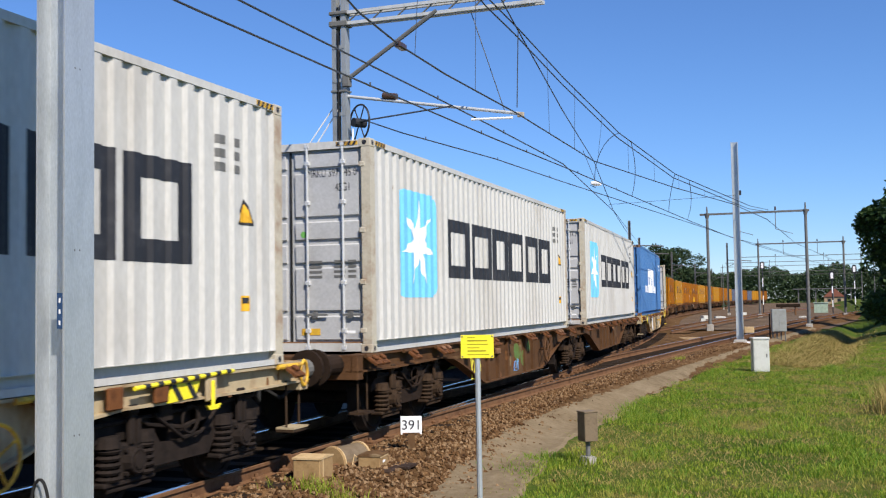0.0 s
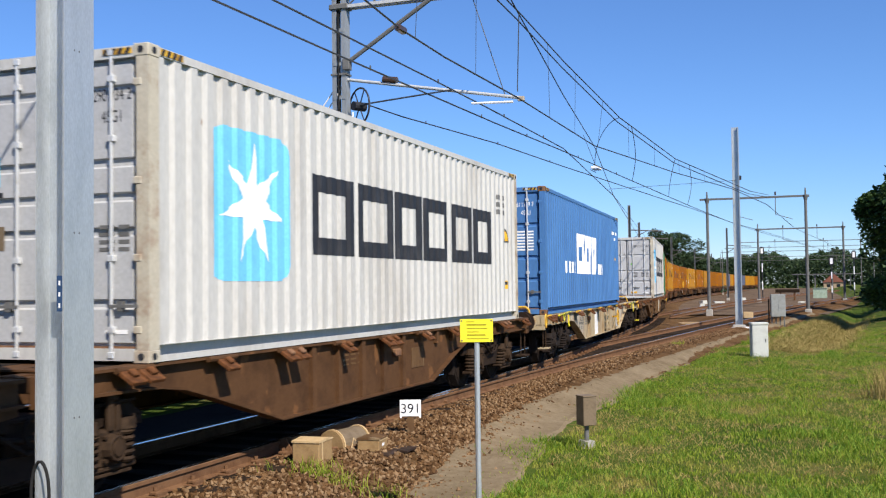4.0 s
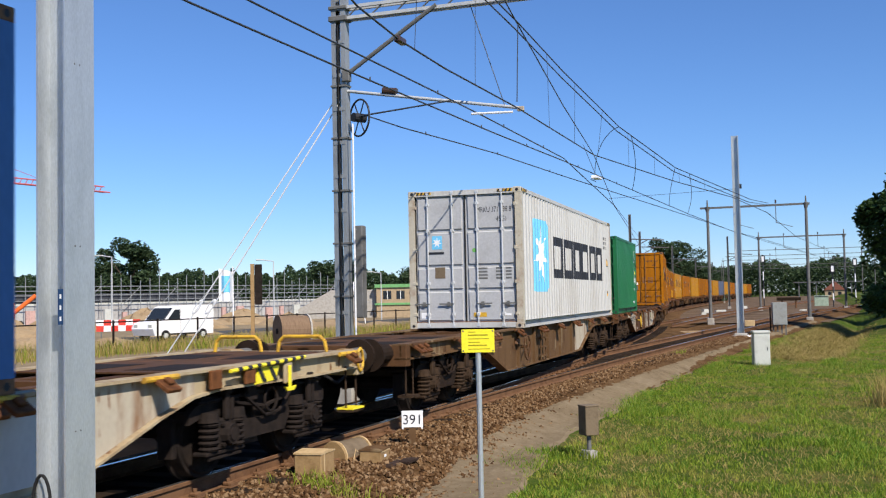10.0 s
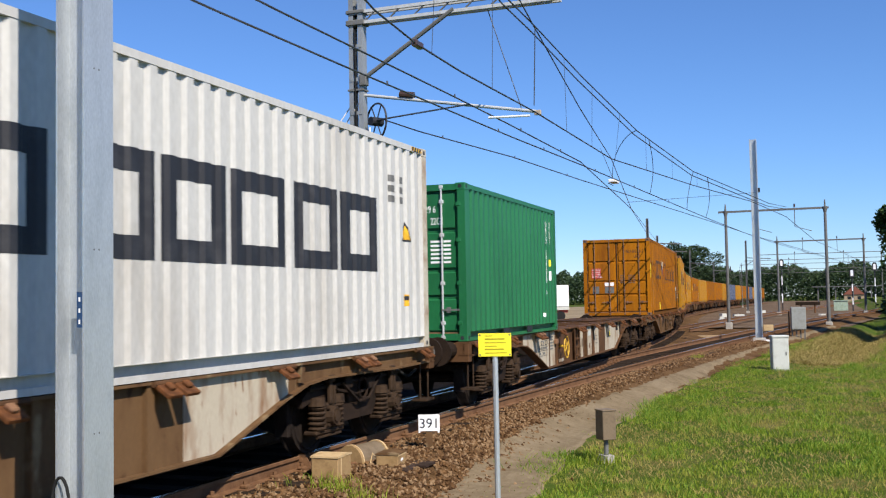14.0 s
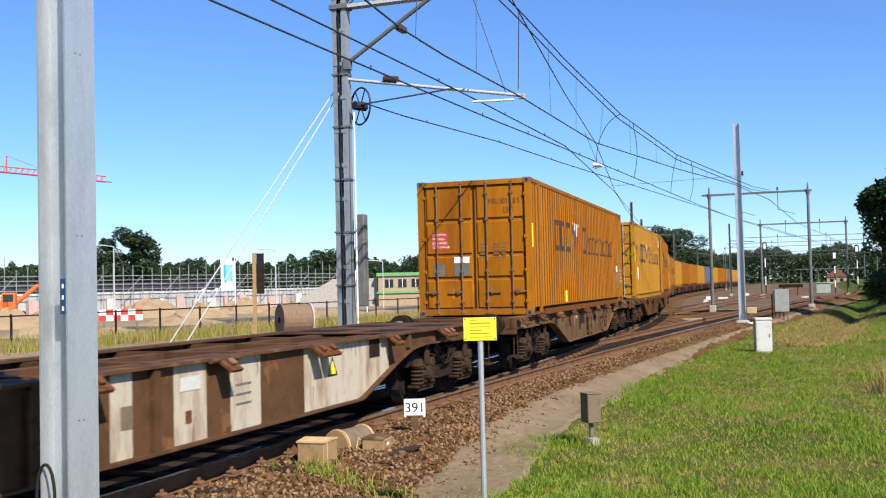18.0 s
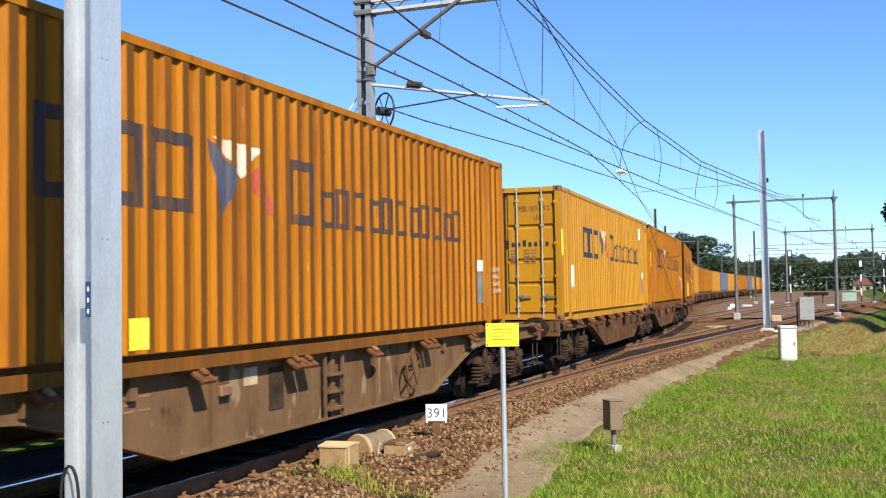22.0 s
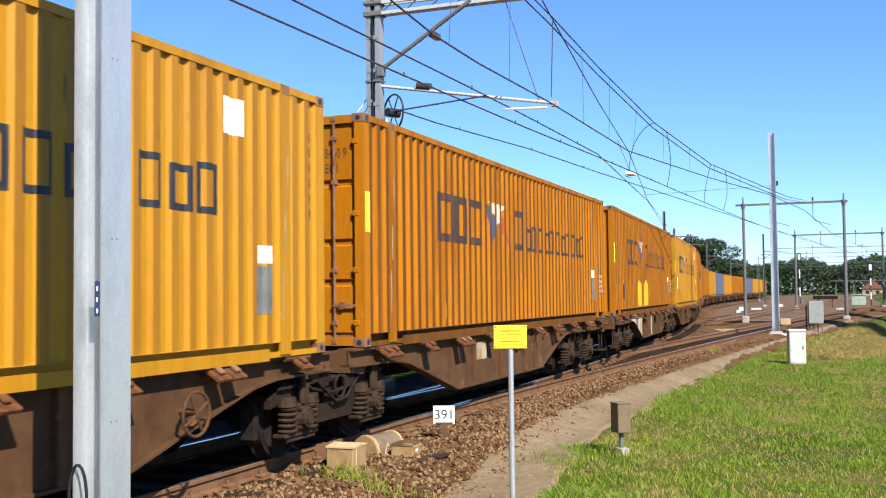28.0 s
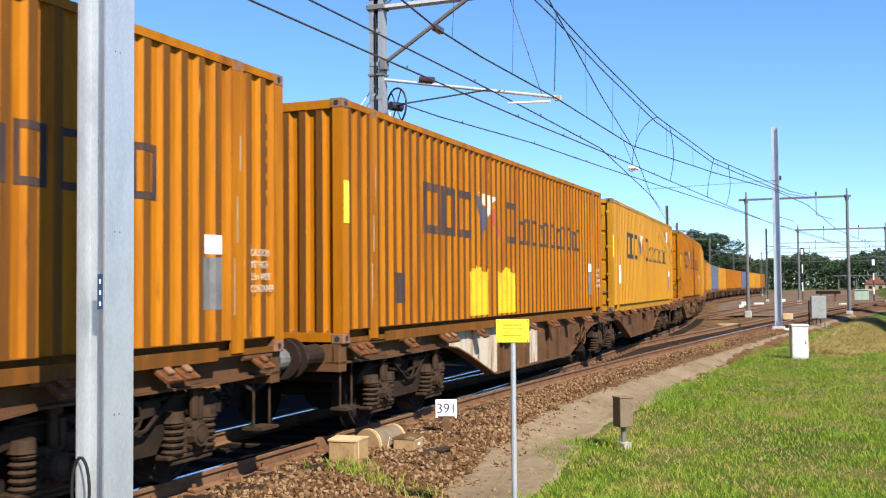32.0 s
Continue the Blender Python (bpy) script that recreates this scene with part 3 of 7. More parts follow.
def green_container():
    L, H = 6.058, 2.591
    c = container("green twenty foot container with white numbers down its side", L, GREY_W, H, M_GREEN, M_GREEN, M_GREEN, "")
    k = dict(L=L, W=GREY_W)
    h = L / 2
    for body, y in (("UACU 386629 6", h - 0.87), ("22G1", h - 0.58)):
        for i, ch in enumerate(body):
            if ch != " ":
                lettering(ch, 0.155, M_PUREWHITE, c, pose(GREY_W / 2 - 0.003, y, 2.18 - 0.118 * i, 90, 0, 90), "", "side_number")
    side_paint(c, "sticker", [rect(h - 0.58, h - 0.44, 1.36, 1.50)], M_SIGNYELLOW, **k)
    side_paint(c, "sticker", [rect(h - 0.56, h - 0.42, 1.06, 1.26)], M_PUREWHITE, **k)
    side_paint(c, "sticker", [rect(h - 1.10, h - 0.94, 0.30, 0.38)], M_PUREWHITE, **k)
    end_text(c, "386629 6", 0.30, 2.12, 0.16, M_PUREWHITE, L)
    end_text(c, "22G1", 0.60, 1.92, 0.16, M_PUREWHITE, L)
    data_bars(c, 0.20, 1.62, M_PUREWHITE, L, 6, 0.8)
    part("fork_pocket", box(GREY_W / 2, GREY_W / 2 + 0.004, -0.95, -0.6, 0.04, 0.15), M_BLACK, c)
    part("fork_pocket", box(GREY_W / 2, GREY_W / 2 + 0.004, 0.6, 0.95, 0.04, 0.15), M_BLACK, c)
    return c


ORG_L, ORG_W, ORG_P = 13.716, 2.5, 0.262


def orange_container(number, skin, closed=False, patched=False):
    fresh = skin is M_YELLOW
    c = container(("clean bright yellow" if fresh else "faded rust-streaked orange") + " steel container with dark bars", ORG_L, ORG_W, HIGH, skin, skin, skin if fresh else M_ORANGE, "orange containers of the train", closed, ORG_P, skin, M_DULLBAR if fresh else M_DARKEDGE)
    k = dict(L=ORG_L, W=ORG_W, pitch=ORG_P)
    h = ORG_L / 2
    ink = M_BLACK if fresh else M_NAVY
    for a, b in ((2.5, 3.15), (3.25, 3.8), (3.88, 4.55)):
        side_paint(c, "brand_bar", frame_shape(-h + a, -h + b, 1.42, 2.14, 0.12), ink, **k)
    side_paint(c, "pennant", [[(-h + 4.78, 2.16), (-h + 5.3, 1.85), (-h + 4.98, 1.36)]], M_PENBLUE, label="dark blue half of a pennant", **k)
    side_paint(c, "pennant", [[(-h + 4.84, 2.18), (-h + 5.72, 2.16), (-h + 5.36, 1.82)]], M_PENWHITE, label="white half of a pennant", **k)
    side_paint(c, "pennant", [[(-h + 5.45, 1.8), (-h + 5.76, 2.05), (-h + 5.98, 1.44)]], M_PENRED, label="faded red half of a pennant", **k)
    a = 6.3
    side_paint(c, "brand_bar", frame_shape(-h + a, -h + a + 0.52, 1.42, 2.13, 0.11), ink, **k)
    for i in range(11):
        y = -h + 6.98 + 0.435 * i
        hi = 1.90 if i % 3 else 1.84
        side_paint(c, "brand_bar", frame_shape(y, y + 0.33, 1.42, hi, 0.065), ink, **k)
    side_paint(c, "sticker", [rect(h - 1.40, h - 1.08, 0.98, 1.16)], M_PUREWHITE, **k)
    side_paint(c, "plate", [rect(h - 1.42, h - 1.08, 0.46, 0.95)], M_DULLSTEEL, label="dark grey plate", **k)
    for i in range(6):
        side_paint(c, "side_number", [rect(h - 0.32, h - 0.26, 2.35 - 0.17 * i, 2.45 - 0.17 * i)], ink, **k)
    if fresh:
        part("reflective_strip", box(ORG_W / 2 + 0.003, ORG_W / 2 + 0.006, -h + 0.02, -h + 0.17, 1.40, 1.95), M_SIGNYELLOW, c, "bright yellow strip on the corner post")
        side_paint(c, "sticker", [rect(-h + 1.15, -h + 1.42, 0.72, 1.2)], M_PUREWHITE, **k)
        side_paint(c, "sticker", [rect(h - 2.0, h - 1.62, 2.22, 2.58)], M_PUREWHITE, **k)
    else:
        part("reflective_strip", box(ORG_W / 2 + 0.003, ORG_W / 2 + 0.006, -h + 0.03, -h + 0.16, 1.42, 1.92), M_SIGNYELLOW, c, "bright yellow strip on the corner post")
        if number.startswith("FMBU 003128"):
            side_paint(c, "sticker", [rect(-h + 3.58, -h + 3.84, 0.2, 0.47)], M_SIGNYELLOW, **k)
    if patched:
        for y in (4.37, 5.75):
            side_paint(c, "paint_patch", [rect(-h + y + 0.14 * q, -h + y + 0.14 * (q + 1), 0.2, 0.94 + 0.05 * math.sin(5 * q + y)) for q in range(7)], M_FRESHYELLOW, label="fresh yellow repair patch", **k)
        side_paint(c, "sticker", [rect(-h + 1.5, -h + 1.9, 0.45, 0.85)], M_NAVY, **k)
    w = ORG_W / 2
    if not fresh:
        for i, tx in enumerate(("CAUTION", "9'6\" HIGH", "2.5m WIDE", "CONTAINER")):
            lettering(tx, 0.105, M_PENWHITE, c, pose(w - 0.004, h - 0.62, 0.98 - 0.12 * i, 90, 0, 90) @ Matrix.Diagonal((0.72, 1, 1, 1)), "", "warning_print")
    for sy in (-1, 1):
        y = sy * 6.0
        part("inner_post", box(w - 0.03, w + 0.004, y - 0.1, y + 0.1, 0.03, HIGH - 0.06), skin, c)
        part("lifting_casting", box(w - 0.1, w + 0.006, y - 0.09, y + 0.09, HIGH - 0.12, HIGH - 0.005, 0.008), M_DARKEDGE, c)
        for i in range(3):
            part("paint_scuff", box(w + 0.0042, w + 0.0055, y - 0.07 + 0.05 * i, y - 0.05 + 0.05 * i, 0.4 + 0.7 * i, 0.95 + 0.6 * i), M_CREAM, c)
    part("lower_rail", box(w - 0.02, w + 0.012, -h + 1.2, h - 1.2, -0.02, 0.10), skin if fresh else M_ORANGEWORN, c)
    if closed:
        for i, tx in enumerate(("CAUTION", "9'6\" HIGH", "2.5m WIDE", "CONTAINER")):
            lettering(tx, 0.105, M_PENWHITE, c, pose(-0.95, -h + 0.012, 0.98 - 0.12 * i, 90, 0, 0) @ Matrix.Diagonal((0.72, 1, 1, 1)), "", "warning_print")
        part("pennant", prism(bmesh.new(), [(-1.05, 2.62), (-0.62, 2.36), (-0.95, 2.28)], 1, -h + 0.012, -h + 0.016), M_PENBLUE, c)
        part("pennant", prism(bmesh.new(), [(-0.6, 2.36), (-0.1, 2.5), (-0.3, 2.28)], 1, -h + 0.012, -h + 0.016), M_PENRED, c)
        part("pennant", prism(bmesh.new(), [(-1.0, 2.64), (-0.2, 2.66), (-0.6, 2.40)], 1, -h + 0.012, -h + 0.016), M_PENWHITE, c)
        return c
    end_text(c, number, 0.26, 2.36, 0.17, M_NAVY, ORG_L)
    end_text(c, "LEG1", 0.64, 2.17, 0.17, M_NAVY, ORG_L)
    data_bars(c, 0.12, 1.50, M_DARKEDGE, ORG_L, 5, 0.6)
    if fresh:
        lettering("45", 0.36, M_BLACK, c, pose(-0.98, -h + 0.0436, 0.86, 90, 0, 0), "large black numerals 45")
        for k, (x0, x1) in enumerate(((-0.98, -0.80), (-0.78, -0.62), (-0.60, -0.46))):
            part("brand_bar", box(x0, x1, -h + 0.0405, -h + 0.0446, 1.60, 1.74), M_BLACK, c)
        for k in range(8):
            part("brand_bar", box(0.02 + 0.125 * k, 0.09 + 0.125 * k, -h + 0.0405, -h + 0.0446, 1.60, 1.69 if k % 3 else 1.74), M_BLACK, c)
        part("pennant", prism(bmesh.new(), [(-0.40, 1.88), (-0.22, 1.74), (-0.36, 1.62)], 1, -h + 0.0405, -h + 0.0446), M_BLUE, c)
        part("plate", box(-0.40, -0.20, -h + 0.040, -h + 0.0446, 0.90, 1.16), M_DULLSTEEL, c)
        part("paint_patch", box(-0.98, -0.66, -h + 0.0405, -h + 0.0446, 0.20, 0.62), M_DULLSTEEL, c, "grey scraped patch")
        part("sticker", box(-0.40, -0.24, -h + 0.040, -h + 0.0446, 2.22, 2.42), M_PUREWHITE, c)
    else:
        cs = part("warning_panel", box(-0.95, -0.60, -h + 0.040, -h + 0.0446, 1.42, 1.80), M_RED, c, "red panel with white words")
        for i, tx in enumerate(("CAUTION", "9'6\" HIGH", "2.5m WIDE", "CONTAINER")):
            lettering(tx, 0.068, M_PUREWHITE, cs, pose(-0.94, -h + 0.039, 1.72 - 0.088 * i, 90, 0, 0))
        part("plate", box(-0.92, -0.68, -h + 0.040, -h + 0.0446, 0.85, 1.12), M_DULLSTEEL, c)
        part("plate", box(-0.46, -0.12, -h + 0.040, -h + 0.0446, 0.86, 1.10), M_DULLSTEEL, c)
        part("sticker", box(-0.46, -0.12, -h + 0.040, -h + 0.0446, 1.13, 1.26), M_PUREWHITE, c)
    return c


# ---- wagons ----
def bogie_kit():
    """Meshes of one two-axle bogie, shared by all."""
    k = {}
    bm = bmesh.new()
    prof = [(-1.45, 0.70), (-1.2, 0.86), (-0.55, 0.80), (-0.36, 0.54), (0.36, 0.54), (0.55, 0.80), (1.2, 0.86), (1.45, 0.70), (1.45, 0.60), (1.2, 0.66), (0.66, 0.62), (0.45, 0.34), (-0.45, 0.34), (-0.66, 0.62), (-1.2, 0.66), (-1.45, 0.60)]
    for s in (-1, 1):
        prism(bm, prof, 0, min(s * 0.95, s * 1.03), max(s * 0.95, s * 1.03))
    bx(bm, -1.0, 1.0, -0.2, 0.2, 0.5, 0.84, 0.02)
    bx(bm, -1.0, 1.0, -1.42, -1.34, 0.62, 0.72)
    bx(bm, -1.0, 1.0, 1.34, 1.42, 0.62, 0.72)
    k["frame"] = bm
    bm = box(-0.10, 0.09, -0.15, 0.15, 0.30, 0.62, 0.02)
    rod(bm, (0.08, 0, 0.46), (0.17, 0, 0.46), 0.125, 12, 0.11)
    ring(bm, (0.165, 0, 0.46), (1, 0, 0), 0.1, 0.014, 14, 5)
    for i in range(4):
        a = math.pi * (i + 0.5) / 2
        rod(bm, (0.08, 0.14 * math.cos(a), 0.46 + 0.14 * math.sin(a)), (0.13, 0.14 * math.cos(a), 0.46 + 0.14 * math.sin(a)), 0.02, 6)
    bx(bm, -0.09, 0.09, -0.36, 0.36, 0.26, 0.31, 0.015)
    for q in (-0.25, 0.25):
        rod(bm, (0.03, q, 0.60), (0.03, q, 0.70), 0.115, 12, 0.10)
    rod(bm, (0.06, -0.3, 0.235), (0.06, 0.3, 0.235), 0.02, 6)
    bx(bm, -0.02, 0.10, 0.07, 0.13, 0.6, 0.82)
    k["axlebox"] = bm
    bm = bmesh.new()
    for i in range(5):
        ring(bm, (0, 0, 0.335 + 0.06 * i), (0, 0, 1), 0.085, 0.024, 12, 5)
    k["spring"] = bm
    bm = bmesh.new()
    rod(bm, (-0.95, 0, 0), (0.95, 0, 0), 0.075, 10)
    for s in (-1, 1):
        rod(bm, (s * 0.685, 0, 0), (s * 0.82, 0, 0), 0.46, 28, 0.455)
        rod(bm, (s * 0.66, 0, 0), (s * 0.688, 0, 0), 0.49, 28)
        ring(bm, (s * 0.825, 0, 0), (1, 0, 0), 0.40, 0.02, 24, 5)
        for i in range(4):
            a = math.pi * i / 2
            bx(bm, min(s * 0.81, s * 0.835), max(s * 0.81, s * 0.835), 0.2 * math.cos(a) - 0.03, 0.2 * math.cos(a) + 0.03, 0.2 * math.sin(a) - 0.03, 0.2 * math.sin(a) + 0.03)
    k["wheelset"] = bm
    bm = bmesh.new()
    pts = [(1.02, -0.95, 0.95), (1.06, -0.6, 0.74), (1.08, -0.1, 0.66), (1.07, 0.4, 0.72), (1.03, 0.85, 0.92)]
    for a, b in zip(pts, pts[1:]):
        rod(bm, a, b, 0.022, 6)
    k["hose"] = bm
    # rods, levers and a hanging loop over the side frame
    bm = bmesh.new()
    for a, b in (((1.06, -1.35, 0.80), (1.06, 1.3, 0.84)), ((1.09, -0.55, 0.83), (1.1, -0.1, 0.56)), ((1.1, -0.1, 0.56), (1.1, 0.2, 0.58)), ((1.1, 0.2, 0.58), (1.08, 0.6, 0.84)), ((1.08, -0.35, 0.84), (1.08, -0.35, 0.98)), ((1.08, 0.3, 0.84), (1.08, 0.34, 0.98))):
        rod(bm, a, b, 0.02, 6)
    bx(bm, 1.04, 1.10, -0.46, -0.26, 0.74, 0.9, 0.01)
    bx(bm, 1.04, 1.09, 0.18, 0.44, 0.70, 0.84, 0.01)
    ring(bm, (1.1, 0.02, 0.72), (1, 0, 0), 0.13, 0.016, 16, 5)
    k["brake_rigging"] = bm
    bm = bmesh.new()
    bx(bm, 1.08, 1.13, -0.04, 0.04, 0.60, 0.92, 0.01)
    bx(bm, 1.06, 1.15, -0.075, 0.075, 0.86, 0.95, 0.015)
    rod(bm, (1.19, 0, 0.46), (1.205, 0, 0.46), 0.07, 12)
    bx(bm, 1.185, 1.2, -0.012, 0.012, 0.37, 0.55)
    k["axlebox_link"] = bm
    k["brake_block"] = box(0.66, 0.84, -0.04, 0.04, -0.2, 0.2, 0.01)
    out = {}
    for n, bm in k.items():
        me = bpy.data.meshes.new(n)
        bm.to_mesh(me)
        bm.free()
        me.materials.append({"axlebox": M_BOGIEBOX, "spring": M_BOGIEBOX, "frame": M_BOGIEFRAME, "hose": M_BOGIEFRAME, "brake_rigging": M_BOGIEFRAME, "axlebox_link": M_BOGIEBOX}.get(n, M_BOGIE))
        out[n] = me
    return out


M_BOGIEBOX = material("axlebox_dusty_brown", (0.046, 0.028, 0.016), 0.8, 0.0, (0.014, 0.009, 0.006), 0.5, 6, 40, 0.002)
M_BOGIEFRAME = material("bogie_frame_brown", (0.024, 0.015, 0.010), 0.8, 0.0, (0.010, 0.007, 0.005), 0.5, 5, 40, 0.002)
BOGIE = bogie_kit()
WHEELS = []


def child(name, me, parent, m):
    o = new(name, me)
    o.parent, o.matrix_basis = parent, m
    return o


def bogie(wagon, y, near, oily=False):
    b = child("bogie", BOGIE["frame"], wagon, pose(0, y, 0))
    for s in (-1, 1):
        w = child("wheelset", BOGIE["wheelset"], b, pose(0, 0.9 * s, 0.46))
        if near:
            WHEELS.append((w, 0.9 * s))
        for x in (-1, 1):
            child("axlebox", BOGIE["axlebox"], b, pose(1.02 * x, 0.9 * s, 0, 0, 0, 0 if x > 0 else 180))
            for q in (-0.24, 0.24):
                child("spring", BOGIE["spring"], b, pose(1.05 * x, 0.9 * s + q, 0))
            child("brake_block", BOGIE["brake_block"], b, pose(0 if x > 0 else -1.5, 0.9 * s + 0.52 * s, 0.46))
    child("hose", BOGIE["hose"], b, Matrix())
    child("hose", BOGIE["hose"], b, pose(0, 0, 0, 0, 0, 180))
    for x in (-1, 1):
        child("brake_rigging", BOGIE["brake_rigging"], b, pose(0, 0, 0, 0, 0, 0 if x > 0 else 180))
        for q in (-0.9, 0.9):
            child("axlebox_link", BOGIE["axlebox_link"], b, pose(0, q * x, 0, 0, 0, 0 if x > 0 else 180))
    if oily:
        for o in [b] + list(b.children):
            o.material_slots[0].link = "OBJECT"
            o.material_slots[0].material = M_BOGIE
    return b


def belly(L, front, back, deep=0.35):
    """The lower edge of a wagon's side beam, from end to end; it is drawn up over its bogies."""
    h = L / 2
    long, short = ((0.62, 0.93), (2.0, 0.91), (4.0, 0.93), (4.5, 0.89), (5.0, 0.76), (6.3, deep)), ((0.2, 0.94), (0.9, 0.93), (1.5, 0.92), (1.9, 0.87), (2.4, 0.74), (3.8, deep))
    return [(-h + a, z) for a, z in (long if front else short)] + [(h - a, z) for a, z in (long if back else short)[::-1]]


def scrawl(w, y0, y1, z0, z1, mat, seed):
    """Sprayed loops and strokes on a side beam."""
    r = random.Random(seed)
    n = max(3, int((y1 - y0) / 0.14))
    for i in range(n):
        y, d = y0 + (y1 - y0) * i / n, (y1 - y0) / n
        a = r.uniform(0, 6)
        if i % 2:
            pts = [(1.132, y + d * 0.5 + d * 0.45 * math.cos(a + 0.6 * j), (z0 + z1) / 2 + (z1 - z0) * 0.3 * math.sin(a + 0.6 * j)) for j in range(10)]
        else:
            pts = [(1.132, y + d * r.uniform(0, 1.1), z0 + (z1 - z0) * (j % 2) * r.uniform(0.7, 1)) for j in range(4)]
        wire("graffiti", pts, 0.011, mat, w)
    wire("graffiti", [(1.132, y0 + 0.2 * (y1 - y0), z0 + 0.02), (1.132, y0 + 0.7 * (y1 - y0), z0 - 0.01)], 0.011, mat, w)


def wagon(L, skin, label, near=True, front=True, back=True, bare=(), ladder_at=None, wheel_at=None, bright=False, panels=(), stripes=False, spray=False, grid=None, wheel_mat=None, pale=()):
    """A flat wagon for containers, L over its ends; front and back: an end with buffers, otherwise it rides on its neighbour's bogie."""
    w = thing("container_wagon", Matrix(), label, "wagon", "wagons of the train")
    h = L / 2
    e0, e1 = (0.62 if front else 0.2), (0.62 if back else 0.2)
    low = belly(L, front, back)
    trim = M_YELLOWPAINT if bright else M_WAGON
    for s in (1, -1):
        out = [(y, z) for y, z in low] + [(h - e1, 1.12), (-h + e0, 1.12)]
        part("side_beam", prism(bmesh.new(), out, 0, min(s * 1.10, s * 1.125), max(s * 1.10, s * 1.125)), skin, w)
        part("top_flange", box(min(s * 0.98, s * 1.2), max(s * 0.98, s * 1.2), -h + e0, h - e1, 1.118, 1.145), skin, w)
        strip_edge = [(y, z - 0.012) for y, z in low] + [(y, z + 0.012) for y, z in low[::-1]]
        bm = prism(bmesh.new(), strip_edge, 0, min(s * 1.02, s * 1.2), max(s * 1.02, s * 1.2))
        part("bottom_flange", bm, skin, w)
    for y0, y1 in pale:
        ys3 = [y0] + [y for y, z in low if y0 < y < y1] + [y1]
        edge = [(y, float(np.interp(y, [q[0] for q in low], [q[1] for q in low])) + 0.014) for y in ys3]
        part("pale_field", prism(bmesh.new(), edge + [(y1, 1.116), (y0, 1.116)], 0, 1.1255, 1.129), M_PALE, w, "cream field with rust streaks")
    for y in [-h + 4.6 + i * (L - 9.2) / 8 for i in range(9)]:
        z0 = 0.36 if -h + (6.3 if front else 3.8) < y < h - (6.3 if back else 3.8) else 0.6
        if any(a - 0.06 < y < a + b + 0.06 for a, z, b, t, m in panels) or any(a - 0.03 < y < b + 0.03 for a, b in pale):
            continue
        part("web_rib", box(1.125, 1.18, y - 0.05, y + 0.05, z0 if z0 < 0.5 else 0.92, 1.118), skin, w)
    # floor frame
    for x in (-0.42, 0.42):
        part("centre_sill", box(x - 0.09, x + 0.09, -h + e0, h - e1, 0.86, 1.10), M_WAGON, w)
    n = int(L / 1.55)
    for i in range(n + 1):
        y = -h + e0 + 0.1 + i * (L - e0 - e1 - 0.2) / n
        part("cross_bar", box(-1.10, 1.10, y - 0.07, y + 0.07, 0.98, 1.11), M_WAGON, w)
    for y, q in ((-h + 2.6, front), (h - 2.6, back)):
        part("end_deck", box(-1.10, 1.10, y - 1.9, y + 1.9, 1.112, 1.128), M_WAGON, w)
        for d in (-1.2, 0.6):
            part("deck_opening", box(-0.98, -0.2, y + d - 0.45, y + d + 0.45, 1.1285, 1.131), M_BOGIE, w)
            part("deck_opening", box(0.2, 0.98, y + d - 0.45, y + d + 0.45, 1.1285, 1.131), M_BOGIE, w)
    # folded container pins along the top edge
    k = 0
    for y in [-h + 1.1 + i * (L - 2.2) / 9 for i in range(10)]:
        k += 1
        if stripes and 1.5 < h - abs(y) - 0.62 < 3.5:
            continue
        for d in ((-0.13, 0.13) if k % 2 else (0,)):
            m = pose(1.2, y + d, 1.12, 0, 34, 0)
            p = part("container_pin", box(-0.02, 0.20, -0.105, 0.105, -0.025, 0.02, 0.008), M_RUSTPIN, w, "", m)
            part("pin_cone", box(0.05, 0.14, -0.04, 0.04, 0.02, 0.06, 0.012), M_RUSTPIN if k % 3 else M_DARKEDGE, p)
        part("pin_hinge", bar((1.215, y - 0.26, 1.12), (1.215, y + 0.26, 1.12), 0.028, 8), trim, w)
    # brake handwheel and ladder
    twin = front != back
    wy = wheel_at if wheel_at is not None else h - 3.05 if twin else h - 5.6
    big = 0.26 if twin and wheel_at is not None else 0.2 if twin else 0.245
    bm = ring(bmesh.new(), (1.30, wy, 0.74), (1, 0, 0), big, 0.016, 28, 6)
    for i in range(4):
        a = math.pi * i / 2 + 0.5
        rod(bm, (1.30, wy, 0.74), (1.30, wy + big * math.cos(a), 0.74 + big * math.sin(a)), 0.012, 6)
    rod(bm, (1.12, wy, 0.76), (1.31, wy, 0.76), 0.03, 8)
    if front:
        part("handwheel", bm, wheel_mat or (trim if bright else M_WAGON), w, "yellow brake handwheel" if bright or wheel_mat else "")
    ly = ladder_at if ladder_at is not None else h - 7.6
    for d in () if twin else (-0.22, 0.22):
        part("ladder_stile", box(1.19, 1.215, ly + d - 0.02, ly + d + 0.02, 0.36, 1.08), skin, w)
    for z in () if twin else (0.46, 0.66, 0.86):
        part("ladder_rung", box(1.16, 1.25, ly - 0.2, ly + 0.2, z - 0.015, z + 0.015), skin, w)
    # inscriptions and plates
    for y, z, a, b, m in panels:
        lift = 0.004 * (m is not M_CREAM)
        part("plate", box(1.1255, 1.13 + lift, y, y + a, z, z + b), m, w)
    for i in range(3):
        for q in range(3 - i % 2):
            part("small_print", box(1.126, 1.1285, -h + 5.5 + 0.22 * q, -h + 5.66 + 0.22 * q, 0.93 - i * 0.06, 0.952 - i * 0.06), M_BOXBROWN if skin is M_CREAM else M_DARKEDGE if skin is M_TAN else M_TAN, w)
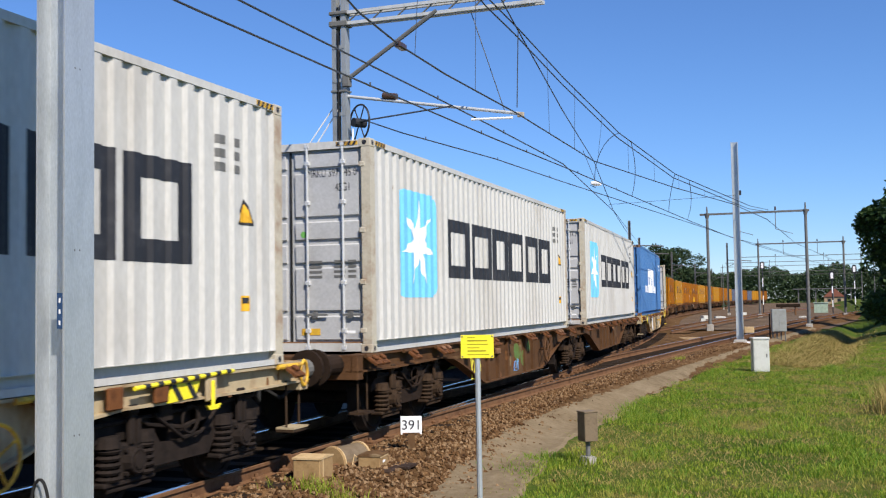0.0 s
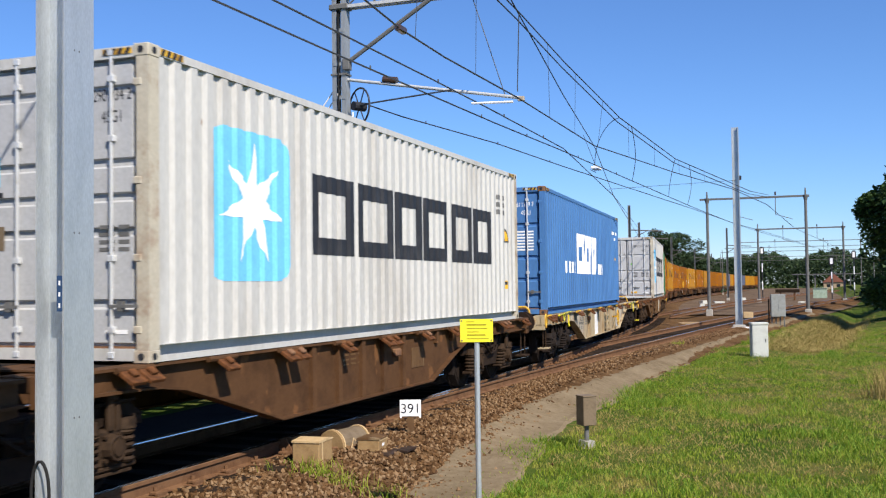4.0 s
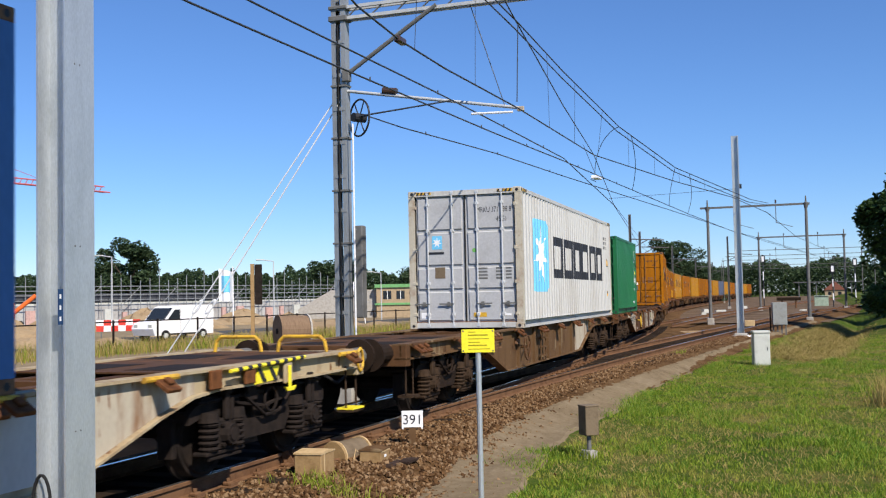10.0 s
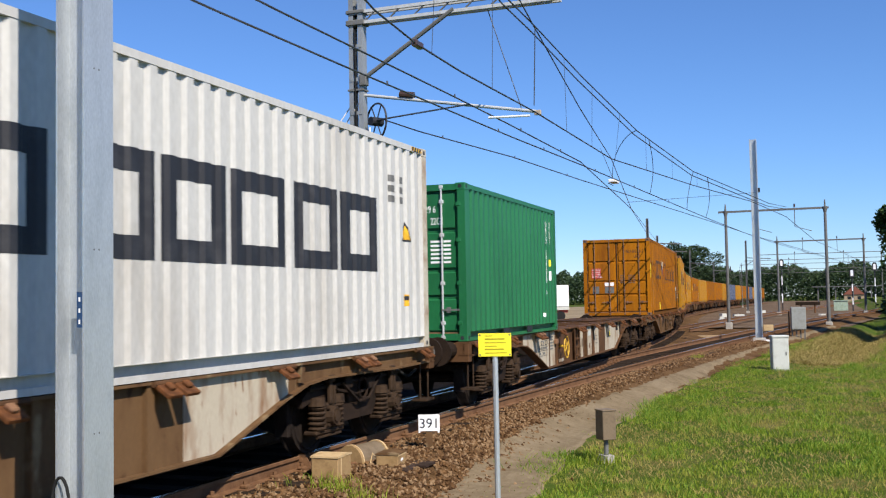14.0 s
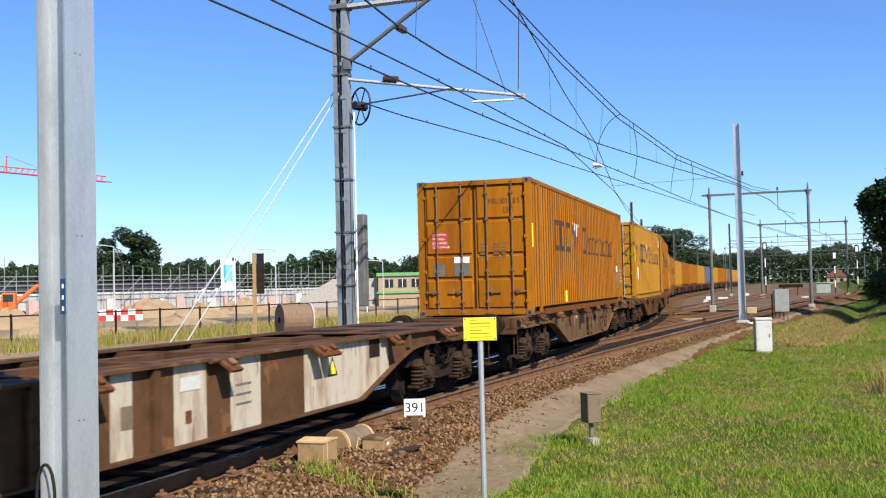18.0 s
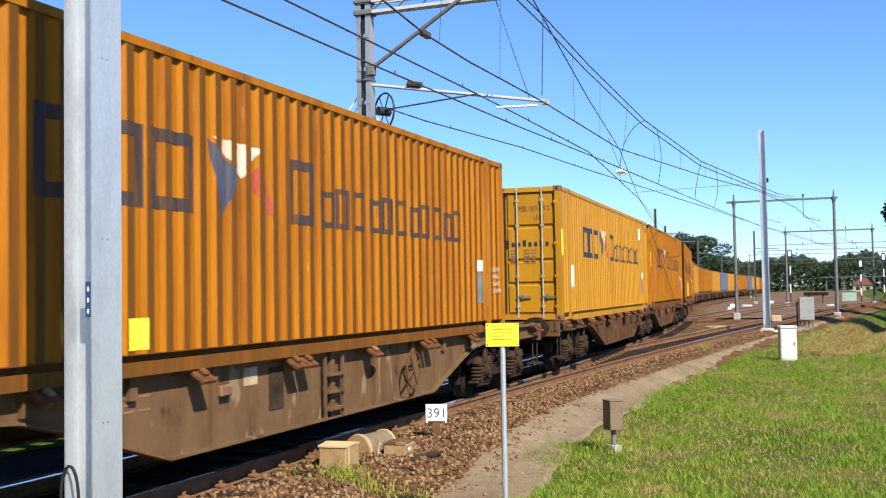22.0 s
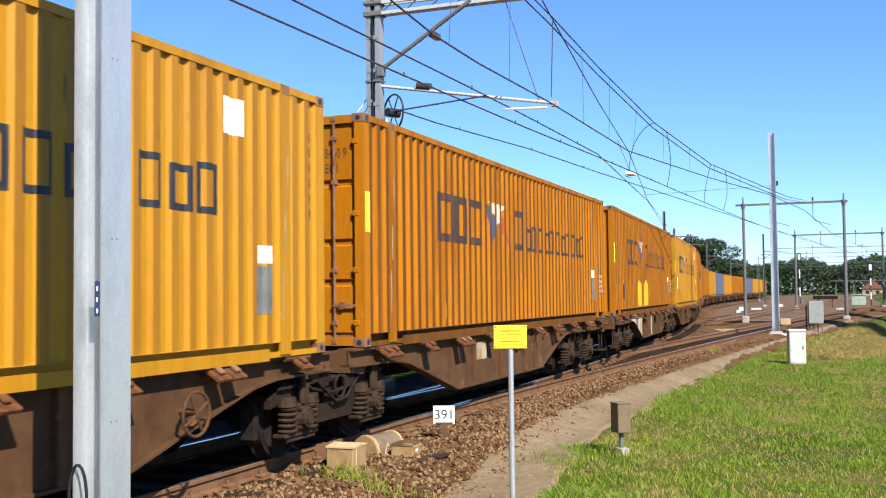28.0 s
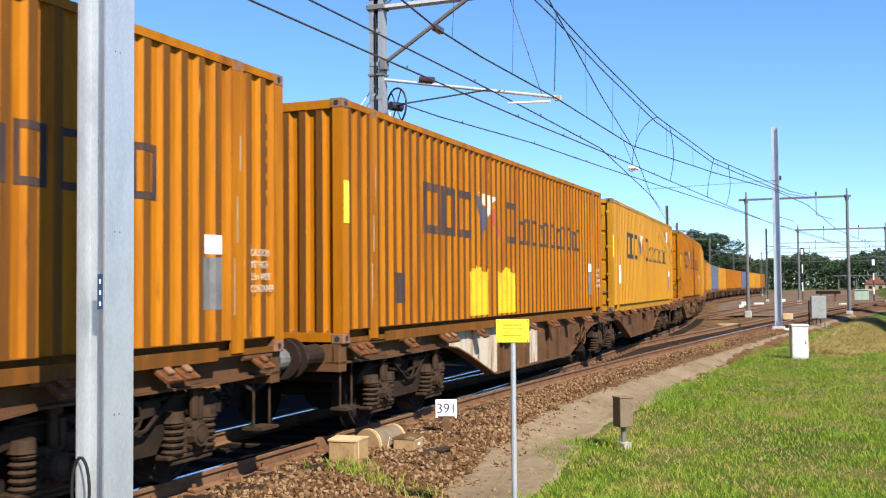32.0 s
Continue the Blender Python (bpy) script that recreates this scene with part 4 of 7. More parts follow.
    if spray:
        scrawl(w, -1.74, -1.07, 0.45, 0.86, M_SPRAYYELLOW, 5)
        for y, z, k, mt in ((1.45, 0.76, 1.0, M_GRAFGREEN), (1.95, 0.62, 0.8, M_GRAFGREEN), (1.2, 0.55, 0.6, M_RUSTPIN), (2.35, 0.85, 0.6, M_GRAFGREEN)):
            r = random.Random(int(y * 100))
            pts = [(y + 0.30 * k * r.uniform(0.6, 1.1) * math.cos(a), z + 0.24 * k * r.uniform(0.6, 1.1) * math.sin(a)) for a in [2 * math.pi * i / 11 for i in range(11)]]
            part("graffiti", prism(bmesh.new(), pts, 0, 1.1335, 1.1355 + 0.002 * (mt is M_RUSTPIN)), mt, w, "worn sprayed patch")
        scrawl(w, 1.1, 1.55, 0.42, 0.66, M_SPRAYBLUE, 14)
    if grid is not None:
        g = grid
        for k, y in enumerate((0, 0.19, 0.38, 0.56, 0.74)):
            part("table_line", box(1.131, 1.1335, g + y, g + y + 0.012, 0.62 if k in (0, 4) else 0.74, 0.94 if k else 0.84), M_BLACK, w)
        for k, z in enumerate((0.62, 0.73, 0.84, 0.93)):
            part("table_line", box(1.131, 1.1335, g + (0.19 if k == 3 else 0), g + 0.752, z, z + 0.01), M_BLACK, w)
        for i in range(4):
            lettering("ABCD"[i], 0.085, M_BLACK, w, pose(1.1335, g + 0.21 + 0.185 * (i - 0.15), 0.86, 90, 0, 90))
            part("small_print", box(1.131, 1.1335, g + 0.04 + 0.19 * i, g + 0.14 + 0.19 * i, 0.76, 0.81), M_DULLSTEEL, w)
        part("small_print", box(1.131, 1.1335, g + 0.04, g + 0.16, 0.65, 0.70), M_DULLSTEEL, w)
        part("small_print", box(1.131, 1.1335, g + 0.34, g + 0.52, 0.65, 0.70), M_DULLSTEEL, w)
        part("small_print", box(1.131, 1.1335, g - 0.32, g + 0.19, 1.0, 1.06), M_BLACK, w)
        for i in range(5):
            part("small_print", box(1.131, 1.1335, g + 1.0, g + 1.30 + 0.04 * (i % 3), 0.72 + 0.065 * i, 0.75 + 0.065 * i), M_DULLSTEEL, w)
    if pale and pale[-1][1] > 4 and skin is M_WAGON:
        part("warning_triangle", prism(bmesh.new(), [(3.5, 0.72), (3.78, 0.72), (3.64, 0.96)], 0, 1.1295, 1.132), M_BLACK, w)
        part("warning_field", prism(bmesh.new(), [(3.545, 0.745), (3.735, 0.745), (3.64, 0.91)], 0, 1.132, 1.134), M_SIGNYELLOW, w, "yellow field of a warning triangle")
    part("air_valve", box(1.126, 1.2, -h + 7.1, -h + 7.3, 0.82, 0.93, 0.015), M_DARKEDGE, w)
    part("tank", bar((-0.3, -0.6, 0.62), (-0.3, 0.9, 0.62), 0.2, 14), M_BOGIE, w)
    # ends
    for sgn, has in ((-1, front), (1, back)):
        y = sgn * (h - e0) if sgn < 0 else sgn * (h - e1)
        if not has:
            part("joint_plate", box(-0.7, 0.7, min(y, y + sgn * 0.45), max(y, y + sgn * 0.45), 0.9, 1.12), M_WAGON, w)
            for x in (-1.0, 1.0):
                part("corner_bracket", prism(bmesh.new(), [(y, 0.86), (y, 1.12), (y - sgn * 0.7, 1.12), (y - sgn * 0.4, 0.82)], 0, x - 0.13, x + 0.13), M_WAGON, w)
            continue
        part("headstock", box(-1.2, 1.2, min(y, y - sgn * 0.18), max(y, y - sgn * 0.18), 0.82, 1.13, 0.01), skin if bright else M_WAGON, w)
        for x in (-0.875, 0.875):
            bf = part("buffer", bar((x, y, 1.02), (x, y + sgn * 0.36, 1.02), 0.135, 14, 0.115), M_TANBOX if bright else M_BOGIEFRAME, w)
            part("buffer_disc", bar((x, y + sgn * 0.36, 1.02), (x, y + sgn * 0.615, 1.02), 0.12, 14), M_DULLSTEEL, bf)
            part("buffer_head", bar((x, y + sgn * 0.565, 1.02), (x, y + sgn * 0.618, 1.02), 0.23, 18), M_BOGIEFRAME, bf)
        part("drawhook", box(-0.06, 0.06, min(y, y + sgn * 0.5), max(y, y + sgn * 0.5), 0.95, 1.05, 0.01), M_BOGIE, w)
        bm = bmesh.new()
        pts = [(0.35, y, 0.98), (0.36, y + sgn * 0.2, 0.72), (0.3, y + sgn * 0.42, 0.62), (0.2, y + sgn * 0.6, 0.74)]
        for a, b in zip(pts, pts[1:]):
            rod(bm, a, b, 0.025, 6)
        part("brake_hose", bm, M_RUBBER, w)
        # step and grab rail at the corner
        bm = bmesh.new()
        for d in (0.12, 0.42):
            rod(bm, (1.14, y - sgn * d, 0.95), (1.14, y - sgn * d, 0.40), 0.014, 6)
        bx(bm, 1.02, 1.24, min(y - sgn * 0.1, y - sgn * 0.44), max(y - sgn * 0.1, y - sgn * 0.44), 0.37, 0.40)
        part("shunter_step", bm, M_BOGIEBOX, w)
        if bright:
            part("step_board", box(1.02, 1.25, min(y - sgn * 0.1, y - sgn * 0.44), max(y - sgn * 0.1, y - sgn * 0.44), 0.402, 0.425), M_SIGNYELLOW if grid is not None and sgn > 0 else M_CREAM, w)
        if bright:
            for x in (-0.86, 0.1):
                bm = bmesh.new()
                pts = [(x, y - sgn * 0.3, 1.13), (x + 0.03, y - sgn * 0.3, 1.27), (x + 0.1, y - sgn * 0.3, 1.33), (x + 0.62, y - sgn * 0.3, 1.33), (x + 0.69, y - sgn * 0.3, 1.27), (x + 0.72, y - sgn * 0.3, 1.13)]
                for a, b in zip(pts, pts[1:]):
                    rod(bm, a, b, 0.024, 8)
                part("grab_rail", bm, M_YELLOWPAINT, w)
            part("corner_handle", ring(bmesh.new(), (0, 0, 0), (1, 0, 0), 0.1, 0.018, 16, 6), M_YELLOWPAINT, w, "yellow shunter's handle", pose(1.215, y - sgn * 0.12, 1.02) @ Matrix.Diagonal((1, 0.8, 1.4, 1)))
        if stripes:
            # brake changeover lever: striped rod, striped plate, bracket and yellow grip
            m0 = y - sgn * 2.45
            lv = part("brake_lever", bar((1.235, m0 - 0.85, 1.10), (1.235, m0 + 0.75, 1.15), 0.021, 8), M_SIGNYELLOW, w, "yellow and black striped rod")
            for i in range(8):
                a = m0 - 0.72 + 0.19 * i
                part("stripe", bar((1.235, a, 1.104 + 0.006 * i), (1.235, a + 0.085, 1.107 + 0.006 * i), 0.0235, 8), M_BLACK, lv)
            bd = part("lever_plate", prism(bmesh.new(), [(m0 - 0.34, 0.92), (m0 + 0.12, 0.94), (m0 + 0.2, 1.09), (m0 - 0.26, 1.09)], 0, 1.2, 1.209), M_SIGNYELLOW, w, "yellow plate with black slanting stripes")
            for a in (-0.28, -0.04):
                part("stripe", prism(bmesh.new(), [(m0 + a + 0.12, 0.93), (m0 + a + 0.2, 0.935), (m0 + a + 0.08, 1.088), (m0 + a, 1.088)], 0, 1.209, 1.213), M_BLACK, bd)
            part("lever_bracket", box(1.2, 1.235, m0 + 0.28, m0 + 0.46, 0.88, 1.12, 0.012), M_CREAM, w)
            gp = part("lever_grip", box(1.235, 1.26, m0 + 0.34, m0 + 0.39, 0.80, 1.08, 0.008), M_SIGNYELLOW, w, "yellow anchor-shaped grip")
            part("grip_bar", prism(bmesh.new(), [(m0 + 0.24, 0.85), (m0 + 0.29, 0.80), (m0 + 0.44, 0.80), (m0 + 0.49, 0.85), (m0 + 0.42, 0.84), (m0 + 0.31, 0.84)], 0, 1.238, 1.262), M_SIGNYELLOW, gp)
            for a in (-1.2, -0.55):
                part("pin_bracket", box(1.2, 1.24, m0 + a, m0 + a + 0.2, 0.94, 1.13, 0.01), M_RUSTPIN, w)
    if front:
        bogie(w, -h + 2.9, near, bright)
    else:
        bogie(w, -h + 0.0, near)
    if back:
        bogie(w, h - 2.9, near, bright)
    return w


DECK = 1.15
STOCK = []   # (thing, middle along the train, pivot distance, height)


def load(c, u0, L, z=DECK):
    STOCK.append((c, u0 + L / 2, min(14.0, L * 0.9), z))
    return c


def couple(w, u0, u1):
    STOCK.append((w, (u0 + u1) / 2, (u1 - u0) - 5.6, 0.0))
    return w


BROWN = "rust-brown flat wagon with a bellied side beam"
load(grey_container("MRKU 352 284 1"), -2.63, GREY_L)
load(grey_container("MRKU 397 445 0", (0, 0.15, 0.40, 0.52, 0.64, 0.895, 1)), 11.94, GREY_L)
load(grey_container("MRKU 290 934 2", (0, 0.15, 0.40, 0.52, 0.64, 0.895, 1)), 26.64, GREY_L)
load(blue_container(), 41.25, GREY_L)
load(grey_container("MRKU 371 138 8"), 67.5, GREY_L)
load(green_container(), 81.32, 6.058)
load(orange_container("FMBU 003128 5", M_ORANGE), 104.14, ORG_L)
load(orange_container("FMBU 007419 0", M_YELLOW), 121.95, ORG_L)
load(orange_container("FMBU 003450 9", M_ORANGE), 136.65, ORG_L)
load(orange_container("", M_ORANGE, True, True), 151.67, ORG_L)
yellow_box = load(orange_container("FMBU 006112 7", M_YELLOW), 166.79, ORG_L)
orange_box = load(orange_container("FMBU 005510 3", M_ORANGE), 183.72, ORG_L)

couple(wagon(20.0, M_CREAM, "dusty cream flat wagon with yellow fittings", bright=True, stripes=True), -9.2, 10.8)
couple(wagon(14.5, M_WAGON, BROWN, back=False, panels=((0.9, 0.33, 0.97, 0.59, M_TAN), (-2.6, 0.98, 0.7, 0.06, M_TAN), (-2.7, 0.86, 0.85, 0.05, M_TAN)), spray=True, wheel_at=3.4), 10.85, 25.35)
couple(wagon(14.9, M_WAGON, BROWN, front=False, panels=((0.4, 0.6, 0.5, 0.3, M_TAN),)), 25.35, 40.25)
couple(wagon(20.0, M_CREAM, "dusty cream flat wagon with yellow fittings", bright=True, stripes=True, ladder_at=0.68, wheel_at=2.40, panels=((-1.53, 0.36, 0.55, 0.64, M_PUREWHITE), (2.85, 0.42, 0.8, 0.68, M_WHITE), (-5.05, 0.88, 0.34, 0.25, M_DULLSTEEL)), grid=-4.34, pale=((-5.6, -3.45), (3.9, 5.6))), 40.3, 60.3)
couple(wagon(20.2, M_TAN, "tan-brown flat wagon with a ladder and handwheel", wheel_at=-2.6, ladder_at=-0.7, pale=((3.3, 5.25),), panels=((-5.2, 0.74, 0.35, 0.36, M_BOGIE),)), 60.35, 80.55)
couple(wagon(21.4, M_WAGON, "brown flat wagon with worn cream fields", ladder_at=-1.4, wheel_at=-3.05, wheel_mat=M_YELLOWPAINT, grid=-5.0, pale=((-6.3, -4.08), (-3.96, -3.5), (-0.6, -0.3), (0.32, 0.86), (1.3, 1.9), (2.9, 5.4)), panels=((-0.46, 0.62, 0.16, 0.2, M_BOXBROWN), (0.42, 0.86, 0.34, 0.13, M_CABGREY), (0.5, 0.55, 0.1, 0.12, M_RUSTPIN), (1.4, 0.62, 0.3, 0.02, M_DULLSTEEL), (1.4, 0.72, 0.3, 0.02, M_DULLSTEEL), (1.4, 0.82, 0.3, 0.02, M_DULLSTEEL), (4.75, 0.86, 0.34, 0.24, M_BOGIE), (-3.1, 0.4, 0.5, 0.07, M_PALE))), 80.6, 102.0)
couple(wagon(18.9, M_TAN, "tan-brown flat wagon with a ladder and handwheel", ladder_at=-0.02, wheel_at=2.15, panels=((-1.36, 0.58, 0.3, 0.45, M_BOGIEBOX), (-1.85, 0.88, 0.26, 0.18, M_CREAM))), 102.05, 120.95)
couple(wagon(15.2, M_WAGON, BROWN, back=False), 121.0, 136.2)
couple(wagon(14.8, M_WAGON, BROWN, front=False, panels=((-2.57, 0.72, 0.5, 0.28, M_CREAM),)), 136.2, 151.0)
couple(wagon(15.1, M_WAGON, "brown flat wagon with a pale sloping beam", back=False, pale=((-3.2, -0.95), (1.0, 1.5))), 151.05, 166.1)
couple(wagon(15.0, M_WAGON, BROWN, front=False), 166.1, 181.1)
couple(wagon(17.4, M_TAN, BROWN), 181.2, 198.6)

# the rest of the train, far back
plain_orange = container("faded orange steel container far along the train", ORG_L, ORG_W, HIGH, M_ORANGE, M_ORANGE, M_ORANGE, "orange containers of the train", False, ORG_P, far=True)
plain_yellow = container("bright yellow steel container far along the train", ORG_L, ORG_W, HIGH, M_YELLOW, M_YELLOW, M_YELLOW, "orange containers of the train", False, ORG_P, far=True)
plain_blue = container("dull blue steel container far along the train", ORG_L, ORG_W, HIGH, M_DULLBLUE, M_DULLBLUE, M_DULLBLUE, "orange containers of the train", False, ORG_P, far=True)
far_wagon = wagon(14.9, M_WAGON, BROWN, near=False)
kinds = dict(o=plain_orange, y=plain_yellow, b=plain_blue)
used = set()
u = 199.6
for ch in "yooybyoobyyo":
    src = kinds[ch]
    c = copy_thing(src, Matrix()) if ch in used else src
    used.add(ch)
    load(c, u, ORG_L)
    couple(copy_thing(far_wagon, Matrix()) if u > 200 else far_wagon, u - 0.6, u + 14.3)
    u += 14.95


def motions():
    ts = [t * 1.0 for t in range(0, 33)]
    for c, u, base, z in STOCK:
        walk(c, [(t, train_pose(t, u, base, z)) for t in ts])
    # rolling wheels
    for wheel, y in WHEELS:
        walk(wheel, [(t * 0.125, pose(0, y, 0.46) @ Matrix.Rotation((gone(0) - gone(t * 0.125)) / 0.46, 4, "X")) for t in range(0, 257)])
    van_drive()


# ---- ground ----
def soft(a, b, v):
    k = min(1, max(0, (v - a) / (b - a)))
    return k * k * (3 - 2 * k)


def level(x, y):
    """Height of the verge: a bank on the open side, a shallow ditch before it."""
    z = -0.45
    z += 1.1 * soft(2.5, 9.0, x) * soft(14, 45, y)
    c = 0.1 + 0.068 * (y - 39)
    z += (0.05 * math.exp(-((x - c + 1.7) / 0.8) ** 2) - 0.55 * math.exp(-((x - c) / 0.8) ** 2)) * soft(33, 43, y) * (1 - soft(75, 95, y))
    if y > 0 and -4 < x < 40 and y < 120:
        z += 0.05 * noise.noise((x * 0.5, y * 0.35, 0)) + 0.02 * noise.noise((x * 2.1, y * 1.7, 3))
    return z


def earth(name, colours, rough=0.95, big=0.35, small=9.0, relief=0.03):
    """Earth or turf: three colours in broad patches and fine mottling."""
    m = bpy.data.materials.new(name)
    m.use_nodes = True
    n, l = m.node_tree.nodes, m.node_tree.links
    b = n["Principled BSDF"]
    b.inputs["Roughness"].default_value = rough
    b.inputs["Specular IOR Level"].default_value = 0.02
    tc = n.new("ShaderNodeTexCoord")
    n1, n2, n3 = (n.new("ShaderNodeTexNoise") for _ in range(3))
    for q, s, d in ((n1, big, 5), (n2, small, 6), (n3, small * 7, 3)):
        q.inputs["Scale"].default_value, q.inputs["Detail"].default_value = s, d
        q.inputs["Roughness"].default_value = 0.65
        l.new(tc.outputs["Object"], q.inputs[0])
    ad = n.new("ShaderNodeMath")
    ad.operation = "MULTIPLY_ADD"
    ad.inputs[1].default_value = 0.45
    l.new(n2.outputs[0], ad.inputs[0])
    mu = n.new("ShaderNodeMath")
    mu.operation = "MULTIPLY"
    mu.inputs[1].default_value = 0.55
    l.new(n1.outputs[0], mu.inputs[0])
    l.new(mu.outputs[0], ad.inputs[2])
    r = n.new("ShaderNodeValToRGB")
    e = r.color_ramp.elements
    e[0].position, e[0].color = 0.36, (*colours[0], 1)
    e[1].position, e[1].color = 0.66, (*colours[2], 1)
    q = e.new(0.5)
    q.color = (*colours[1], 1)
    l.new(ad.outputs[0], r.inputs[0])
    hsv, mr = n.new("ShaderNodeHueSaturation"), n.new("ShaderNodeMapRange")
    mr.inputs[3].default_value, mr.inputs[4].default_value = 0.6, 1.4
    l.new(n3.outputs[0], mr.inputs[0])
    l.new(mr.outputs[0], hsv.inputs["Value"])
    l.new(r.outputs[0], hsv.inputs["Color"])
    l.new(hsv.outputs[0], b.inputs["Base Color"])
    bp = n.new("ShaderNodeBump")
    bp.inputs["Distance"].default_value = relief
    l.new(n2.outputs[0], bp.inputs["Height"])
    l.new(bp.outputs[0], b.inputs["Normal"])
    return m


M_TURF = earth("verge_turf", ((0.030, 0.060, 0.008), (0.060, 0.090, 0.014), (0.17, 0.125, 0.05)))
M_BALLAST = earth("ballast_bed", ((0.06, 0.033, 0.015), (0.11, 0.063, 0.029), (0.17, 0.105, 0.053)), 0.95, 0.8, 14, 0.05)
M_PATH = earth("sandy_path", ((0.13, 0.096, 0.056), (0.18, 0.138, 0.085), (0.23, 0.182, 0.118)), 0.95, 0.9, 7, 0.02)
M_SITE = earth("building_site_sand", ((0.16, 0.125, 0.08), (0.24, 0.19, 0.12), (0.31, 0.25, 0.165)), 0.95, 0.08, 1.5, 0.05)
M_YARD = earth("yard_gravel", ((0.075, 0.050, 0.033), (0.125, 0.088, 0.058), (0.185, 0.14, 0.10)), 0.95, 0.25, 6, 0.03)


def strip(xs, ys, z):
    verts = [(x, y, z(x, y)) for y in ys for x in xs]
    n = len(xs)
    faces = [(j * n + i, j * n + i + 1, (j + 1) * n + i + 1, (j + 1) * n + i) for j in range(len(ys) - 1) for i in range(n - 1)]
    bm = bmesh.new()
    me = bpy.data.meshes.new("sheet")
    me.from_pydata(verts, [], faces)
    bm.from_mesh(me)
    bpy.data.meshes.remove(me)
    return bm


xs = [-1500, -400, -160, -90, -60, -40, -28, -20, -16] + [-12, -8, -5, -4.2] + [-4.0 + 0.4 * i for i in range(36)] + [12, 16, 24, 50, 150, 500, 1500]
ys = [-400, -100, -30, -10, 0] + [2 + 0.7 * i for i in range(90)] + [68, 74, 82, 92, 105, 125, 160, 220, 320, 500, 900, 2500]
ground = tagged(part("ground", strip(xs, ys, lambda x, y: level(x, y) if x > -4.3 else -0.5), M_TURF), "green grass verge with dry patches beside the railway", "ground", kind="structure")


def branch_x(y):
    return float(np.interp(y, BRANCH[2], BRANCH[1]))


def line_x(y):
    return float(np.interp(y, LINE[2], LINE[1]))


def bed_z(d):
    """Height of the ballast at a distance d from the nearest track's middle."""
    return -0.19 - 0.26 * soft(1.55, 2.7, d)


def bed(x, y):
    yy = max(y, 0)
    d = min(abs(x - line_x(yy)), abs(x - branch_x(yy)))
    z = bed_z(d)
    if 4 < y < 60:
        z += 0.025 * noise.noise((x * 4, y * 4, 1)) + 0.02 * noise.noise((x * 11, y * 11, 5))
    return z


def path_at(y):
    """Middle and half width of the trodden path."""
    k = (2, 10.5, 13, 16, 23, 32, 38, 45, 50, 60, 75)
    return (float(np.interp(y, k, (-3.65, -3.72, -4.0, -4.32, -4.5, -4.15, -3.75, -3.0, -2.4, -1.5, -0.2))),
            float(np.interp(y, k, (0.45, 0.48, 0.58, 0.68, 0.82, 0.72, 0.55, 0.4, 0.32, 0.28, 0.3))) + 0.08 * math.sin(y * 0.7))


# ballast under the tracks, yard beyond
vv, ff = [], []
rows_y = [-40, -10, 0, 3] + [5 + 0.16 * i for i in range(190)] + [35.6 + 0.6 * i for i in range(60)] + [72 + 3 * i for i in range(60)]
cols = [i / 44 for i in range(45)]
for y in rows_y:
    a, b = line_x(max(y, 0)) - 3.2, max(branch_x(max(y, 0)), line_x(max(y, 0))) + 2.5
    for k in cols:
        x = a + (b - a) * k
        vv.append((x, y, bed(x, y)))
nc = len(cols)
ff = [(j * nc + i, j * nc + i + 1, (j + 1) * nc + i + 1, (j + 1) * nc + i) for j in range(len(rows_y) - 1) for i in range(nc - 1)]
me = bpy.data.meshes.new("ballast_bed")
me.from_pydata(vv, [], ff)
me.materials.append(M_BALLAST)
tagged(new("ballast_bed", me), "rust-brown track ballast bed", "ballast", kind="structure")
tagged(part("yard_ground", strip([-40, -30, -24, -18, -13], [72, 90, 130, 200, 320, 420], lambda x, y: -0.42 + 0.001 * x), M_YARD), "brown gravel ground of the railway yard", "ground", kind="structure")
vv = []
wide_y = [74, 80, 90, 100, 120, 140, 170, 210, 260, 320, 420]
for y in wide_y:
    for k in range(6):
        x0, x1 = line_x(y) - 8, branch_x(min(y, 240)) + 2.9
        vv.append((x0 + (x1 - x0) * k / 5, y, -0.36))
me = bpy.data.meshes.new("yard_ground")
me.from_pydata(vv, [], [(j * 6 + i, j * 6 + i + 1, (j + 1) * 6 + i + 1, (j + 1) * 6 + i) for j in range(len(wide_y) - 1) for i in range(5)])
me.materials.append(M_YARD)
tagged(new("yard_ground", me), "brown gravel between the station tracks", "ground", kind="structure")
tagged(part("site_road", strip([-43.5, -41, -38.6], [10, 40, 70, 100, 130], lambda x, y: -0.425), M_ASPHALT), "grey asphalt road past the building site", "road", kind="structure")
tagged(part("building_site_ground", strip([-400, -200, -120, -70, -32.5, -20], [-60, 0, 40, 80, 130, 200, 300], lambda x, y: -0.44), M_SITE), "pale sandy ground of a building site", "ground", kind="structure")
# the trodden path along the ballast
vv = []
path_y = [-40 + 2.0 * i for i in range(21)] + [2 + 0.4 * i for i in range(180)]
for y in path_y:
    mid, half = path_at(y)
    for k in range(-4, 5):
        x = mid + k / 4 * half + 0.06 * math.sin(3.1 * y + k) * (abs(k) > 2)
        vv.append((x, y, max(level(x, y), -0.45, min(bed_z(min(abs(x - line_x(y)), abs(x - branch_x(y)))), -0.27)) + 0.03 - 0.05 * (abs(k) == 4)))
me = bpy.data.meshes.new("path")
me.from_pydata(vv, [], [(j * 9 + i, j * 9 + i + 1, (j + 1) * 9 + i + 1, (j + 1) * 9 + i) for j in range(len(path_y) - 1) for i in range(8)])
me.materials.append(M_PATH)
tagged(new("path", me), "trodden sandy path between ballast and grass", "path", kind="structure")


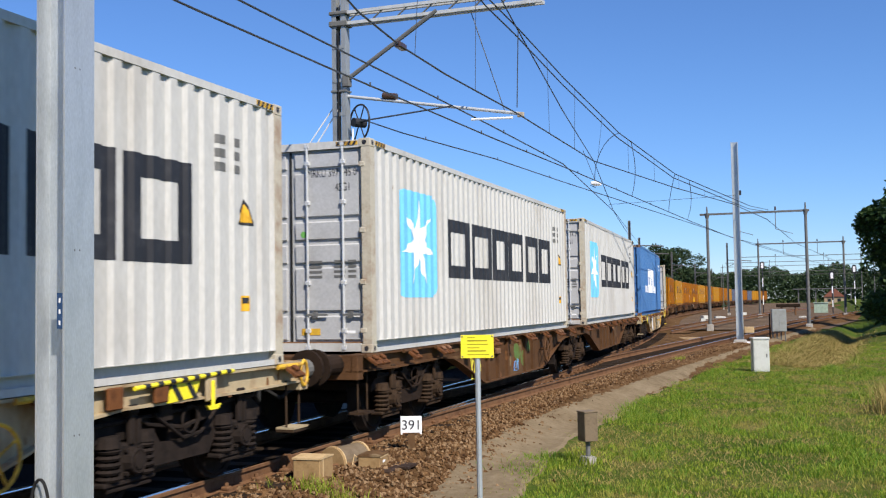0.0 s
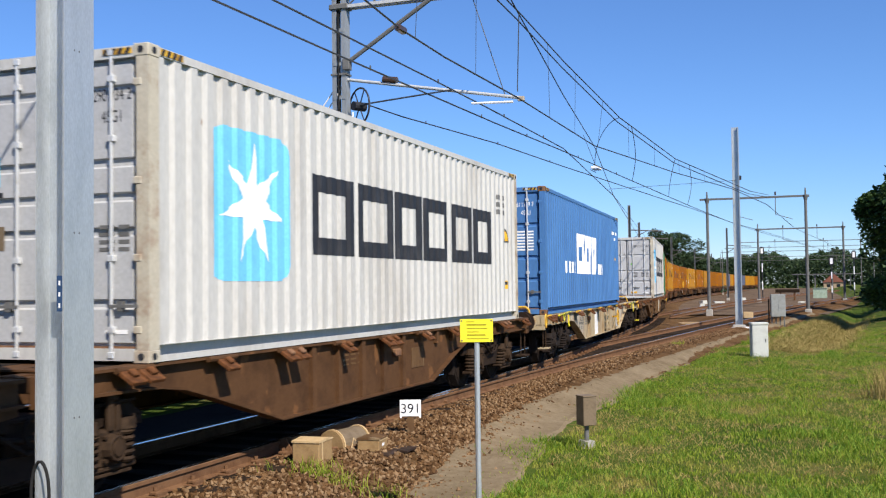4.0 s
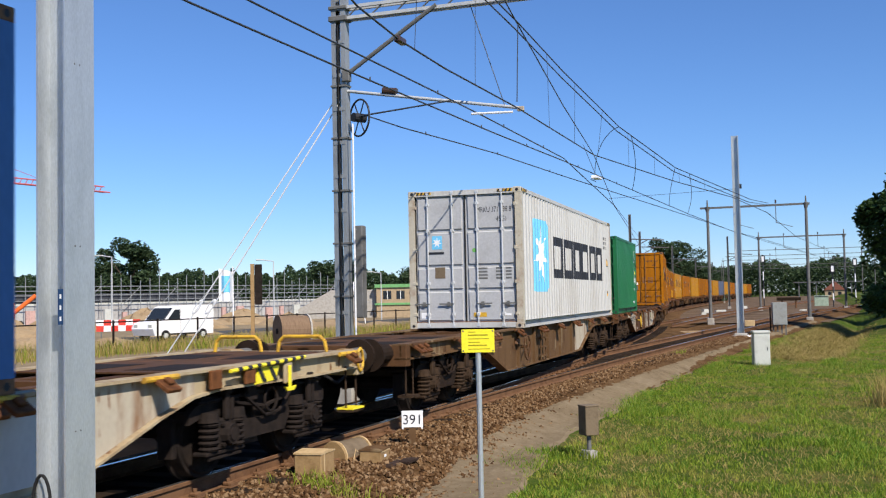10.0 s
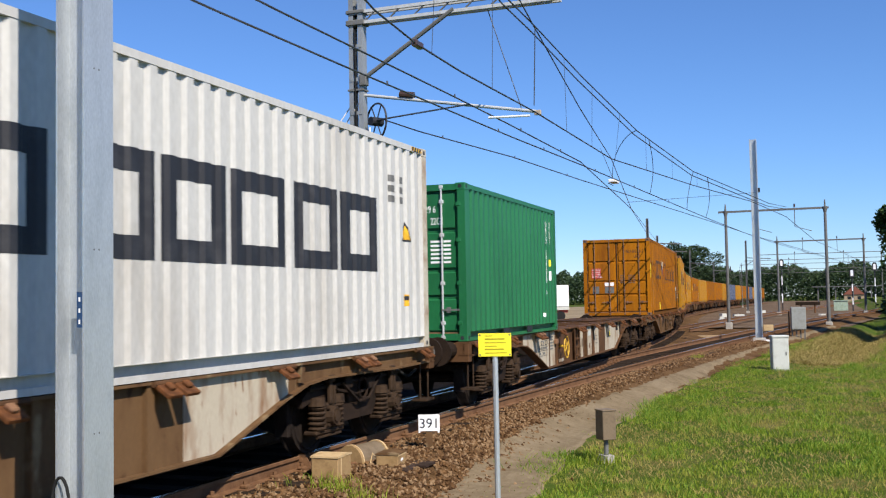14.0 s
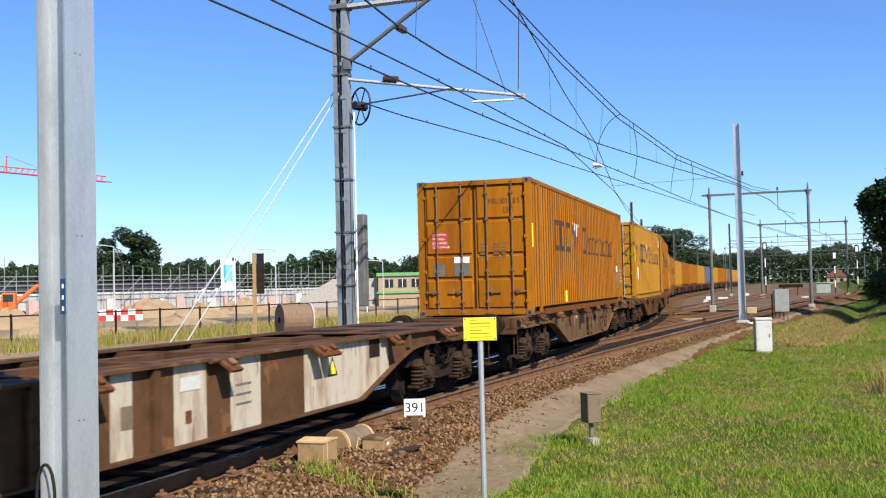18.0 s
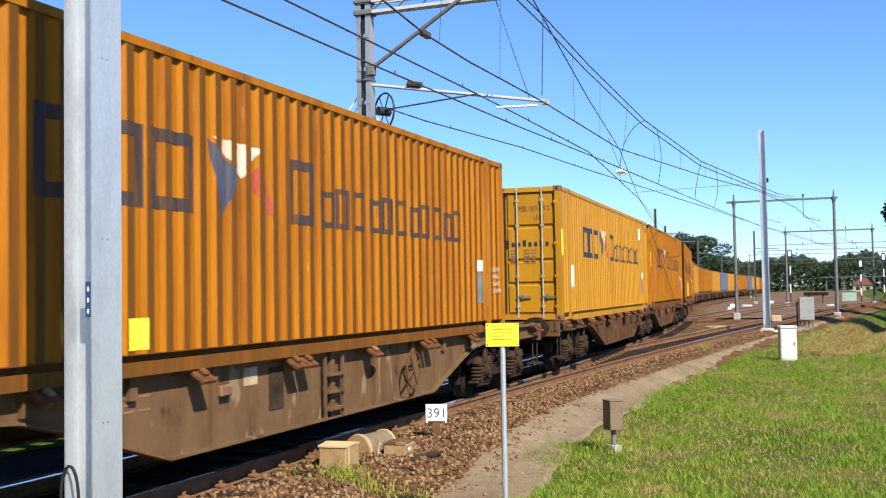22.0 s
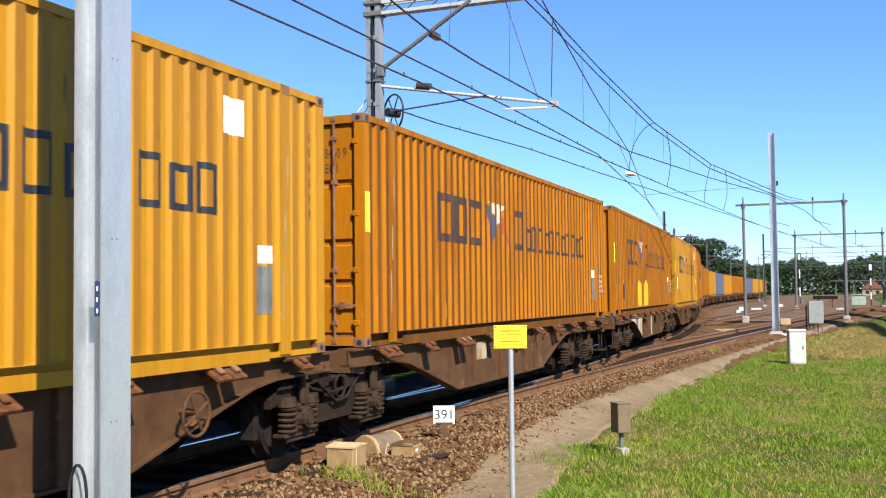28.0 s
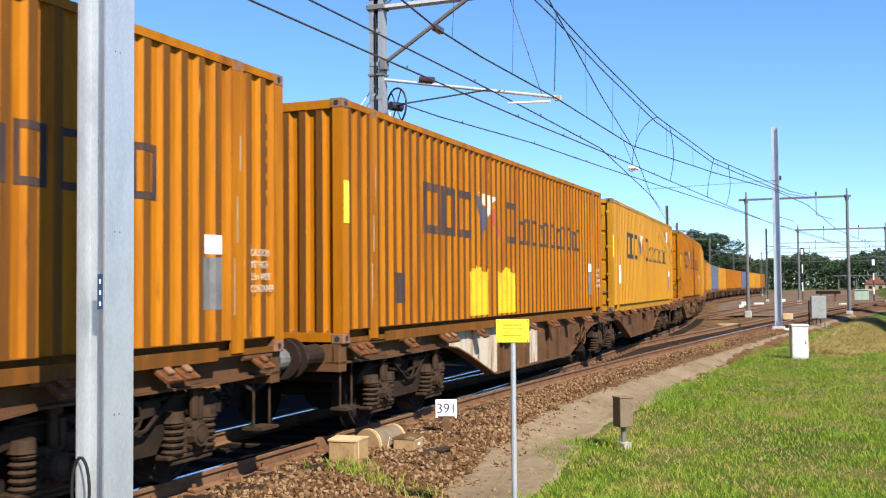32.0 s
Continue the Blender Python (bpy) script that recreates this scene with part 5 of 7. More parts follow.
# oily ballast, coloured near-black to hold the shade under and behind the train
M_OILSHADE = earth("oily_track_ballast", ((0.006, 0.005, 0.0045), (0.010, 0.008, 0.007), (0.02, 0.015, 0.011)), 0.95, 0.8, 14, 0.04)
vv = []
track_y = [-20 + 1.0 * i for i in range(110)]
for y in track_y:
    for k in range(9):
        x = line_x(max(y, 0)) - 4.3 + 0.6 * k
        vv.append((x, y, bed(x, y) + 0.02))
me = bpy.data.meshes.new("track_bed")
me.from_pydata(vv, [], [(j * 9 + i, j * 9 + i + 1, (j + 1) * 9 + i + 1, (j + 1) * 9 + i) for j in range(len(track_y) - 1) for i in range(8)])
me.materials.append(M_OILSHADE)
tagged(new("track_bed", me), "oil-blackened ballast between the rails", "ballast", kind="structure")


def scatter(name, n, where, make, mat, label, category):
    """Many small loose pieces in one mesh."""
    verts, faces = [], []
    for _ in range(n):
        p = where()
        if p is None:
            continue
        vs, fs = make(p)
        o = len(verts)
        verts += vs
        faces += [[o + i for i in f] for f in fs]
    me = bpy.data.meshes.new(name)
    me.from_pydata(verts, [], faces)
    me.materials.append(mat)
    return tagged(new(name, me), label, category, kind="stuff")


rng = random.Random(7)


def island_material(name, colours, rough, gloss=0.3, dry=None, glow=0.0):
    m = bpy.data.materials.new(name)
    m.use_nodes = True
    n, l = m.node_tree.nodes, m.node_tree.links
    g, r = n.new("ShaderNodeNewGeometry"), n.new("ShaderNodeValToRGB")
    e = r.color_ramp.elements
    e[0].color, e[1].color = (*colours[0], 1), (*colours[-1], 1)
    for i, c in enumerate(colours[1:-1]):
        e.new((i + 1) / (len(colours) - 1)).color = (*c, 1)
    l.new(g.outputs["Random Per Island"], r.inputs[0])
    b = n["Principled BSDF"]
    l.new(r.outputs[0], b.inputs["Base Color"])
    if dry:
        tc, nz, rp, mx = n.new("ShaderNodeTexCoord"), n.new("ShaderNodeTexNoise"), n.new("ShaderNodeValToRGB"), n.new("ShaderNodeMix")
        nz.inputs["Scale"].default_value, nz.inputs["Detail"].default_value = 0.7, 5
        rp.color_ramp.elements[0].position, rp.color_ramp.elements[1].position = 0.52, 0.66
        mx.data_type = "RGBA"
        mx.inputs[7].default_value = (*dry, 1)
        l.new(tc.outputs["Object"], nz.inputs[0])
        l.new(nz.outputs[0], rp.inputs[0])
        l.new(rp.outputs[0], mx.inputs[0])
        l.new(r.outputs[0], mx.inputs[6])
        l.new(mx.outputs[2], b.inputs["Base Color"])
    b.inputs["Roughness"].default_value = rough
    b.inputs["Specular IOR Level"].default_value = gloss
    if glow:
        # light that passes through thin leaves and blades
        tl, ms = n.new("ShaderNodeBsdfTranslucent"), n.new("ShaderNodeMixShader")
        ms.inputs[0].default_value = glow
        l.new(b.inputs["Base Color"].links[0].from_socket, tl.inputs["Color"])
        l.new(b.outputs[0], ms.inputs[1])
        l.new(tl.outputs[0], ms.inputs[2])
        l.new(ms.outputs[0], n["Material Output"].inputs["Surface"])
    return m


M_STONE = island_material("ballast_stones", ((0.04, 0.02, 0.009), (0.095, 0.05, 0.021), (0.14, 0.077, 0.033), (0.25, 0.165, 0.09), (0.065, 0.031, 0.013)), 0.9, 0.08)
M_BLADE = island_material("grass_blades", ((0.09, 0.145, 0.008), (0.18, 0.265, 0.015), (0.31, 0.36, 0.038), (0.24, 0.31, 0.024), (0.40, 0.34, 0.09)), 0.6, 0.15, (0.34, 0.30, 0.07), 0.3)
M_LUSH = island_material("lush_grass_blades", ((0.06, 0.135, 0.01), (0.11, 0.22, 0.016), (0.185, 0.285, 0.024), (0.28, 0.36, 0.043)), 0.55, 0.2, None, 0.35)
M_STRAW = island_material("dry_grass", ((0.34, 0.25, 0.085), (0.42, 0.32, 0.12), (0.27, 0.21, 0.07), (0.20, 0.21, 0.04)), 0.8, 0.1, None, 0.25)
M_LEAF = island_material("tree_leaves", ((0.022, 0.045, 0.012), (0.035, 0.07, 0.018), (0.05, 0.095, 0.025), (0.07, 0.12, 0.03)), 0.6, 0.3, None, 0.25)
M_LEAFDARK = island_material("far_leaves", ((0.036, 0.062, 0.028), (0.052, 0.084, 0.037), (0.07, 0.108, 0.046)), 0.7, 0.2, None, 0.35)


def stone(p):
    r = rng.uniform(0.018, 0.042)
    q = Euler((rng.uniform(0, 6), rng.uniform(0, 6), rng.uniform(0, 6))).to_matrix()
    vs = [Vector(p) + q @ Vector((r * a * rng.uniform(0.7, 1.2), r * b * rng.uniform(0.7, 1.2), r * c * rng.uniform(0.6, 1.0))) for a, b, c in ((1, 0, 0), (-1, 0, 0), (0, 1, 0), (0, -1, 0), (0, 0, 1), (0, 0, -1))]
    return [tuple(v) for v in vs], [(0, 2, 4), (2, 1, 4), (1, 3, 4), (3, 0, 4), (2, 0, 5), (1, 2, 5), (3, 1, 5), (0, 3, 5)]


def on_bed():
    y = 6.5 + 42 * rng.random() ** 1.45
    x = rng.uniform(branch_x(y) + 0.5, path_at(y)[0] - path_at(y)[1] + abs(rng.gauss(0, 0.38)))
    return (x, y, bed(x, y) + 0.012) if abs(abs(x - branch_x(y)) - 0.75) > 0.09 else None


scatter("ballast_stone", 32000, on_bed, stone, M_STONE, "loose rust-brown ballast stones", "stones")


def blade(p, tall, wide, lean):
    a = rng.uniform(0, 6.283)
    c, s = math.cos(a), math.sin(a)
    h = tall * rng.uniform(0.5, 1.1)
    dx, dy = lean * h * rng.uniform(-1, 1), lean * h * rng.uniform(-1, 1)
    x, y, z = p
    return [(x - c * wide, y - s * wide, z - 0.01), (x + c * wide, y + s * wide, z - 0.01), (x + dx * 0.4 + c * wide * 0.7, y + dy * 0.4 + s * wide * 0.7, z + h * 0.6), (x + dx * 0.4 - c * wide * 0.7, y + dy * 0.4 - s * wide * 0.7, z + h * 0.6), (x + dx, y + dy, z + h)], [(0, 1, 2, 3), (3, 2, 4)]


def verge_x(y):
    """A place across the verge, thinning out over the path's edge."""
    return rng.uniform(sum(path_at(y)) - 0.02 - abs(rng.gauss(0, 0.34)) - (0.6 * rng.random() if rng.random() < 0.06 else 0) + 0.14 * math.sin(y * 1.7) + 0.08 * math.sin(y * 4.3), 0.075 * y + 2.2)


def clumps(x, y):
    return noise.noise((x * 1.5, y * 1.1, 7)) + 0.6 * noise.noise((x * 4.2, y * 3.0, 2)) + 0.7 * noise.noise((x * 0.42, y * 0.33, 4))


def on_verge():
    y = 8 + 46 * rng.random() ** 1.6
    x = verge_x(y)
    return (x, y, level(x, y)) if clumps(x, y) > -0.22 or rng.random() < 0.16 else None


def in_clump():
    y = 8 + 40 * rng.random() ** 1.5
    x = verge_x(y)
    return (x, y, level(x, y)) if clumps(x, y) > 0.16 else None


def dry_patch():
    y = 8 + 42 * rng.random() ** 1.5
    x = rng.uniform(sum(path_at(y)) + 0.1, 0.075 * y + 2.2)
    return (x, y, level(x, y)) if clumps(x, y) < -0.22 else None


def ditch_side():
    y = rng.uniform(36, 70)
    x = 0.1 + 0.068 * (y - 39) + rng.gauss(-0.55, 0.6)
    return (x, y, level(x, y))


scatter("grass", 140000, on_verge, lambda p: blade(p, 0.06 + 0.05 * clumps(p[0], p[1]), 0.005, 0.9), M_BLADE, "short green grass with dry blades", "grass")
scatter("grass_clump", 115000, in_clump, lambda p: blade(p, 0.05 + 0.16 * clumps(p[0], p[1]), 0.0055, 1.1), M_LUSH, "lush green clumps in the grass", "grass")
scatter("dry_grass", 80000, dry_patch, lambda p: blade(p, 0.06, 0.0048, 1.8), M_STRAW, "short dry patches in the grass", "grass")
scatter("dry_grass", 40000, ditch_side, lambda p: blade(p, 0.2, 0.008, 1.6), M_STRAW, "long dry straw-coloured grass", "grass")


def edge_tuft():
    k = rng.choice(((1.22, 22.0), (1.45, 22.6), (1.3, 21.2)))
    x, y = rng.gauss(k[0], 0.14), rng.gauss(k[1], 0.16)
    return (x, y, level(x, y))


scatter("tall_dry_grass", 420, edge_tuft, lambda p: blade(p, 0.62, 0.007, 0.55), M_STRAW, "tall dry straw tuft at the verge", "grass")


def weeds():
    k = rng.choice(((-5.25, 10.15), (-4.85, 10.0), (-4.4, 10.1), (-3.0, 14.0), (-3.05, 14.1), (-5.1, 10.05), (-4.05, 34.0), (-4.2, 34.4), (-2.6, 47), (-3.4, 46.5)))
    x, y = rng.gauss(k[0], 0.16), rng.gauss(k[1], 0.16)
    return (x, y, max(level(x, y), bed(x, y) if x < -4.1 else -9))


scatter("weeds", 900, weeds, lambda p: blade(p, 0.15, 0.005, 0.7), M_BLADE, "tufts of taller green weeds", "weeds")

# ---- tracks ----
RAIL = [(-0.07, -0.17), (0.07, -0.17), (0.07, -0.158), (0.012, -0.14), (0.012, -0.05), (0.036, -0.04), (0.036, -0.006), (0.028, 0.0), (-0.028, 0.0), (-0.036, -0.006), (-0.036, -0.04), (-0.012, -0.05), (-0.012, -0.14), (-0.07, -0.158)]


def rail(line, off, s0, s1, label):
    st = np.concatenate([np.arange(s0, min(60, s1), 1.0), np.arange(min(60, s1), s1, 4.0)])
    verts, faces, shine = [], [], []
    n = len(RAIL)
    for s in st:
        a, b = on(line, s), on(line, s + 0.5)
        d = (b - a).normalized()
        for x, z in RAIL:
            verts.append((a.x + d.y * (off + x), a.y - d.x * (off + x), z))
    for j in range(len(st) - 1):
        for i in range(n):
            faces.append((j * n + i, j * n + (i + 1) % n, (j + 1) * n + (i + 1) % n, (j + 1) * n + i))
            shine.append(1 if i == 7 else 0)
    me = bpy.data.meshes.new("rail")
    me.from_pydata(verts, [], faces)
    me.materials.append(M_RAIL)
    me.materials.append(M_RAILHEAD)
    me.polygons.foreach_set("material_index", shine)
    return tagged(new("rail", me), label, "rail", "rails", "structure")


rail(LINE, -0.75, -20, 300, "steel rail with a polished head")
rail(LINE, 0.75, -20, 300, "steel rail with a polished head")
rail(BRANCH, -0.75, 16, 250, "steel rail of the diverging track")
rail(BRANCH, 0.75, 9, 250, "steel rail of the diverging track")
for off in (-0.75, 0.75):
    rail(SIDING, off, -20, 300, "steel rail of the far siding")
YARD2 = lay([0, 60, 120, 200, 430], [0, -1.5, -3.5, -5.5, -7.5], -9.4)
for off in (-0.75, 0.75):
    rail(YARD2, off, 84, 280, "steel rail of a yard track")

sleepers = thing("sleepers", Matrix(), "dark worn timber sleepers under the rails", "sleepers", "", "structure")
sb = box(-1.3, 1.3, -0.125, 0.125, -0.33, -0.165, 0.012)
first = part("sleeper", sb, M_SLEEPER, sleepers, "", pose(TRACK_X, -6, 0))
count = 0
for ln, s0, s1 in ((LINE, -5.4, 62), (BRANCH, 24, 92), (SIDING, 10, 60)):
    s = s0
    while s < s1:
        a, b = on(ln, s), on(ln, s + 0.5)
        d = b - a
        again(first, pose(a.x, a.y, 0.002 * (count % 3), 0, 0, math.degrees(math.atan2(-d.x, d.y)) + rng.uniform(-0.8, 0.8)))
        s += 0.62
        count += 1
fb = box(-0.2, 0.2, -0.09, 0.09, -0.166, -0.145, 0.006)
for sx in (-1, 1):
    bx(fb, min(sx * 0.07, sx * 0.16), max(sx * 0.07, sx * 0.16), -0.05, 0.05, -0.145, -0.105, 0.012)
    rod(fb, (sx * 0.115, 0, -0.11), (sx * 0.115, 0, -0.07), 0.024, 6)
    bx(fb, min(sx * 0.16, sx * 0.195), max(sx * 0.16, sx * 0.195), -0.075, 0.075, -0.145, -0.12)
fix = part("fastening", fb, M_RAIL, sleepers, "", pose(TRACK_X + 0.75, -6, 0))
for i in range(150):
    for off in (0.75,):
        a, b = on(LINE if i < 60 else BRANCH, 4 + 0.62 * i), on(LINE if i < 60 else BRANCH, 4.5 + 0.62 * i)
        again(fix, pose(a.x + off, a.y, 0, 0, 0, math.degrees(math.atan2(-(b - a).x, (b - a).y))))

# ---- the mast beside the line, close to the viewer ----
pole = thing("steel_mast", pose(-4.26, 5.06, -0.224) @ Matrix.Scale(0.88, 4), "galvanised steel H-section mast beside the track", "mast")
bm = box(0.105, 0.12, -0.15, 0.15, 0, 9.5)
part("flange", bm, M_GALV, pole)
part("flange", box(-0.12, -0.105, -0.15, 0.15, 0, 9.5), M_GALV, pole)
for i in range(5):
    for q in (-0.05, 0.0):
        part("bolt_hole", bar((0.118, q, 1.45 + 1.25 * i), (0.1212, q, 1.45 + 1.25 * i), 0.007, 8), M_DULLSTEEL, pole)
part("web", box(-0.105, 0.105, -0.03, -0.01, 0, 9.5), M_GALV, pole)
part("foot_plate", box(-0.2, 0.2, -0.2, 0.2, 0.0, 0.03), M_GALV, pole)
tag = part("number_plate", box(0.06, 0.104, -0.152, -0.148, 2.17, 2.41), M_SIGNBLUE, pole, "narrow blue plate")
for i in range(3):
    part("plate_mark", box(0.076, 0.09, -0.1535, -0.1522, 2.195 + 0.075 * i, 2.225 + 0.075 * i), M_PUREWHITE, tag)
loop = [(-0.06 + 0.075 * math.cos(a), -0.17, 0.95 + 0.22 * math.sin(a)) for a in [math.pi * (-0.35 + 0.1 * i) for i in range(18)]]
wire("cable_loop", loop, 0.011, M_RUBBER, pole)
part("foundation", box(-0.35, 0.35, -0.35, 0.35, -0.4, 0.002, 0.02), M_CONCRETE, pole)


# ---- lineside signs and boxes ----
M_OILPLATE = material("oily_plate", (0.045, 0.028, 0.02), 0.7, 0, (0.025, 0.017, 0.013), 0.5, 8, 40, 0.002)
sg = thing("warning_sign", pose(-2.92, 8.95, 0, 0, 0, 17), "small yellow enamel warning sign on a steel post", "sign")
part("post", bar((0, 0.02, level(-2.92, 8.95) - 0.3), (0, 0.02, 1.33), 0.026, 10), M_GALV, sg)
pl = part("panel", box(-0.15, 0.15, -0.012, -0.004, 1.295, 1.505), M_SIGNYELLOW, sg, "bright yellow panel with dark print")
for i, (a, b) in enumerate(((-0.09, -0.02), (-0.09, 0.09), (-0.09, 0.10), (-0.09, 0.02), (-0.09, 0.08), (-0.09, 0.11))):
    part("print_line", box(a, b, -0.0135, -0.0122, 1.478 - 0.031 * i, (1.490 if i in (1, 4) else 1.485) - 0.031 * i), M_OLIVE, pl)
for x in (-0.135, 0.135):
    for z in (1.31, 1.49):
        part("bolt", bar((x, -0.015, z), (x, -0.008, z), 0.008, 8), M_DULLSTEEL, pl)

nb = thing("number_board", pose(-5.22, 13.05, 0, 0, 0, 19), "white board with black numerals on a rusty stake", "sign")
part("stake", box(-0.045, 0.045, 0.0, 0.03, -0.4, 0.12), M_TAN, nb)
bd = part("board", box(-0.145, 0.145, -0.012, 0.0, 0.05, 0.275, 0.004), M_PUREWHITE, nb)
lettering("391", 0.185, M_BLACK, bd, pose(-0.135, -0.0135, 0.095, 90, 0, 0), "black numerals 391")
for x in (-0.13, 0.13):
    part("clip", box(x - 0.012, x + 0.012, -0.02, 0.004, 0.03, 0.06), M_PUREWHITE, bd)

ca = thing("cable_box", pose(-5.49, 10.68, -0.27, 0, 0, 4), "tan steel cable box with a pale peaked lid", "cable box", "cable boxes by the rail")
part("case", box(-0.165, 0.165, -0.2, 0.2, 0.08, 0.33, 0.01), M_TANBOX, ca)
part("lid", prism(bmesh.new(), [(-0.21, 0.325), (0.21, 0.325), (0.21, 0.338), (0.05, 0.362), (-0.21, 0.345)], 0, -0.172, 0.172), M_BOXEDGE, ca, "pale cream lid")
part("seal_strip", box(0.166, 0.170, -0.12, -0.095, 0.12, 0.33), M_BOXEDGE, ca)
part("base", box(-0.11, 0.14, -0.14, 0.15, -0.12, 0.08, 0.015), M_RUBBER, ca)
wire("cable", [(0.1, -0.12, 0.05), (0.24, -0.08, 0.02), (0.34, -0.02, -0.04), (0.42, 0.1, -0.07)], 0.014, M_RUBBER, ca)
wire("cable", [(-0.1, -0.14, 0.05), (-0.2, -0.2, -0.02), (-0.12, -0.3, -0.09), (0.1, -0.3, -0.1)], 0.014, M_RUBBER, ca)
cb = thing("cable_box", pose(-5.68, 11.58, -0.31, 0, 0, -8), "tan steel box with an arched cover beside the rail", "cable box", "cable boxes by the rail")
arc = [(-0.175, 0.08), (0.175, 0.08)] + [(0.175 * math.cos(a), 0.15 + 0.19 * math.sin(a)) for a in [math.pi * i / 12 for i in range(13)]]
part("cover", prism(bmesh.new(), arc, 1, 0.0, 0.56), M_BOXBROWN, cb, "arched olive-brown cover")
for y in (-0.035, 0.56):
    part("end_plate", prism(bmesh.new(), [(x * 1.07, 0.08 + (z - 0.08) * 1.06) for x, z in arc], 1, y, y + 0.035), M_BOXEDGE if y > 0 else M_TANBOX, cb, "arched tan end plate")
part("end_rim", prism(bmesh.new(), [(x * 1.1, 0.08 + (z - 0.08) * 1.09) for x, z in arc], 1, 0.002, 0.022), M_BOXEDGE, cb)
part("base", box(-0.19, 0.19, -0.05, 0.62, -0.12, 0.078, 0.008), M_TANBOX, cb)
part("band", box(-0.194, 0.194, -0.054, 0.624, 0.055, 0.068), M_RUBBER, cb)
cc = thing("cable_box", pose(-5.2, 11.72, -0.2, 0, 0, 6), "low tan cable box with a reddish lid", "cable box", "cable boxes by the rail")
part("case", box(-0.14, 0.14, -0.17, 0.17, 0.0, 0.15, 0.008), M_TANBOX, cc)
part("lid", prism(bmesh.new(), [(-0.148, 0.145), (0.148, 0.145), (0.148, 0.16), (0.0, 0.182), (-0.148, 0.16)], 1, -0.178, 0.178), M_TAN, cc, "reddish worn lid")
part("lid_edge", box(0.1405, 0.146, -0.17, 0.17, 0.128, 0.145), M_BOXEDGE, cc)
part("label_plate", box(0.1405, 0.144, -0.05, 0.04, 0.06, 0.09), M_PUREWHITE, cc)
part("slab", box(-0.2, 0.3, -0.24, 0.2, -0.06, 0.0, 0.02), M_OILPLATE, cc, "dark slab under the box")
wire("cable", [(-0.16, -0.1, 0.1), (-0.2, -0.12, 0.16), (-0.22, -0.14, 0.05), (-0.2, -0.2, -0.02)], 0.008, M_BOXEDGE, cc)
lever = thing("point_rod_bracket", pose(-6.0, 11.0, -0.22, 0, 0, 10), "rusty point rod bracket beside the rail", "bracket")
for y in (-0.07, 0.07):
    part("plate", prism(bmesh.new(), [(-0.16, 0), (0.16, 0), (0.12, 0.05), (0.02, 0.24), (-0.06, 0.24), (-0.13, 0.18)], 1, y - 0.012, y + 0.012), M_RAIL, lever)
part("foot", box(-0.2, 0.18, -0.12, 0.12, -0.03, 0.002, 0.01), M_RAIL, lever)
part("pin", bar((-0.03, -0.09, 0.17), (-0.03, 0.09, 0.17), 0.025, 10), M_RAIL, lever)
part("rod", bar((0.1, 0, 0.08), (0.75, 0.75, 0.04), 0.02, 8), M_RAIL, lever)
for i, (x, y) in enumerate(((-4.98, 11.98), (-6.0, 10.2))):
    pl = thing("metal_plate", pose(x, y, bed(x, y) + 0.015, 1, 1, 20 * i), "dark oily metal plate lying on the ballast", "plate", "plates on the ballast")
    part("sheet", box(-0.2, 0.2, -0.16, 0.16, -0.01, 0.015), M_OILPLATE, pl)

pb = thing("post_box", pose(-3.01, 14.05, level(-3.01, 14.05), 0, 0, 40), "olive-brown junction box on a short post", "junction box")
part("foot", prism(bmesh.new(), [(-0.12, -0.1), (0.12, -0.1), (0.07, 0.10), (-0.07, 0.10)], 1, -0.1, 0.1), M_CONCRETE, pb)
part("post", bar((0, 0, 0.05), (0, 0, 0.34), 0.032, 10), M_DULLSTEEL, pb)
part("case", box(-0.10, 0.10, -0.11, 0.11, 0.31, 0.70, 0.008), M_BOXBROWN, pb)
part("lid", box(-0.108, 0.108, -0.118, 0.118, 0.70, 0.72, 0.006), M_BOXBROWN, pb)

wc = thing("lineside_cabinet", pose(-1.66, 32.9, level(-1.66, 32.9) - 0.05, 0, 0, 15), "pale grey plastic lineside cabinet in the grass", "cabinet")
part("case", box(-0.24, 0.24, -0.19, 0.19, 0, 1.02, 0.015), M_CABGREY, wc)
part("lid", box(-0.26, 0.26, -0.21, 0.21, 1.02, 1.10, 0.02), M_CABGREY, wc)
part("door", box(-0.21, 0.21, -0.197, -0.191, 0.08, 0.96), M_CABGREY, wc)
part("handle", box(0.14, 0.17, -0.21, -0.196, 0.5, 0.6), M_DULLSTEEL, wc)

rc = thing("relay_cabinet", pose(-1.80, 54.5, -0.3, 0, 0, 8), "grey steel relay cabinet on legs", "cabinet")
for x in (-0.3, -0.1, 0.1, 0.3):
    part("leg", box(x - 0.03, x + 0.03, -0.04, 0.04, -0.3, 0.42), M_DULLSTEEL, rc)
part("case", box(-0.35, 0.35, -0.25, 0.25, 0.40, 1.52, 0.012), M_RELAY, rc)
part("door", box(-0.33, -0.01, -0.258, -0.251, 0.44, 1.48), M_RELAY, rc)
part("door", box(0.01, 0.33, -0.258, -0.251, 0.44, 1.48), M_RELAY, rc)
part("side_post", box(-0.47, -0.41, -0.05, 0.05, -0.3, 1.3), M_BOGIE, rc)

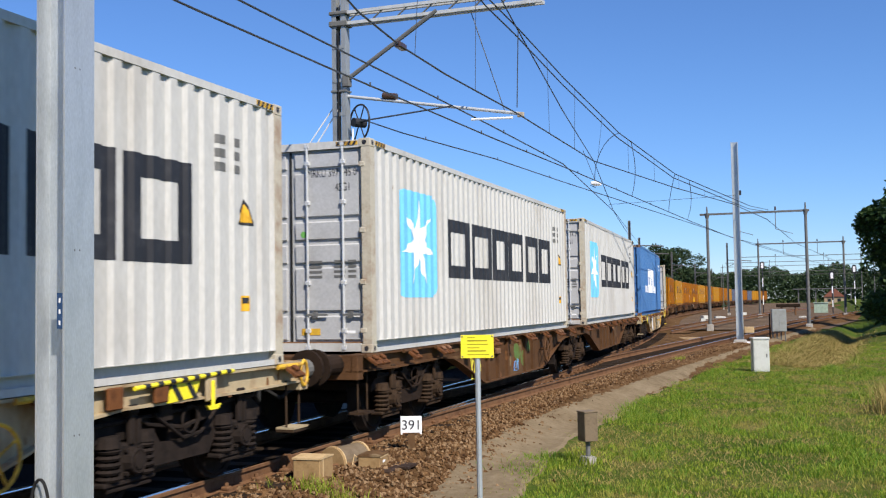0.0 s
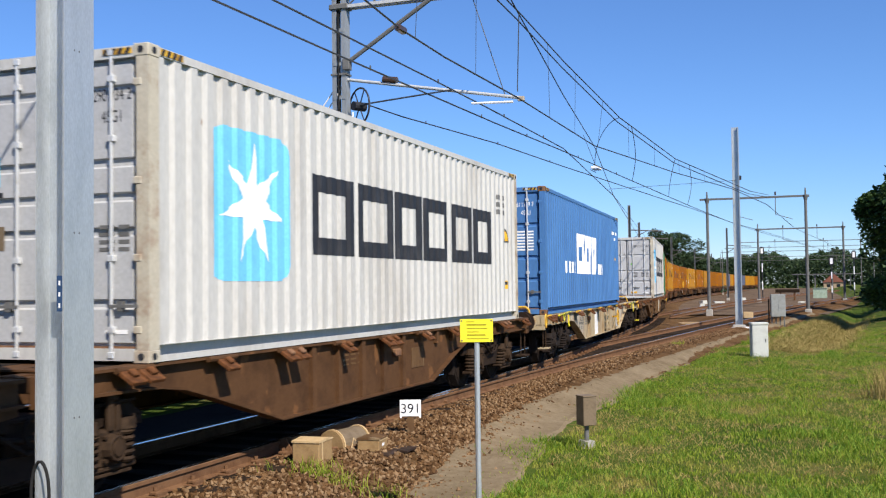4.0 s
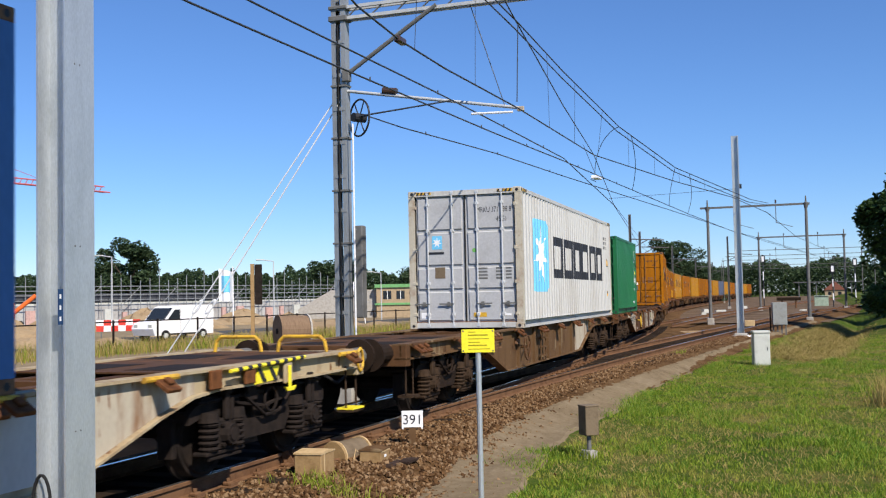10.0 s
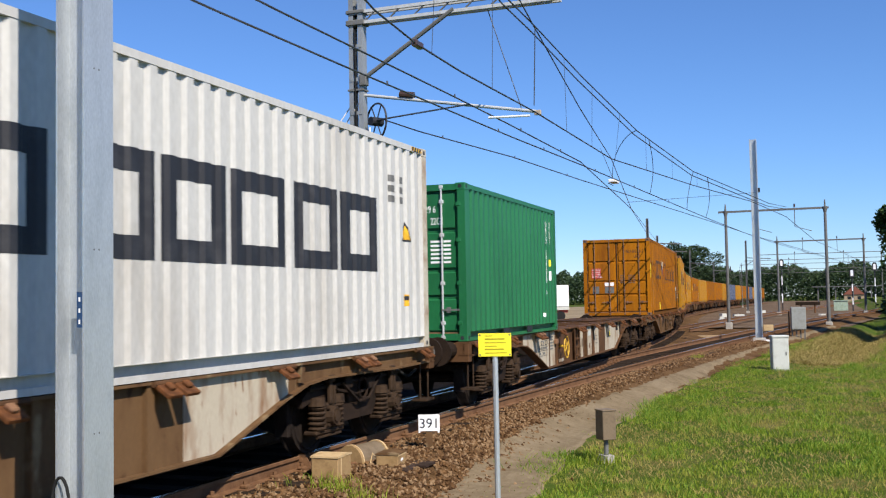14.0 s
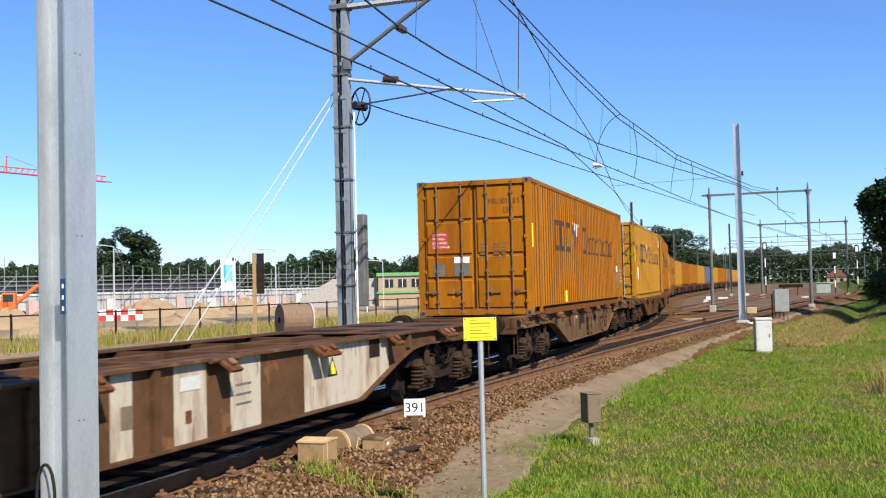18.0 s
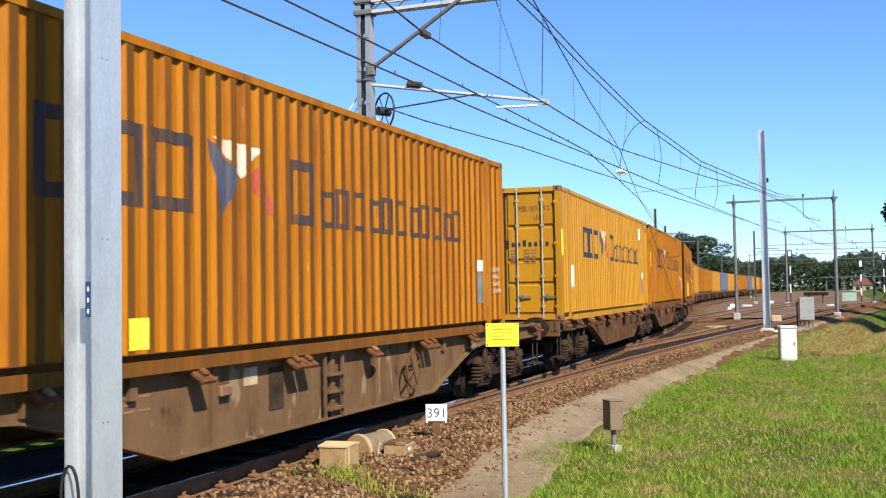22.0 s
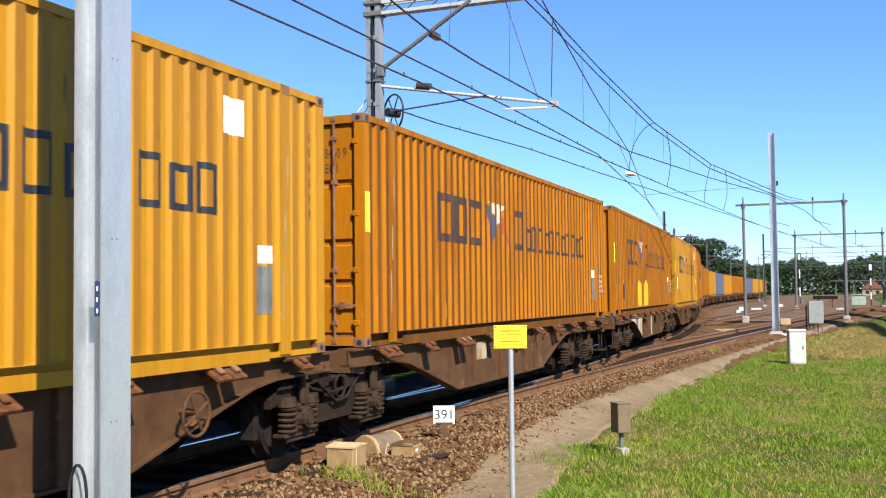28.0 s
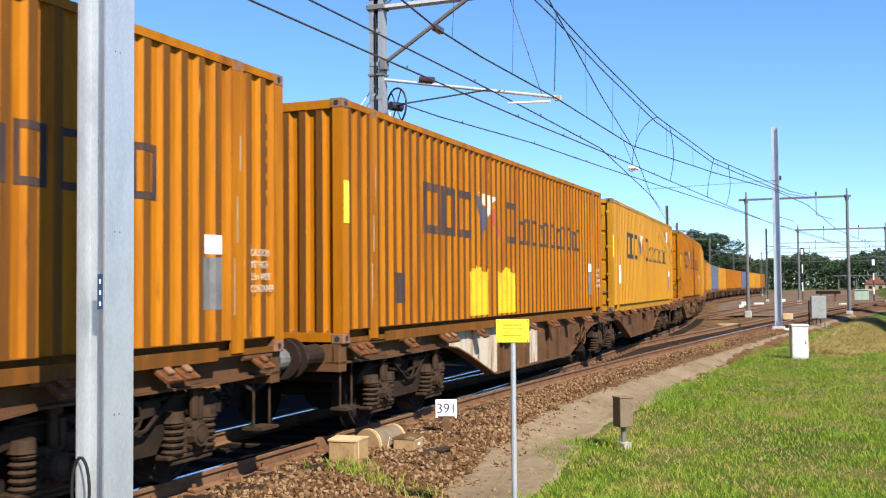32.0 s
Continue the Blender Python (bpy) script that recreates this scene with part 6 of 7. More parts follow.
# ---- overhead line ----
def h_mast(name, x, y, tall, w, label, z=-0.5, group="overhead line masts", mat=None):
    mat = mat or M_DULLSTEEL
    t = thing(name, pose(x, y, z), label, "mast", group)
    part("flange", box(w * 0.42, w * 0.5, -w / 2, w / 2, 0, tall), mat, t)
    part("flange", box(-w * 0.5, -w * 0.42, -w / 2, w / 2, 0, tall), mat, t)
    part("web", box(-w * 0.42, w * 0.42, -0.012, 0.012, 0, tall), mat, t)
    part("footing", box(-w * 0.9, w * 0.9, -w * 0.9, w * 0.9, -0.2, 0.45, 0.03), M_CONCRETE, t)
    return t


m1 = thing("lattice_mast", pose(-9.66, 20.3, -0.5), "tall galvanised mast of two channels carrying the overhead line", "mast", "overhead line masts")
for sx in (-1, 1):
    u0, u1 = sx * 0.055, sx * 0.165
    ch = [(u0, -0.11), (u1, -0.11), (u1, 0.11), (u0, 0.11), (u0, 0.098), (u1 - sx * 0.014, 0.098), (u1 - sx * 0.014, -0.098), (u0, -0.098)]
    part("channel", prism(bmesh.new(), ch, 2, 0, 9.2), M_MASTGREY, m1)
for i in range(12):
    part("batten", box(-0.14, 0.14, -0.121, -0.112, 0.5 + 0.74 * i, 0.58 + 0.74 * i), M_MASTGREY, m1)
for i in range(6):
    part("band", box(-0.19, 0.19, -0.135, 0.13, 1.2 + 1.15 * i, 1.24 + 1.15 * i), M_DULLSTEEL, m1)
part("conduit", bar((0.0, -0.14, 0.1), (0.0, -0.14, 8.3), 0.016, 6), M_RUBBER, m1)
part("footing", box(-0.3, 0.3, -0.3, 0.3, -0.2, 0.45, 0.03), M_CONCRETE, m1)
for zz in (8.42, 8.66):
    part("cross_beam", box(-0.2, 4.6, -0.12, -0.05, zz, zz + 0.07), M_STEEL, m1)
    part("cross_beam", box(-0.2, 4.6, 0.05, 0.12, zz, zz + 0.07), M_STEEL, m1)
for i in range(8):
    x = 0.2 + 0.58 * i
    part("lacing", bar((x, -0.085, 8.46), (x + 0.3, -0.085, 8.70), 0.02, 6), M_DULLSTEEL, m1)
part("clamp", box(-0.22, 0.22, -0.15, 0.15, 8.40, 8.52, 0.015), M_DULLSTEEL, m1)
part("clamp", box(-0.22, 0.22, -0.15, 0.15, 8.66, 8.74, 0.015), M_DULLSTEEL, m1)
# the strut's shaded underside is put into its colour by the darker steel
part("strut", bar((0.15, -0.1, 7.18), (2.30, -0.1, 8.50), 0.05, 8), M_DULLSTEEL, m1)
part("strut_foot", box(0.1, 0.26, -0.16, 0.0, 7.05, 7.3, 0.01), M_DULLSTEEL, m1)
arm = part("registration_arm", bar((0.15, 0, 6.86), (4.12, 0, 6.16), 0.035, 10), M_STEEL, m1, "long silver registration arm")
part("insulator", bar((1.0, 0, 6.80), (1.32, 0, 6.75), 0.075, 12), M_INSULATOR, arm)
part("end_clamp", box(4.0, 4.14, -0.035, 0.035, 6.10, 6.20, 0.01), M_BEIGE, arm)
part("steady_arm", bar((3.0, 0, 6.13), (3.9, 0, 6.10), 0.025, 8), M_PUREWHITE, arm)
part("pull_off", bar((0.4, -0.1, 6.26), (2.6, -0.1, 6.43), 0.018, 6), M_WIRE, m1)
whl = part("tension_wheel", ring(bmesh.new(), (0.43, 0.0, 6.25), (0.55, 0.83, 0), 0.40, 0.022, 30, 6), M_BLACK, m1, "dark spoked tension wheel")
for i in range(6):
    a = math.pi * i / 3
    d = Vector((0.83 * math.cos(a), -0.55 * math.cos(a), math.sin(a))) * 0.4
    part("spoke", bar((0.43, 0, 6.25), (0.43 + d.x, d.y, 6.25 + d.z), 0.014, 6), M_BLACK, whl)
part("hub", bar((0.35, -0.14, 6.25), (0.5, 0.12, 6.25), 0.1, 12), M_BLACK, whl)
part("weight_guide", bar((0.36, -0.2, 0.6), (0.36, -0.2, 6.1), 0.02, 6), M_PUREWHITE, m1)
part("weight_stack", box(0.24, 0.46, -0.02, 0.2, 1.9, 3.9, 0.02), M_DULLSTEEL, m1)
for i, x in enumerate((-0.1, 0.05)):
    part("stay_wire", bar((x, 0, 6.75), (-5.4 + 0.5 * i, 0.0, 0.05), 0.016, 6), M_PUREWHITE, m1, "white-sleeved anchor stay")
    part("stay_tensioner", ring(bmesh.new(), (0, 0, 0), (0, 1, 0), 0.07, 0.016, 14, 5), M_PUREWHITE, m1, "", Matrix.Translation((-3.72 + 0.34 * i, 0.0, 2.20)) @ Matrix.Rotation(radians(40), 4, "Y") @ Matrix.Diagonal((0.8, 1, 2.6, 1)))

m2 = h_mast("mast", -3.25, 48.0, 9.35, 0.30, "tall bare steel mast on a concrete foot", mat=M_GALV)
part("base_plinth", box(-0.75, 0.55, -0.6, 0.6, 0.0, 0.34, 0.03), M_PUREWHITE, m2, "pale concrete plinth")
part("small_box", box(0.2, 0.62, -0.3, -0.1, 0.75, 1.02, 0.02), M_BOXEDGE, m2, "small cream box")
part("wire_bracket", box(0.15, 0.24, -0.06, 0.06, 6.95, 7.15), M_BLACK, m2)


def portal(x0, x1, y, beam_z, tall, w, label, over=0.5):
    p = thing("overhead_portal", pose(0, y, -0.4), label, "portal", "overhead portals")
    for x in (x0, x1):
        part("post", bar((x, 0, 0), (x, 0, beam_z), w * 0.55, 12, w * 0.42), M_DULLSTEEL, p)
        part("post_top", bar((x, 0, beam_z), (x, 0, tall), w * 0.34, 10, w * 0.2), M_DULLSTEEL, p)
        part("collar", bar((x, 0, beam_z - 0.28), (x, 0, beam_z + w * 0.34), w * 0.5, 12, w * 0.85), M_DULLSTEEL, p)
        part("footing", box(x - w, x + w, -w, w, -0.2, 0.4, 0.03), M_CONCRETE, p)
    part("beam", box(x0 - over, x1 + 0.25, -w * 0.4, w * 0.4, beam_z - w * 0.3, beam_z + w * 0.3), M_DULLSTEEL, p)
    for k in (0.3, 0.7):
        x = x0 + (x1 - x0) * k
        ins = part("hanger", bar((x, 0, beam_z), (x, 0, beam_z - 1.2), 0.03, 6), M_DULLSTEEL, p)
        part("insulator", bar((x, 0, beam_z + w * 0.5), (x, 0, beam_z + w * 0.5 + 0.25), 0.06, 8), M_INSULATOR, ins)
        part("steady_arm", bar((x, 0, beam_z - 1.2), (x + 1.1, 0, beam_z - 1.55), 0.02, 6), M_DULLSTEEL, p)
    return p


portal(-7.0, -0.48, 74.0, 8.1, 8.65, 0.22, "steel portal spanning the diverging track")
portal(-5.9, 3.0, 120.0, 8.2, 8.8, 0.24, "steel portal spanning the station tracks", 0.3)
for i, (y, a, b) in enumerate(((152, -10, 6), (180, -14, 9), (208, -17, 12), (240, -20, 15), (285, -20, 20))):
    portal(a, b, y, 8.0 + 0.15 * (i % 3), 8.9, 0.14, "distant steel portal over the station tracks", 0.3)
for i, (x, y) in enumerate(((-17.2, 108), (-19.3, 150), (-15.5, 92), (-21, 196), (-22, 240), (-10.5, 136), (-12.5, 178))):
    mm = h_mast("mast", x, y, 8.8 + 0.3 * (i % 3), 0.22, "distant overhead line mast beside the train")
    part("cantilever", bar((0, 0, 7.2), (3.0, 0, 7.0), 0.05, 6), M_DULLSTEEL, mm)
    part("brace", bar((0, 0, 6.3), (1.6, 0, 7.1), 0.04, 6), M_DULLSTEEL, mm)


def overhead(label, pts, r=0.015):
    o = wire("overhead_wire", pts, r, M_WIRE)
    return tagged(o, label, "wire", "overhead wires")


contact = overhead("contact wire of the diverging track", [(-6.95, -12, 5.4), (-6.95, 10.5, 5.4), (-6.88, 14.3, 5.42), (-6.64, 21.9, 5.45), (-6.38, 27.4, 5.47), (-5.47, 50.5, 5.5), (-4.7, 64.7, 5.5), (-3.7, 74, 5.5), (0.5, 120, 5.5), (6, 168, 5.5)])
overhead("contact wire of the train's track", [(-6.95, -12, 5.75), (-6.87, 11.95, 5.75), (-6.75, 18.3, 5.75), (-6.63, 21.5, 5.7), (-6.47, 27.8, 5.6), (-7.77, 42.3, 5.5), (-12.2, 76.3, 5.4), (-15.5, 108, 5.4), (-18, 150, 5.4)])
overhead("wire to the tension wheel", [(-8.98, 20.2, 5.75), (-8.88, 21.9, 5.75), (-8.13, 26.8, 5.72), (-7.67, 32.8, 5.7), (-5.75, 53, 5.6), (-3.98, 75.9, 5.55), (0, 120, 5.6)])
ARM = [(-5.5, 12.1, 5.62), (-5.64, 13.9, 5.6), (-5.67, 15.9, 5.6), (-5.55, 19.9, 5.6), (-5.57, 27.6, 5.6), (-4.39, 35.6, 5.6), (-3.05, 42.7, 5.6), (-2.05, 50.7, 5.5), (-1.2, 74, 5.5), (2.5, 120, 5.5)]
CARRY = [(-5.45, 12.0, 7.95), (-5.6, 18.2, 7.5), (-5.58, 20.2, 7.42), (-5.58, 24.2, 7.21), (-5.25, 29.8, 6.68), (-4.39, 35.6, 6.08), (-2.9, 43.9, 5.82), (-2.75, 50, 6.1), (-2.9, 74, 7.85)]
held = overhead("contact wire held by the registration arm", [(-4.6, 4, 6.3)] + ARM)
part("insulator", box(-0.05, 0.05, -0.14, 0.14, -0.05, 0.05, 0.02), M_INSULATOR, held, "brown strain insulator", pose(-5.64, 13.9, 5.6))
overhead("messenger wire above the registration arm", CARRY)
overhead("second messenger wire above the registration arm", [(x - 0.07, y + 0.05, z - 0.12) for x, y, z in CARRY])
overhead("slanting messenger wire of the train's track", [(-4.6, 13, 7.4), (-5.6, 20.1, 7.44), (-5.98, 25.8, 6.7), (-7.04, 34.9, 6.6), (-9.81, 53.4, 6.5), (-15.5, 101, 6.4)])
overhead("hanger of the registration arm", [(-6.64, 20.3, 7.95), (-5.93, 20.3, 5.75)], 0.01)
overhead("hanger of the registration arm", [(-5.58, 20.2, 7.42), (-5.66, 20.28, 5.8)], 0.012)


def at_y(pts, y):
    return Vector([float(np.interp(y, [p[1] for p in pts], [p[k] for p in pts])) for k in range(3)])


# droppers hang plumb between the messenger and the wire it carries
for y in (14.5, 17.4, 22.6, 25.2, 27.9, 30.6, 33.2, 36.0, 39.0):
    a, b = at_y(CARRY, y), at_y(ARM, y)
    overhead("thin dropper wire between two overhead wires", [a, (b.x, y, b.z)], 0.005)
DIV = [(-6.95, 10.5, 5.4), (-6.88, 14.3, 5.42), (-6.64, 21.9, 5.45), (-6.38, 27.4, 5.47), (-5.47, 50.5, 5.5)]
TENSION = [(-8.88, 21.9, 5.75), (-8.13, 26.8, 5.72), (-7.67, 32.8, 5.7), (-5.75, 53, 5.6)]
MAIN = [(-6.87, 11.95, 5.75), (-6.75, 18.3, 5.75), (-6.63, 21.5, 5.7), (-6.47, 27.8, 5.6), (-7.77, 42.3, 5.5)]
for pts, ys2 in ((DIV, (15.5, 21.0, 24.2, 29, 34, 40)), (TENSION, (23.0, 27, 31.5, 38)), (MAIN, (18.5, 22.5, 25.8))):
    for y in ys2:
        q = at_y(pts, y)
        part("clip", bar(q - Vector((0, 0, 0.02)), q + Vector((0, 0, 0.06)), 0.014, 6), M_WIRE, contact)
# stirrup-shaped jumpers and straight feeders
for y0, y1 in ((29.8, 31.0), (35.6, 44.0)):
    a, b = at_y(CARRY, y0), at_y(DIV, y1)
    overhead("arched jumper wire between the overhead wires", [(a.x + (b.x - a.x) * math.sin(k), a.y + (b.y - a.y) * math.sin(k), b.z + (a.z - b.z) * math.cos(k)) for k in [math.pi * i / 24 for i in range(13)]], 0.011)
for y0, y1 in ((30.9, 36.5), (37.2, 49.0)):
    a, b = at_y(CARRY, y0), at_y(DIV, y1)
    overhead("hanging jumper wire between the overhead wires", [a.lerp(b, k / 8) + Vector((0.12 * math.sin(math.pi * k / 8), 0, 0)) for k in range(9)], 0.011)
overhead("cross-span wire to the bare mast", [(-3.25, 48, 6.45), (-7.6, 40.5, 5.6)], 0.009)
si = part("section_insulator", box(-0.12, 0.12, -0.3, 0.3, -0.04, 0.05, 0.015), M_PUREWHITE, contact, "white section insulator", pose(-6.44, 32.2, 5.5))
part("runner", bar((-0.1, -0.4, -0.08), (-0.1, 0.4, -0.08), 0.012, 6), M_WIRE, si)
part("hanger", bar((0, 0, 0.04), (-0.4, 0, 1.1), 0.008, 6), M_WIRE, si)

# ---- signals and yard clutter ----
for x, y, tall in ((-6.9, 150, 6.2), (2.0, 140, 4.4), (5.0, 150, 5.4)):
    s = thing("railway_signal", pose(x, y, -0.4), "colour-light signal with a black head on a banded post", "signal", "signals")
    for i in range(5):
        part("post_band", bar((0, 0, i * tall / 5), (0, 0, (i + 1) * tall / 5), 0.07, 8), M_PUREWHITE if i % 2 else M_BLACK, s)
    part("head", prism(bmesh.new(), [(-0.3, 0.0), (0.3, 0.0), (0.3, 0.85), (0.15, 1.05), (-0.15, 1.05), (-0.3, 0.85)], 1, -0.1, 0.1), M_BLACK, s, "", pose(0, 0, tall))
    part("plate", box(-0.16, 0.16, -0.112, -0.102, tall + 0.12, tall + 0.85), M_PUREWHITE, s)
for i, (x, y, a, b, c) in enumerate(((-11.9, 89.5, 1.2, 0.4, 0.16), (-9.9, 98, 0.5, 0.4, 0.4), (-10.1, 118, 1.2, 0.5, 0.25), (-6.8, 57.8, 1.8, 0.3, 0.12), (-11.2, 112, 0.7, 0.5, 0.45), (-8.8, 136, 0.9, 0.6, 0.4), (-1.4, 116.6, 1.5, 0.3, 0.2))):
    b0 = thing("point_machine_cover", pose(x, y, -0.42, 0, 0, 12 * i), "pale painted cover between the tracks", "cover", "covers in the yard")
    part("case", prism(bmesh.new(), [(-a / 2, 0), (a / 2, 0), (a / 2 - 0.06, c), (-a / 2 + 0.06, c)], 1, -b / 2, b / 2), M_CABGREY if i != 3 else M_SAND, b0)
bs = thing("buffer_stop", pose(-3.2, 132, -0.4), "dark timber buffer stop at the end of a siding", "buffer stop")
part("beam", box(-1.4, 1.4, -0.2, 0.2, 1.0, 1.4, 0.03), M_SLEEPER, bs)
for x in (-0.8, 0.8):
    part("leg", bar((x, 0, 1.1), (x, 1.6, 0), 0.1, 8), M_RAIL, bs)
    part("upright", bar((x, 0, 0), (x, 0, 1.1), 0.1, 8), M_RAIL, bs)
gh = thing("equipment_hut", pose(0.6, 150, -0.4), "pale green equipment hut by the tracks", "hut")
part("wall", box(-0.9, 0.9, -0.8, 0.8, 0, 1.35, 0.02), M_HUTGREEN, gh)
part("roof", box(-1.0, 1.0, -0.9, 0.9, 1.35, 1.45, 0.02), M_HUTGREEN, gh)
for i, (x, y, w, h, mt) in enumerate(((5.1, 330, 5.5, 3.6, M_TANWALL),)):
    hs = thing("house", pose(x, y, -0.4), "small distant house with a red tiled roof", "house", "distant houses")
    part("wall", box(-w / 2, w / 2, -3, 3, 0, h * 0.6), mt, hs)
    part("roof", prism(bmesh.new(), [(-w / 2 - 0.3, h * 0.6), (w / 2 + 0.3, h * 0.6), (0, h * 1.35)], 1, -3.3, 3.3), M_ROOF, hs)
    for k in (-0.25, 0.25):
        wd = part("window", box(k * w - 0.5, k * w + 0.5, -3.03, -2.99, h * 0.2, h * 0.45), M_GLASS, hs)
fb = thing("footbridge", pose(2, 200, -0.4), "low platform roof far along the tracks", "platform roof")
part("roof", box(-6, 6, -0.5, 0.5, 3.6, 3.75), M_DULLSTEEL, fb)
for x in (-5, -2, 1, 4):
    part("post", box(x - 0.1, x + 0.1, -0.1, 0.1, 0, 3.6), M_DULLSTEEL, fb)


# ---- beyond the line: hut, fence, building site ----
def polar(az, r):
    a = radians(az)
    return r * math.sin(a), r * math.cos(a)


x, y = polar(-20.3, 63)
ht = thing("transformer_hut", pose(x, y, -0.45, 0, 0, 24), "teal green steel hut with a dark roof", "hut")
part("wall", box(-1.15, 1.15, -1.0, 1.0, 0, 2.05, 0.01), M_TEALBOX, ht)
part("roof", box(-1.25, 1.25, -1.1, 1.1, 2.05, 2.28, 0.02), M_DULLSTEEL, ht)
part("chimney", bar((0.35, 0, 2.25), (0.35, 0, 2.85), 0.13, 12), M_BLACK, ht)
part("cowl", bar((0.35, 0, 2.8), (0.35, 0, 2.95), 0.2, 12), M_BLACK, ht)
part("door", box(-0.02, 1.05, -1.012, -1.002, 0.1, 1.9), M_TEALBOX, ht)
part("door_bar", bar((-0.05, -1.03, 0.5), (-0.05, -1.03, 1.4), 0.02, 6), M_BLACK, ht)
part("notice", box(0.8, 1.02, -1.02, -1.013, 1.7, 1.92), M_PUREWHITE, ht)
part("side_panel", box(1.151, 1.16, -0.95, 0.95, 0.05, 2.0), M_DULLSTEEL, ht)
gr = part("graffiti", ring(bmesh.new(), (-0.8, -1.004, 1.45), (0, 1, 0), 0.14, 0.02, 16, 4), M_SIGNYELLOW, ht, "yellow spray-painted scrawl")
for i in range(4):
    part("graffiti", bar((-0.55 + 0.22 * i, -1.006, 1.28), (-0.45 + 0.22 * i, -1.006, 1.62 - 0.1 * (i % 2)), 0.02, 6), M_SIGNYELLOW, ht)

fence = thing("fence", Matrix(), "low dark steel railing beyond the tracks", "fence")
fx = [(-30.8 + 0.36 * k, 30 + 2.8 * k) for k in range(17)]
for i, (x, y) in enumerate(fx):
    part("post", box(x - 0.035, x + 0.035, y - 0.035, y + 0.035, -0.5, 1.08), M_BOGIE, fence)
    if i:
        x0, y0 = fx[i - 1]
        part("rail", bar((x0, y0, 1.0), (x, y, 1.0), 0.03, 6), M_BOGIE, fence)

x, y = polar(-28.3, 50)
dr = thing("cable_drum", pose(x, y, -0.45, 0, 0, 46), "weathered wooden cable drum on the sand", "cable drum")
for s in (-0.72, 0.72):
    part("flange", bar((s - 0.04, 0, 0.8), (s + 0.04, 0, 0.8), 0.8, 24), M_CONCRETE if s > 0 else M_DRUM, dr)
part("core", bar((-0.8, 0, 0.8), (0.8, 0, 0.8), 0.14, 12), M_SLEEPER, dr)
part("planking", bar((-0.68, 0, 0.8), (0.68, 0, 0.8), 0.73, 22), M_DRUM, dr)

x, y = polar(-37.5, 68)
rb = thing("road_barrier", pose(x, y, -0.45, 0, 0, 38), "red and white striped road barrier", "barrier")
for i in range(6):
    for j in range(2):
        part("block", box(-1.3 + 0.44 * i, -0.86 + 0.44 * i, -0.03, 0.03, 0.55 + 0.36 * j, 0.91 + 0.36 * j), M_RED2 if (i + j) % 2 == 0 else M_PUREWHITE, rb)
for s in (-1.0, 1.0):
    part("leg", box(s - 0.04, s + 0.04, -0.25, 0.25, 0, 0.55), M_DULLSTEEL, rb)

x, y = polar(-30.45, 46)
bp = thing("notice_post", pose(x, y, -0.45, 0, 0, 25), "steel post with the dark back of a sign board", "sign")
part("post", box(-0.08, 0.08, -0.08, 0.08, 0, 3.9), M_TANBOX, bp)
part("board", box(0.1, 0.42, -0.04, 0.04, 2.1, 3.88), M_BOGIE, bp)
x, y = polar(-31.5, 82)
fl = thing("flag", pose(x, y, -0.45, 0, 0, 20), "pale blue and white banner on a pole", "flag")
part("pole", bar((0, 0, 0), (0, 0, 5.0), 0.05, 8), M_PUREWHITE, fl)
bm = sheet([(-1.1 + 0.11 * i, 0.09 * math.sin(i * 1.1)) for i in range(11)], 2.3, 4.6, lambda a, d, z: (a, d, z - 0.25 * a * (z > 3)))
part("cloth", bm, M_PUREWHITE, fl)
part("print", sheet([(-0.9 + 0.11 * i, 0.09 * math.sin((i + 2) * 1.1) - 0.02) for i in range(7)], 3.0, 4.3, lambda a, d, z: (a, d, z)), M_SKYBLUE, fl)
x, y = polar(-24.3, 92)
fl2 = thing("flag", pose(x, y, -0.45, 0, 0, 20), "white pennant on a slanting pole", "flag")
part("pole", bar((0, 0, 0), (-0.4, 0, 5.5), 0.05, 8), M_PUREWHITE, fl2)
part("cloth", prism(bmesh.new(), [(-1.9, 2.9), (0.0, 3.2), (0.0, 4.5), (-1.2, 3.7)], 1, -0.01, 0.01), M_PUREWHITE, fl2)
for az, r, tall in ((-29.3, 88, 5.6), (-37.8, 95, 6.4), (-23.4, 110, 5.0), (-18.2, 120, 5.2), (-8.9, 210, 9.0), (-7.9, 160, 6.6)):
    x, y = polar(az, r)
    lp = thing("street_lamp", pose(x, y, -0.45, 0, 0, 20), "slender grey street lamp with a flat head", "street lamp", "street lamps")
    part("pole", bar((0, 0, 0), (0, 0, tall), 0.07, 8, 0.045), M_STEEL, lp)
    part("arm", bar((0, 0, tall), (-0.9, 0, tall + 0.15), 0.04, 6), M_STEEL, lp)
    part("head", box(-1.5, -0.8, -0.14, 0.14, tall + 0.1, tall + 0.2, 0.03), M_CABGREY, lp)

# scaffolding in front of a long low building shell
sc = thing("scaffolding", Matrix(), "long grey tube scaffolding round a building shell", "scaffolding")
p0, p1 = Vector(polar(-46, 118)), Vector(polar(-24.5, 150))
along = p1 - p0
n = 46
for i in range(n + 1):
    q = p0 + along * i / n
    top = 4.6 + 0.9 * (i * 7 % 3) / 3 + (0.8 if i % 5 == 0 else 0)
    part("upright", bar((q.x, q.y, -0.45), (q.x, q.y, top), 0.05, 5), M_MASTGREY, sc)
for z in (2.3, 2.9, 3.4, 3.9):
    part("ledger", bar((p0.x, p0.y, z), (p1.x, p1.y, z), 0.05, 5), M_MASTGREY, sc)
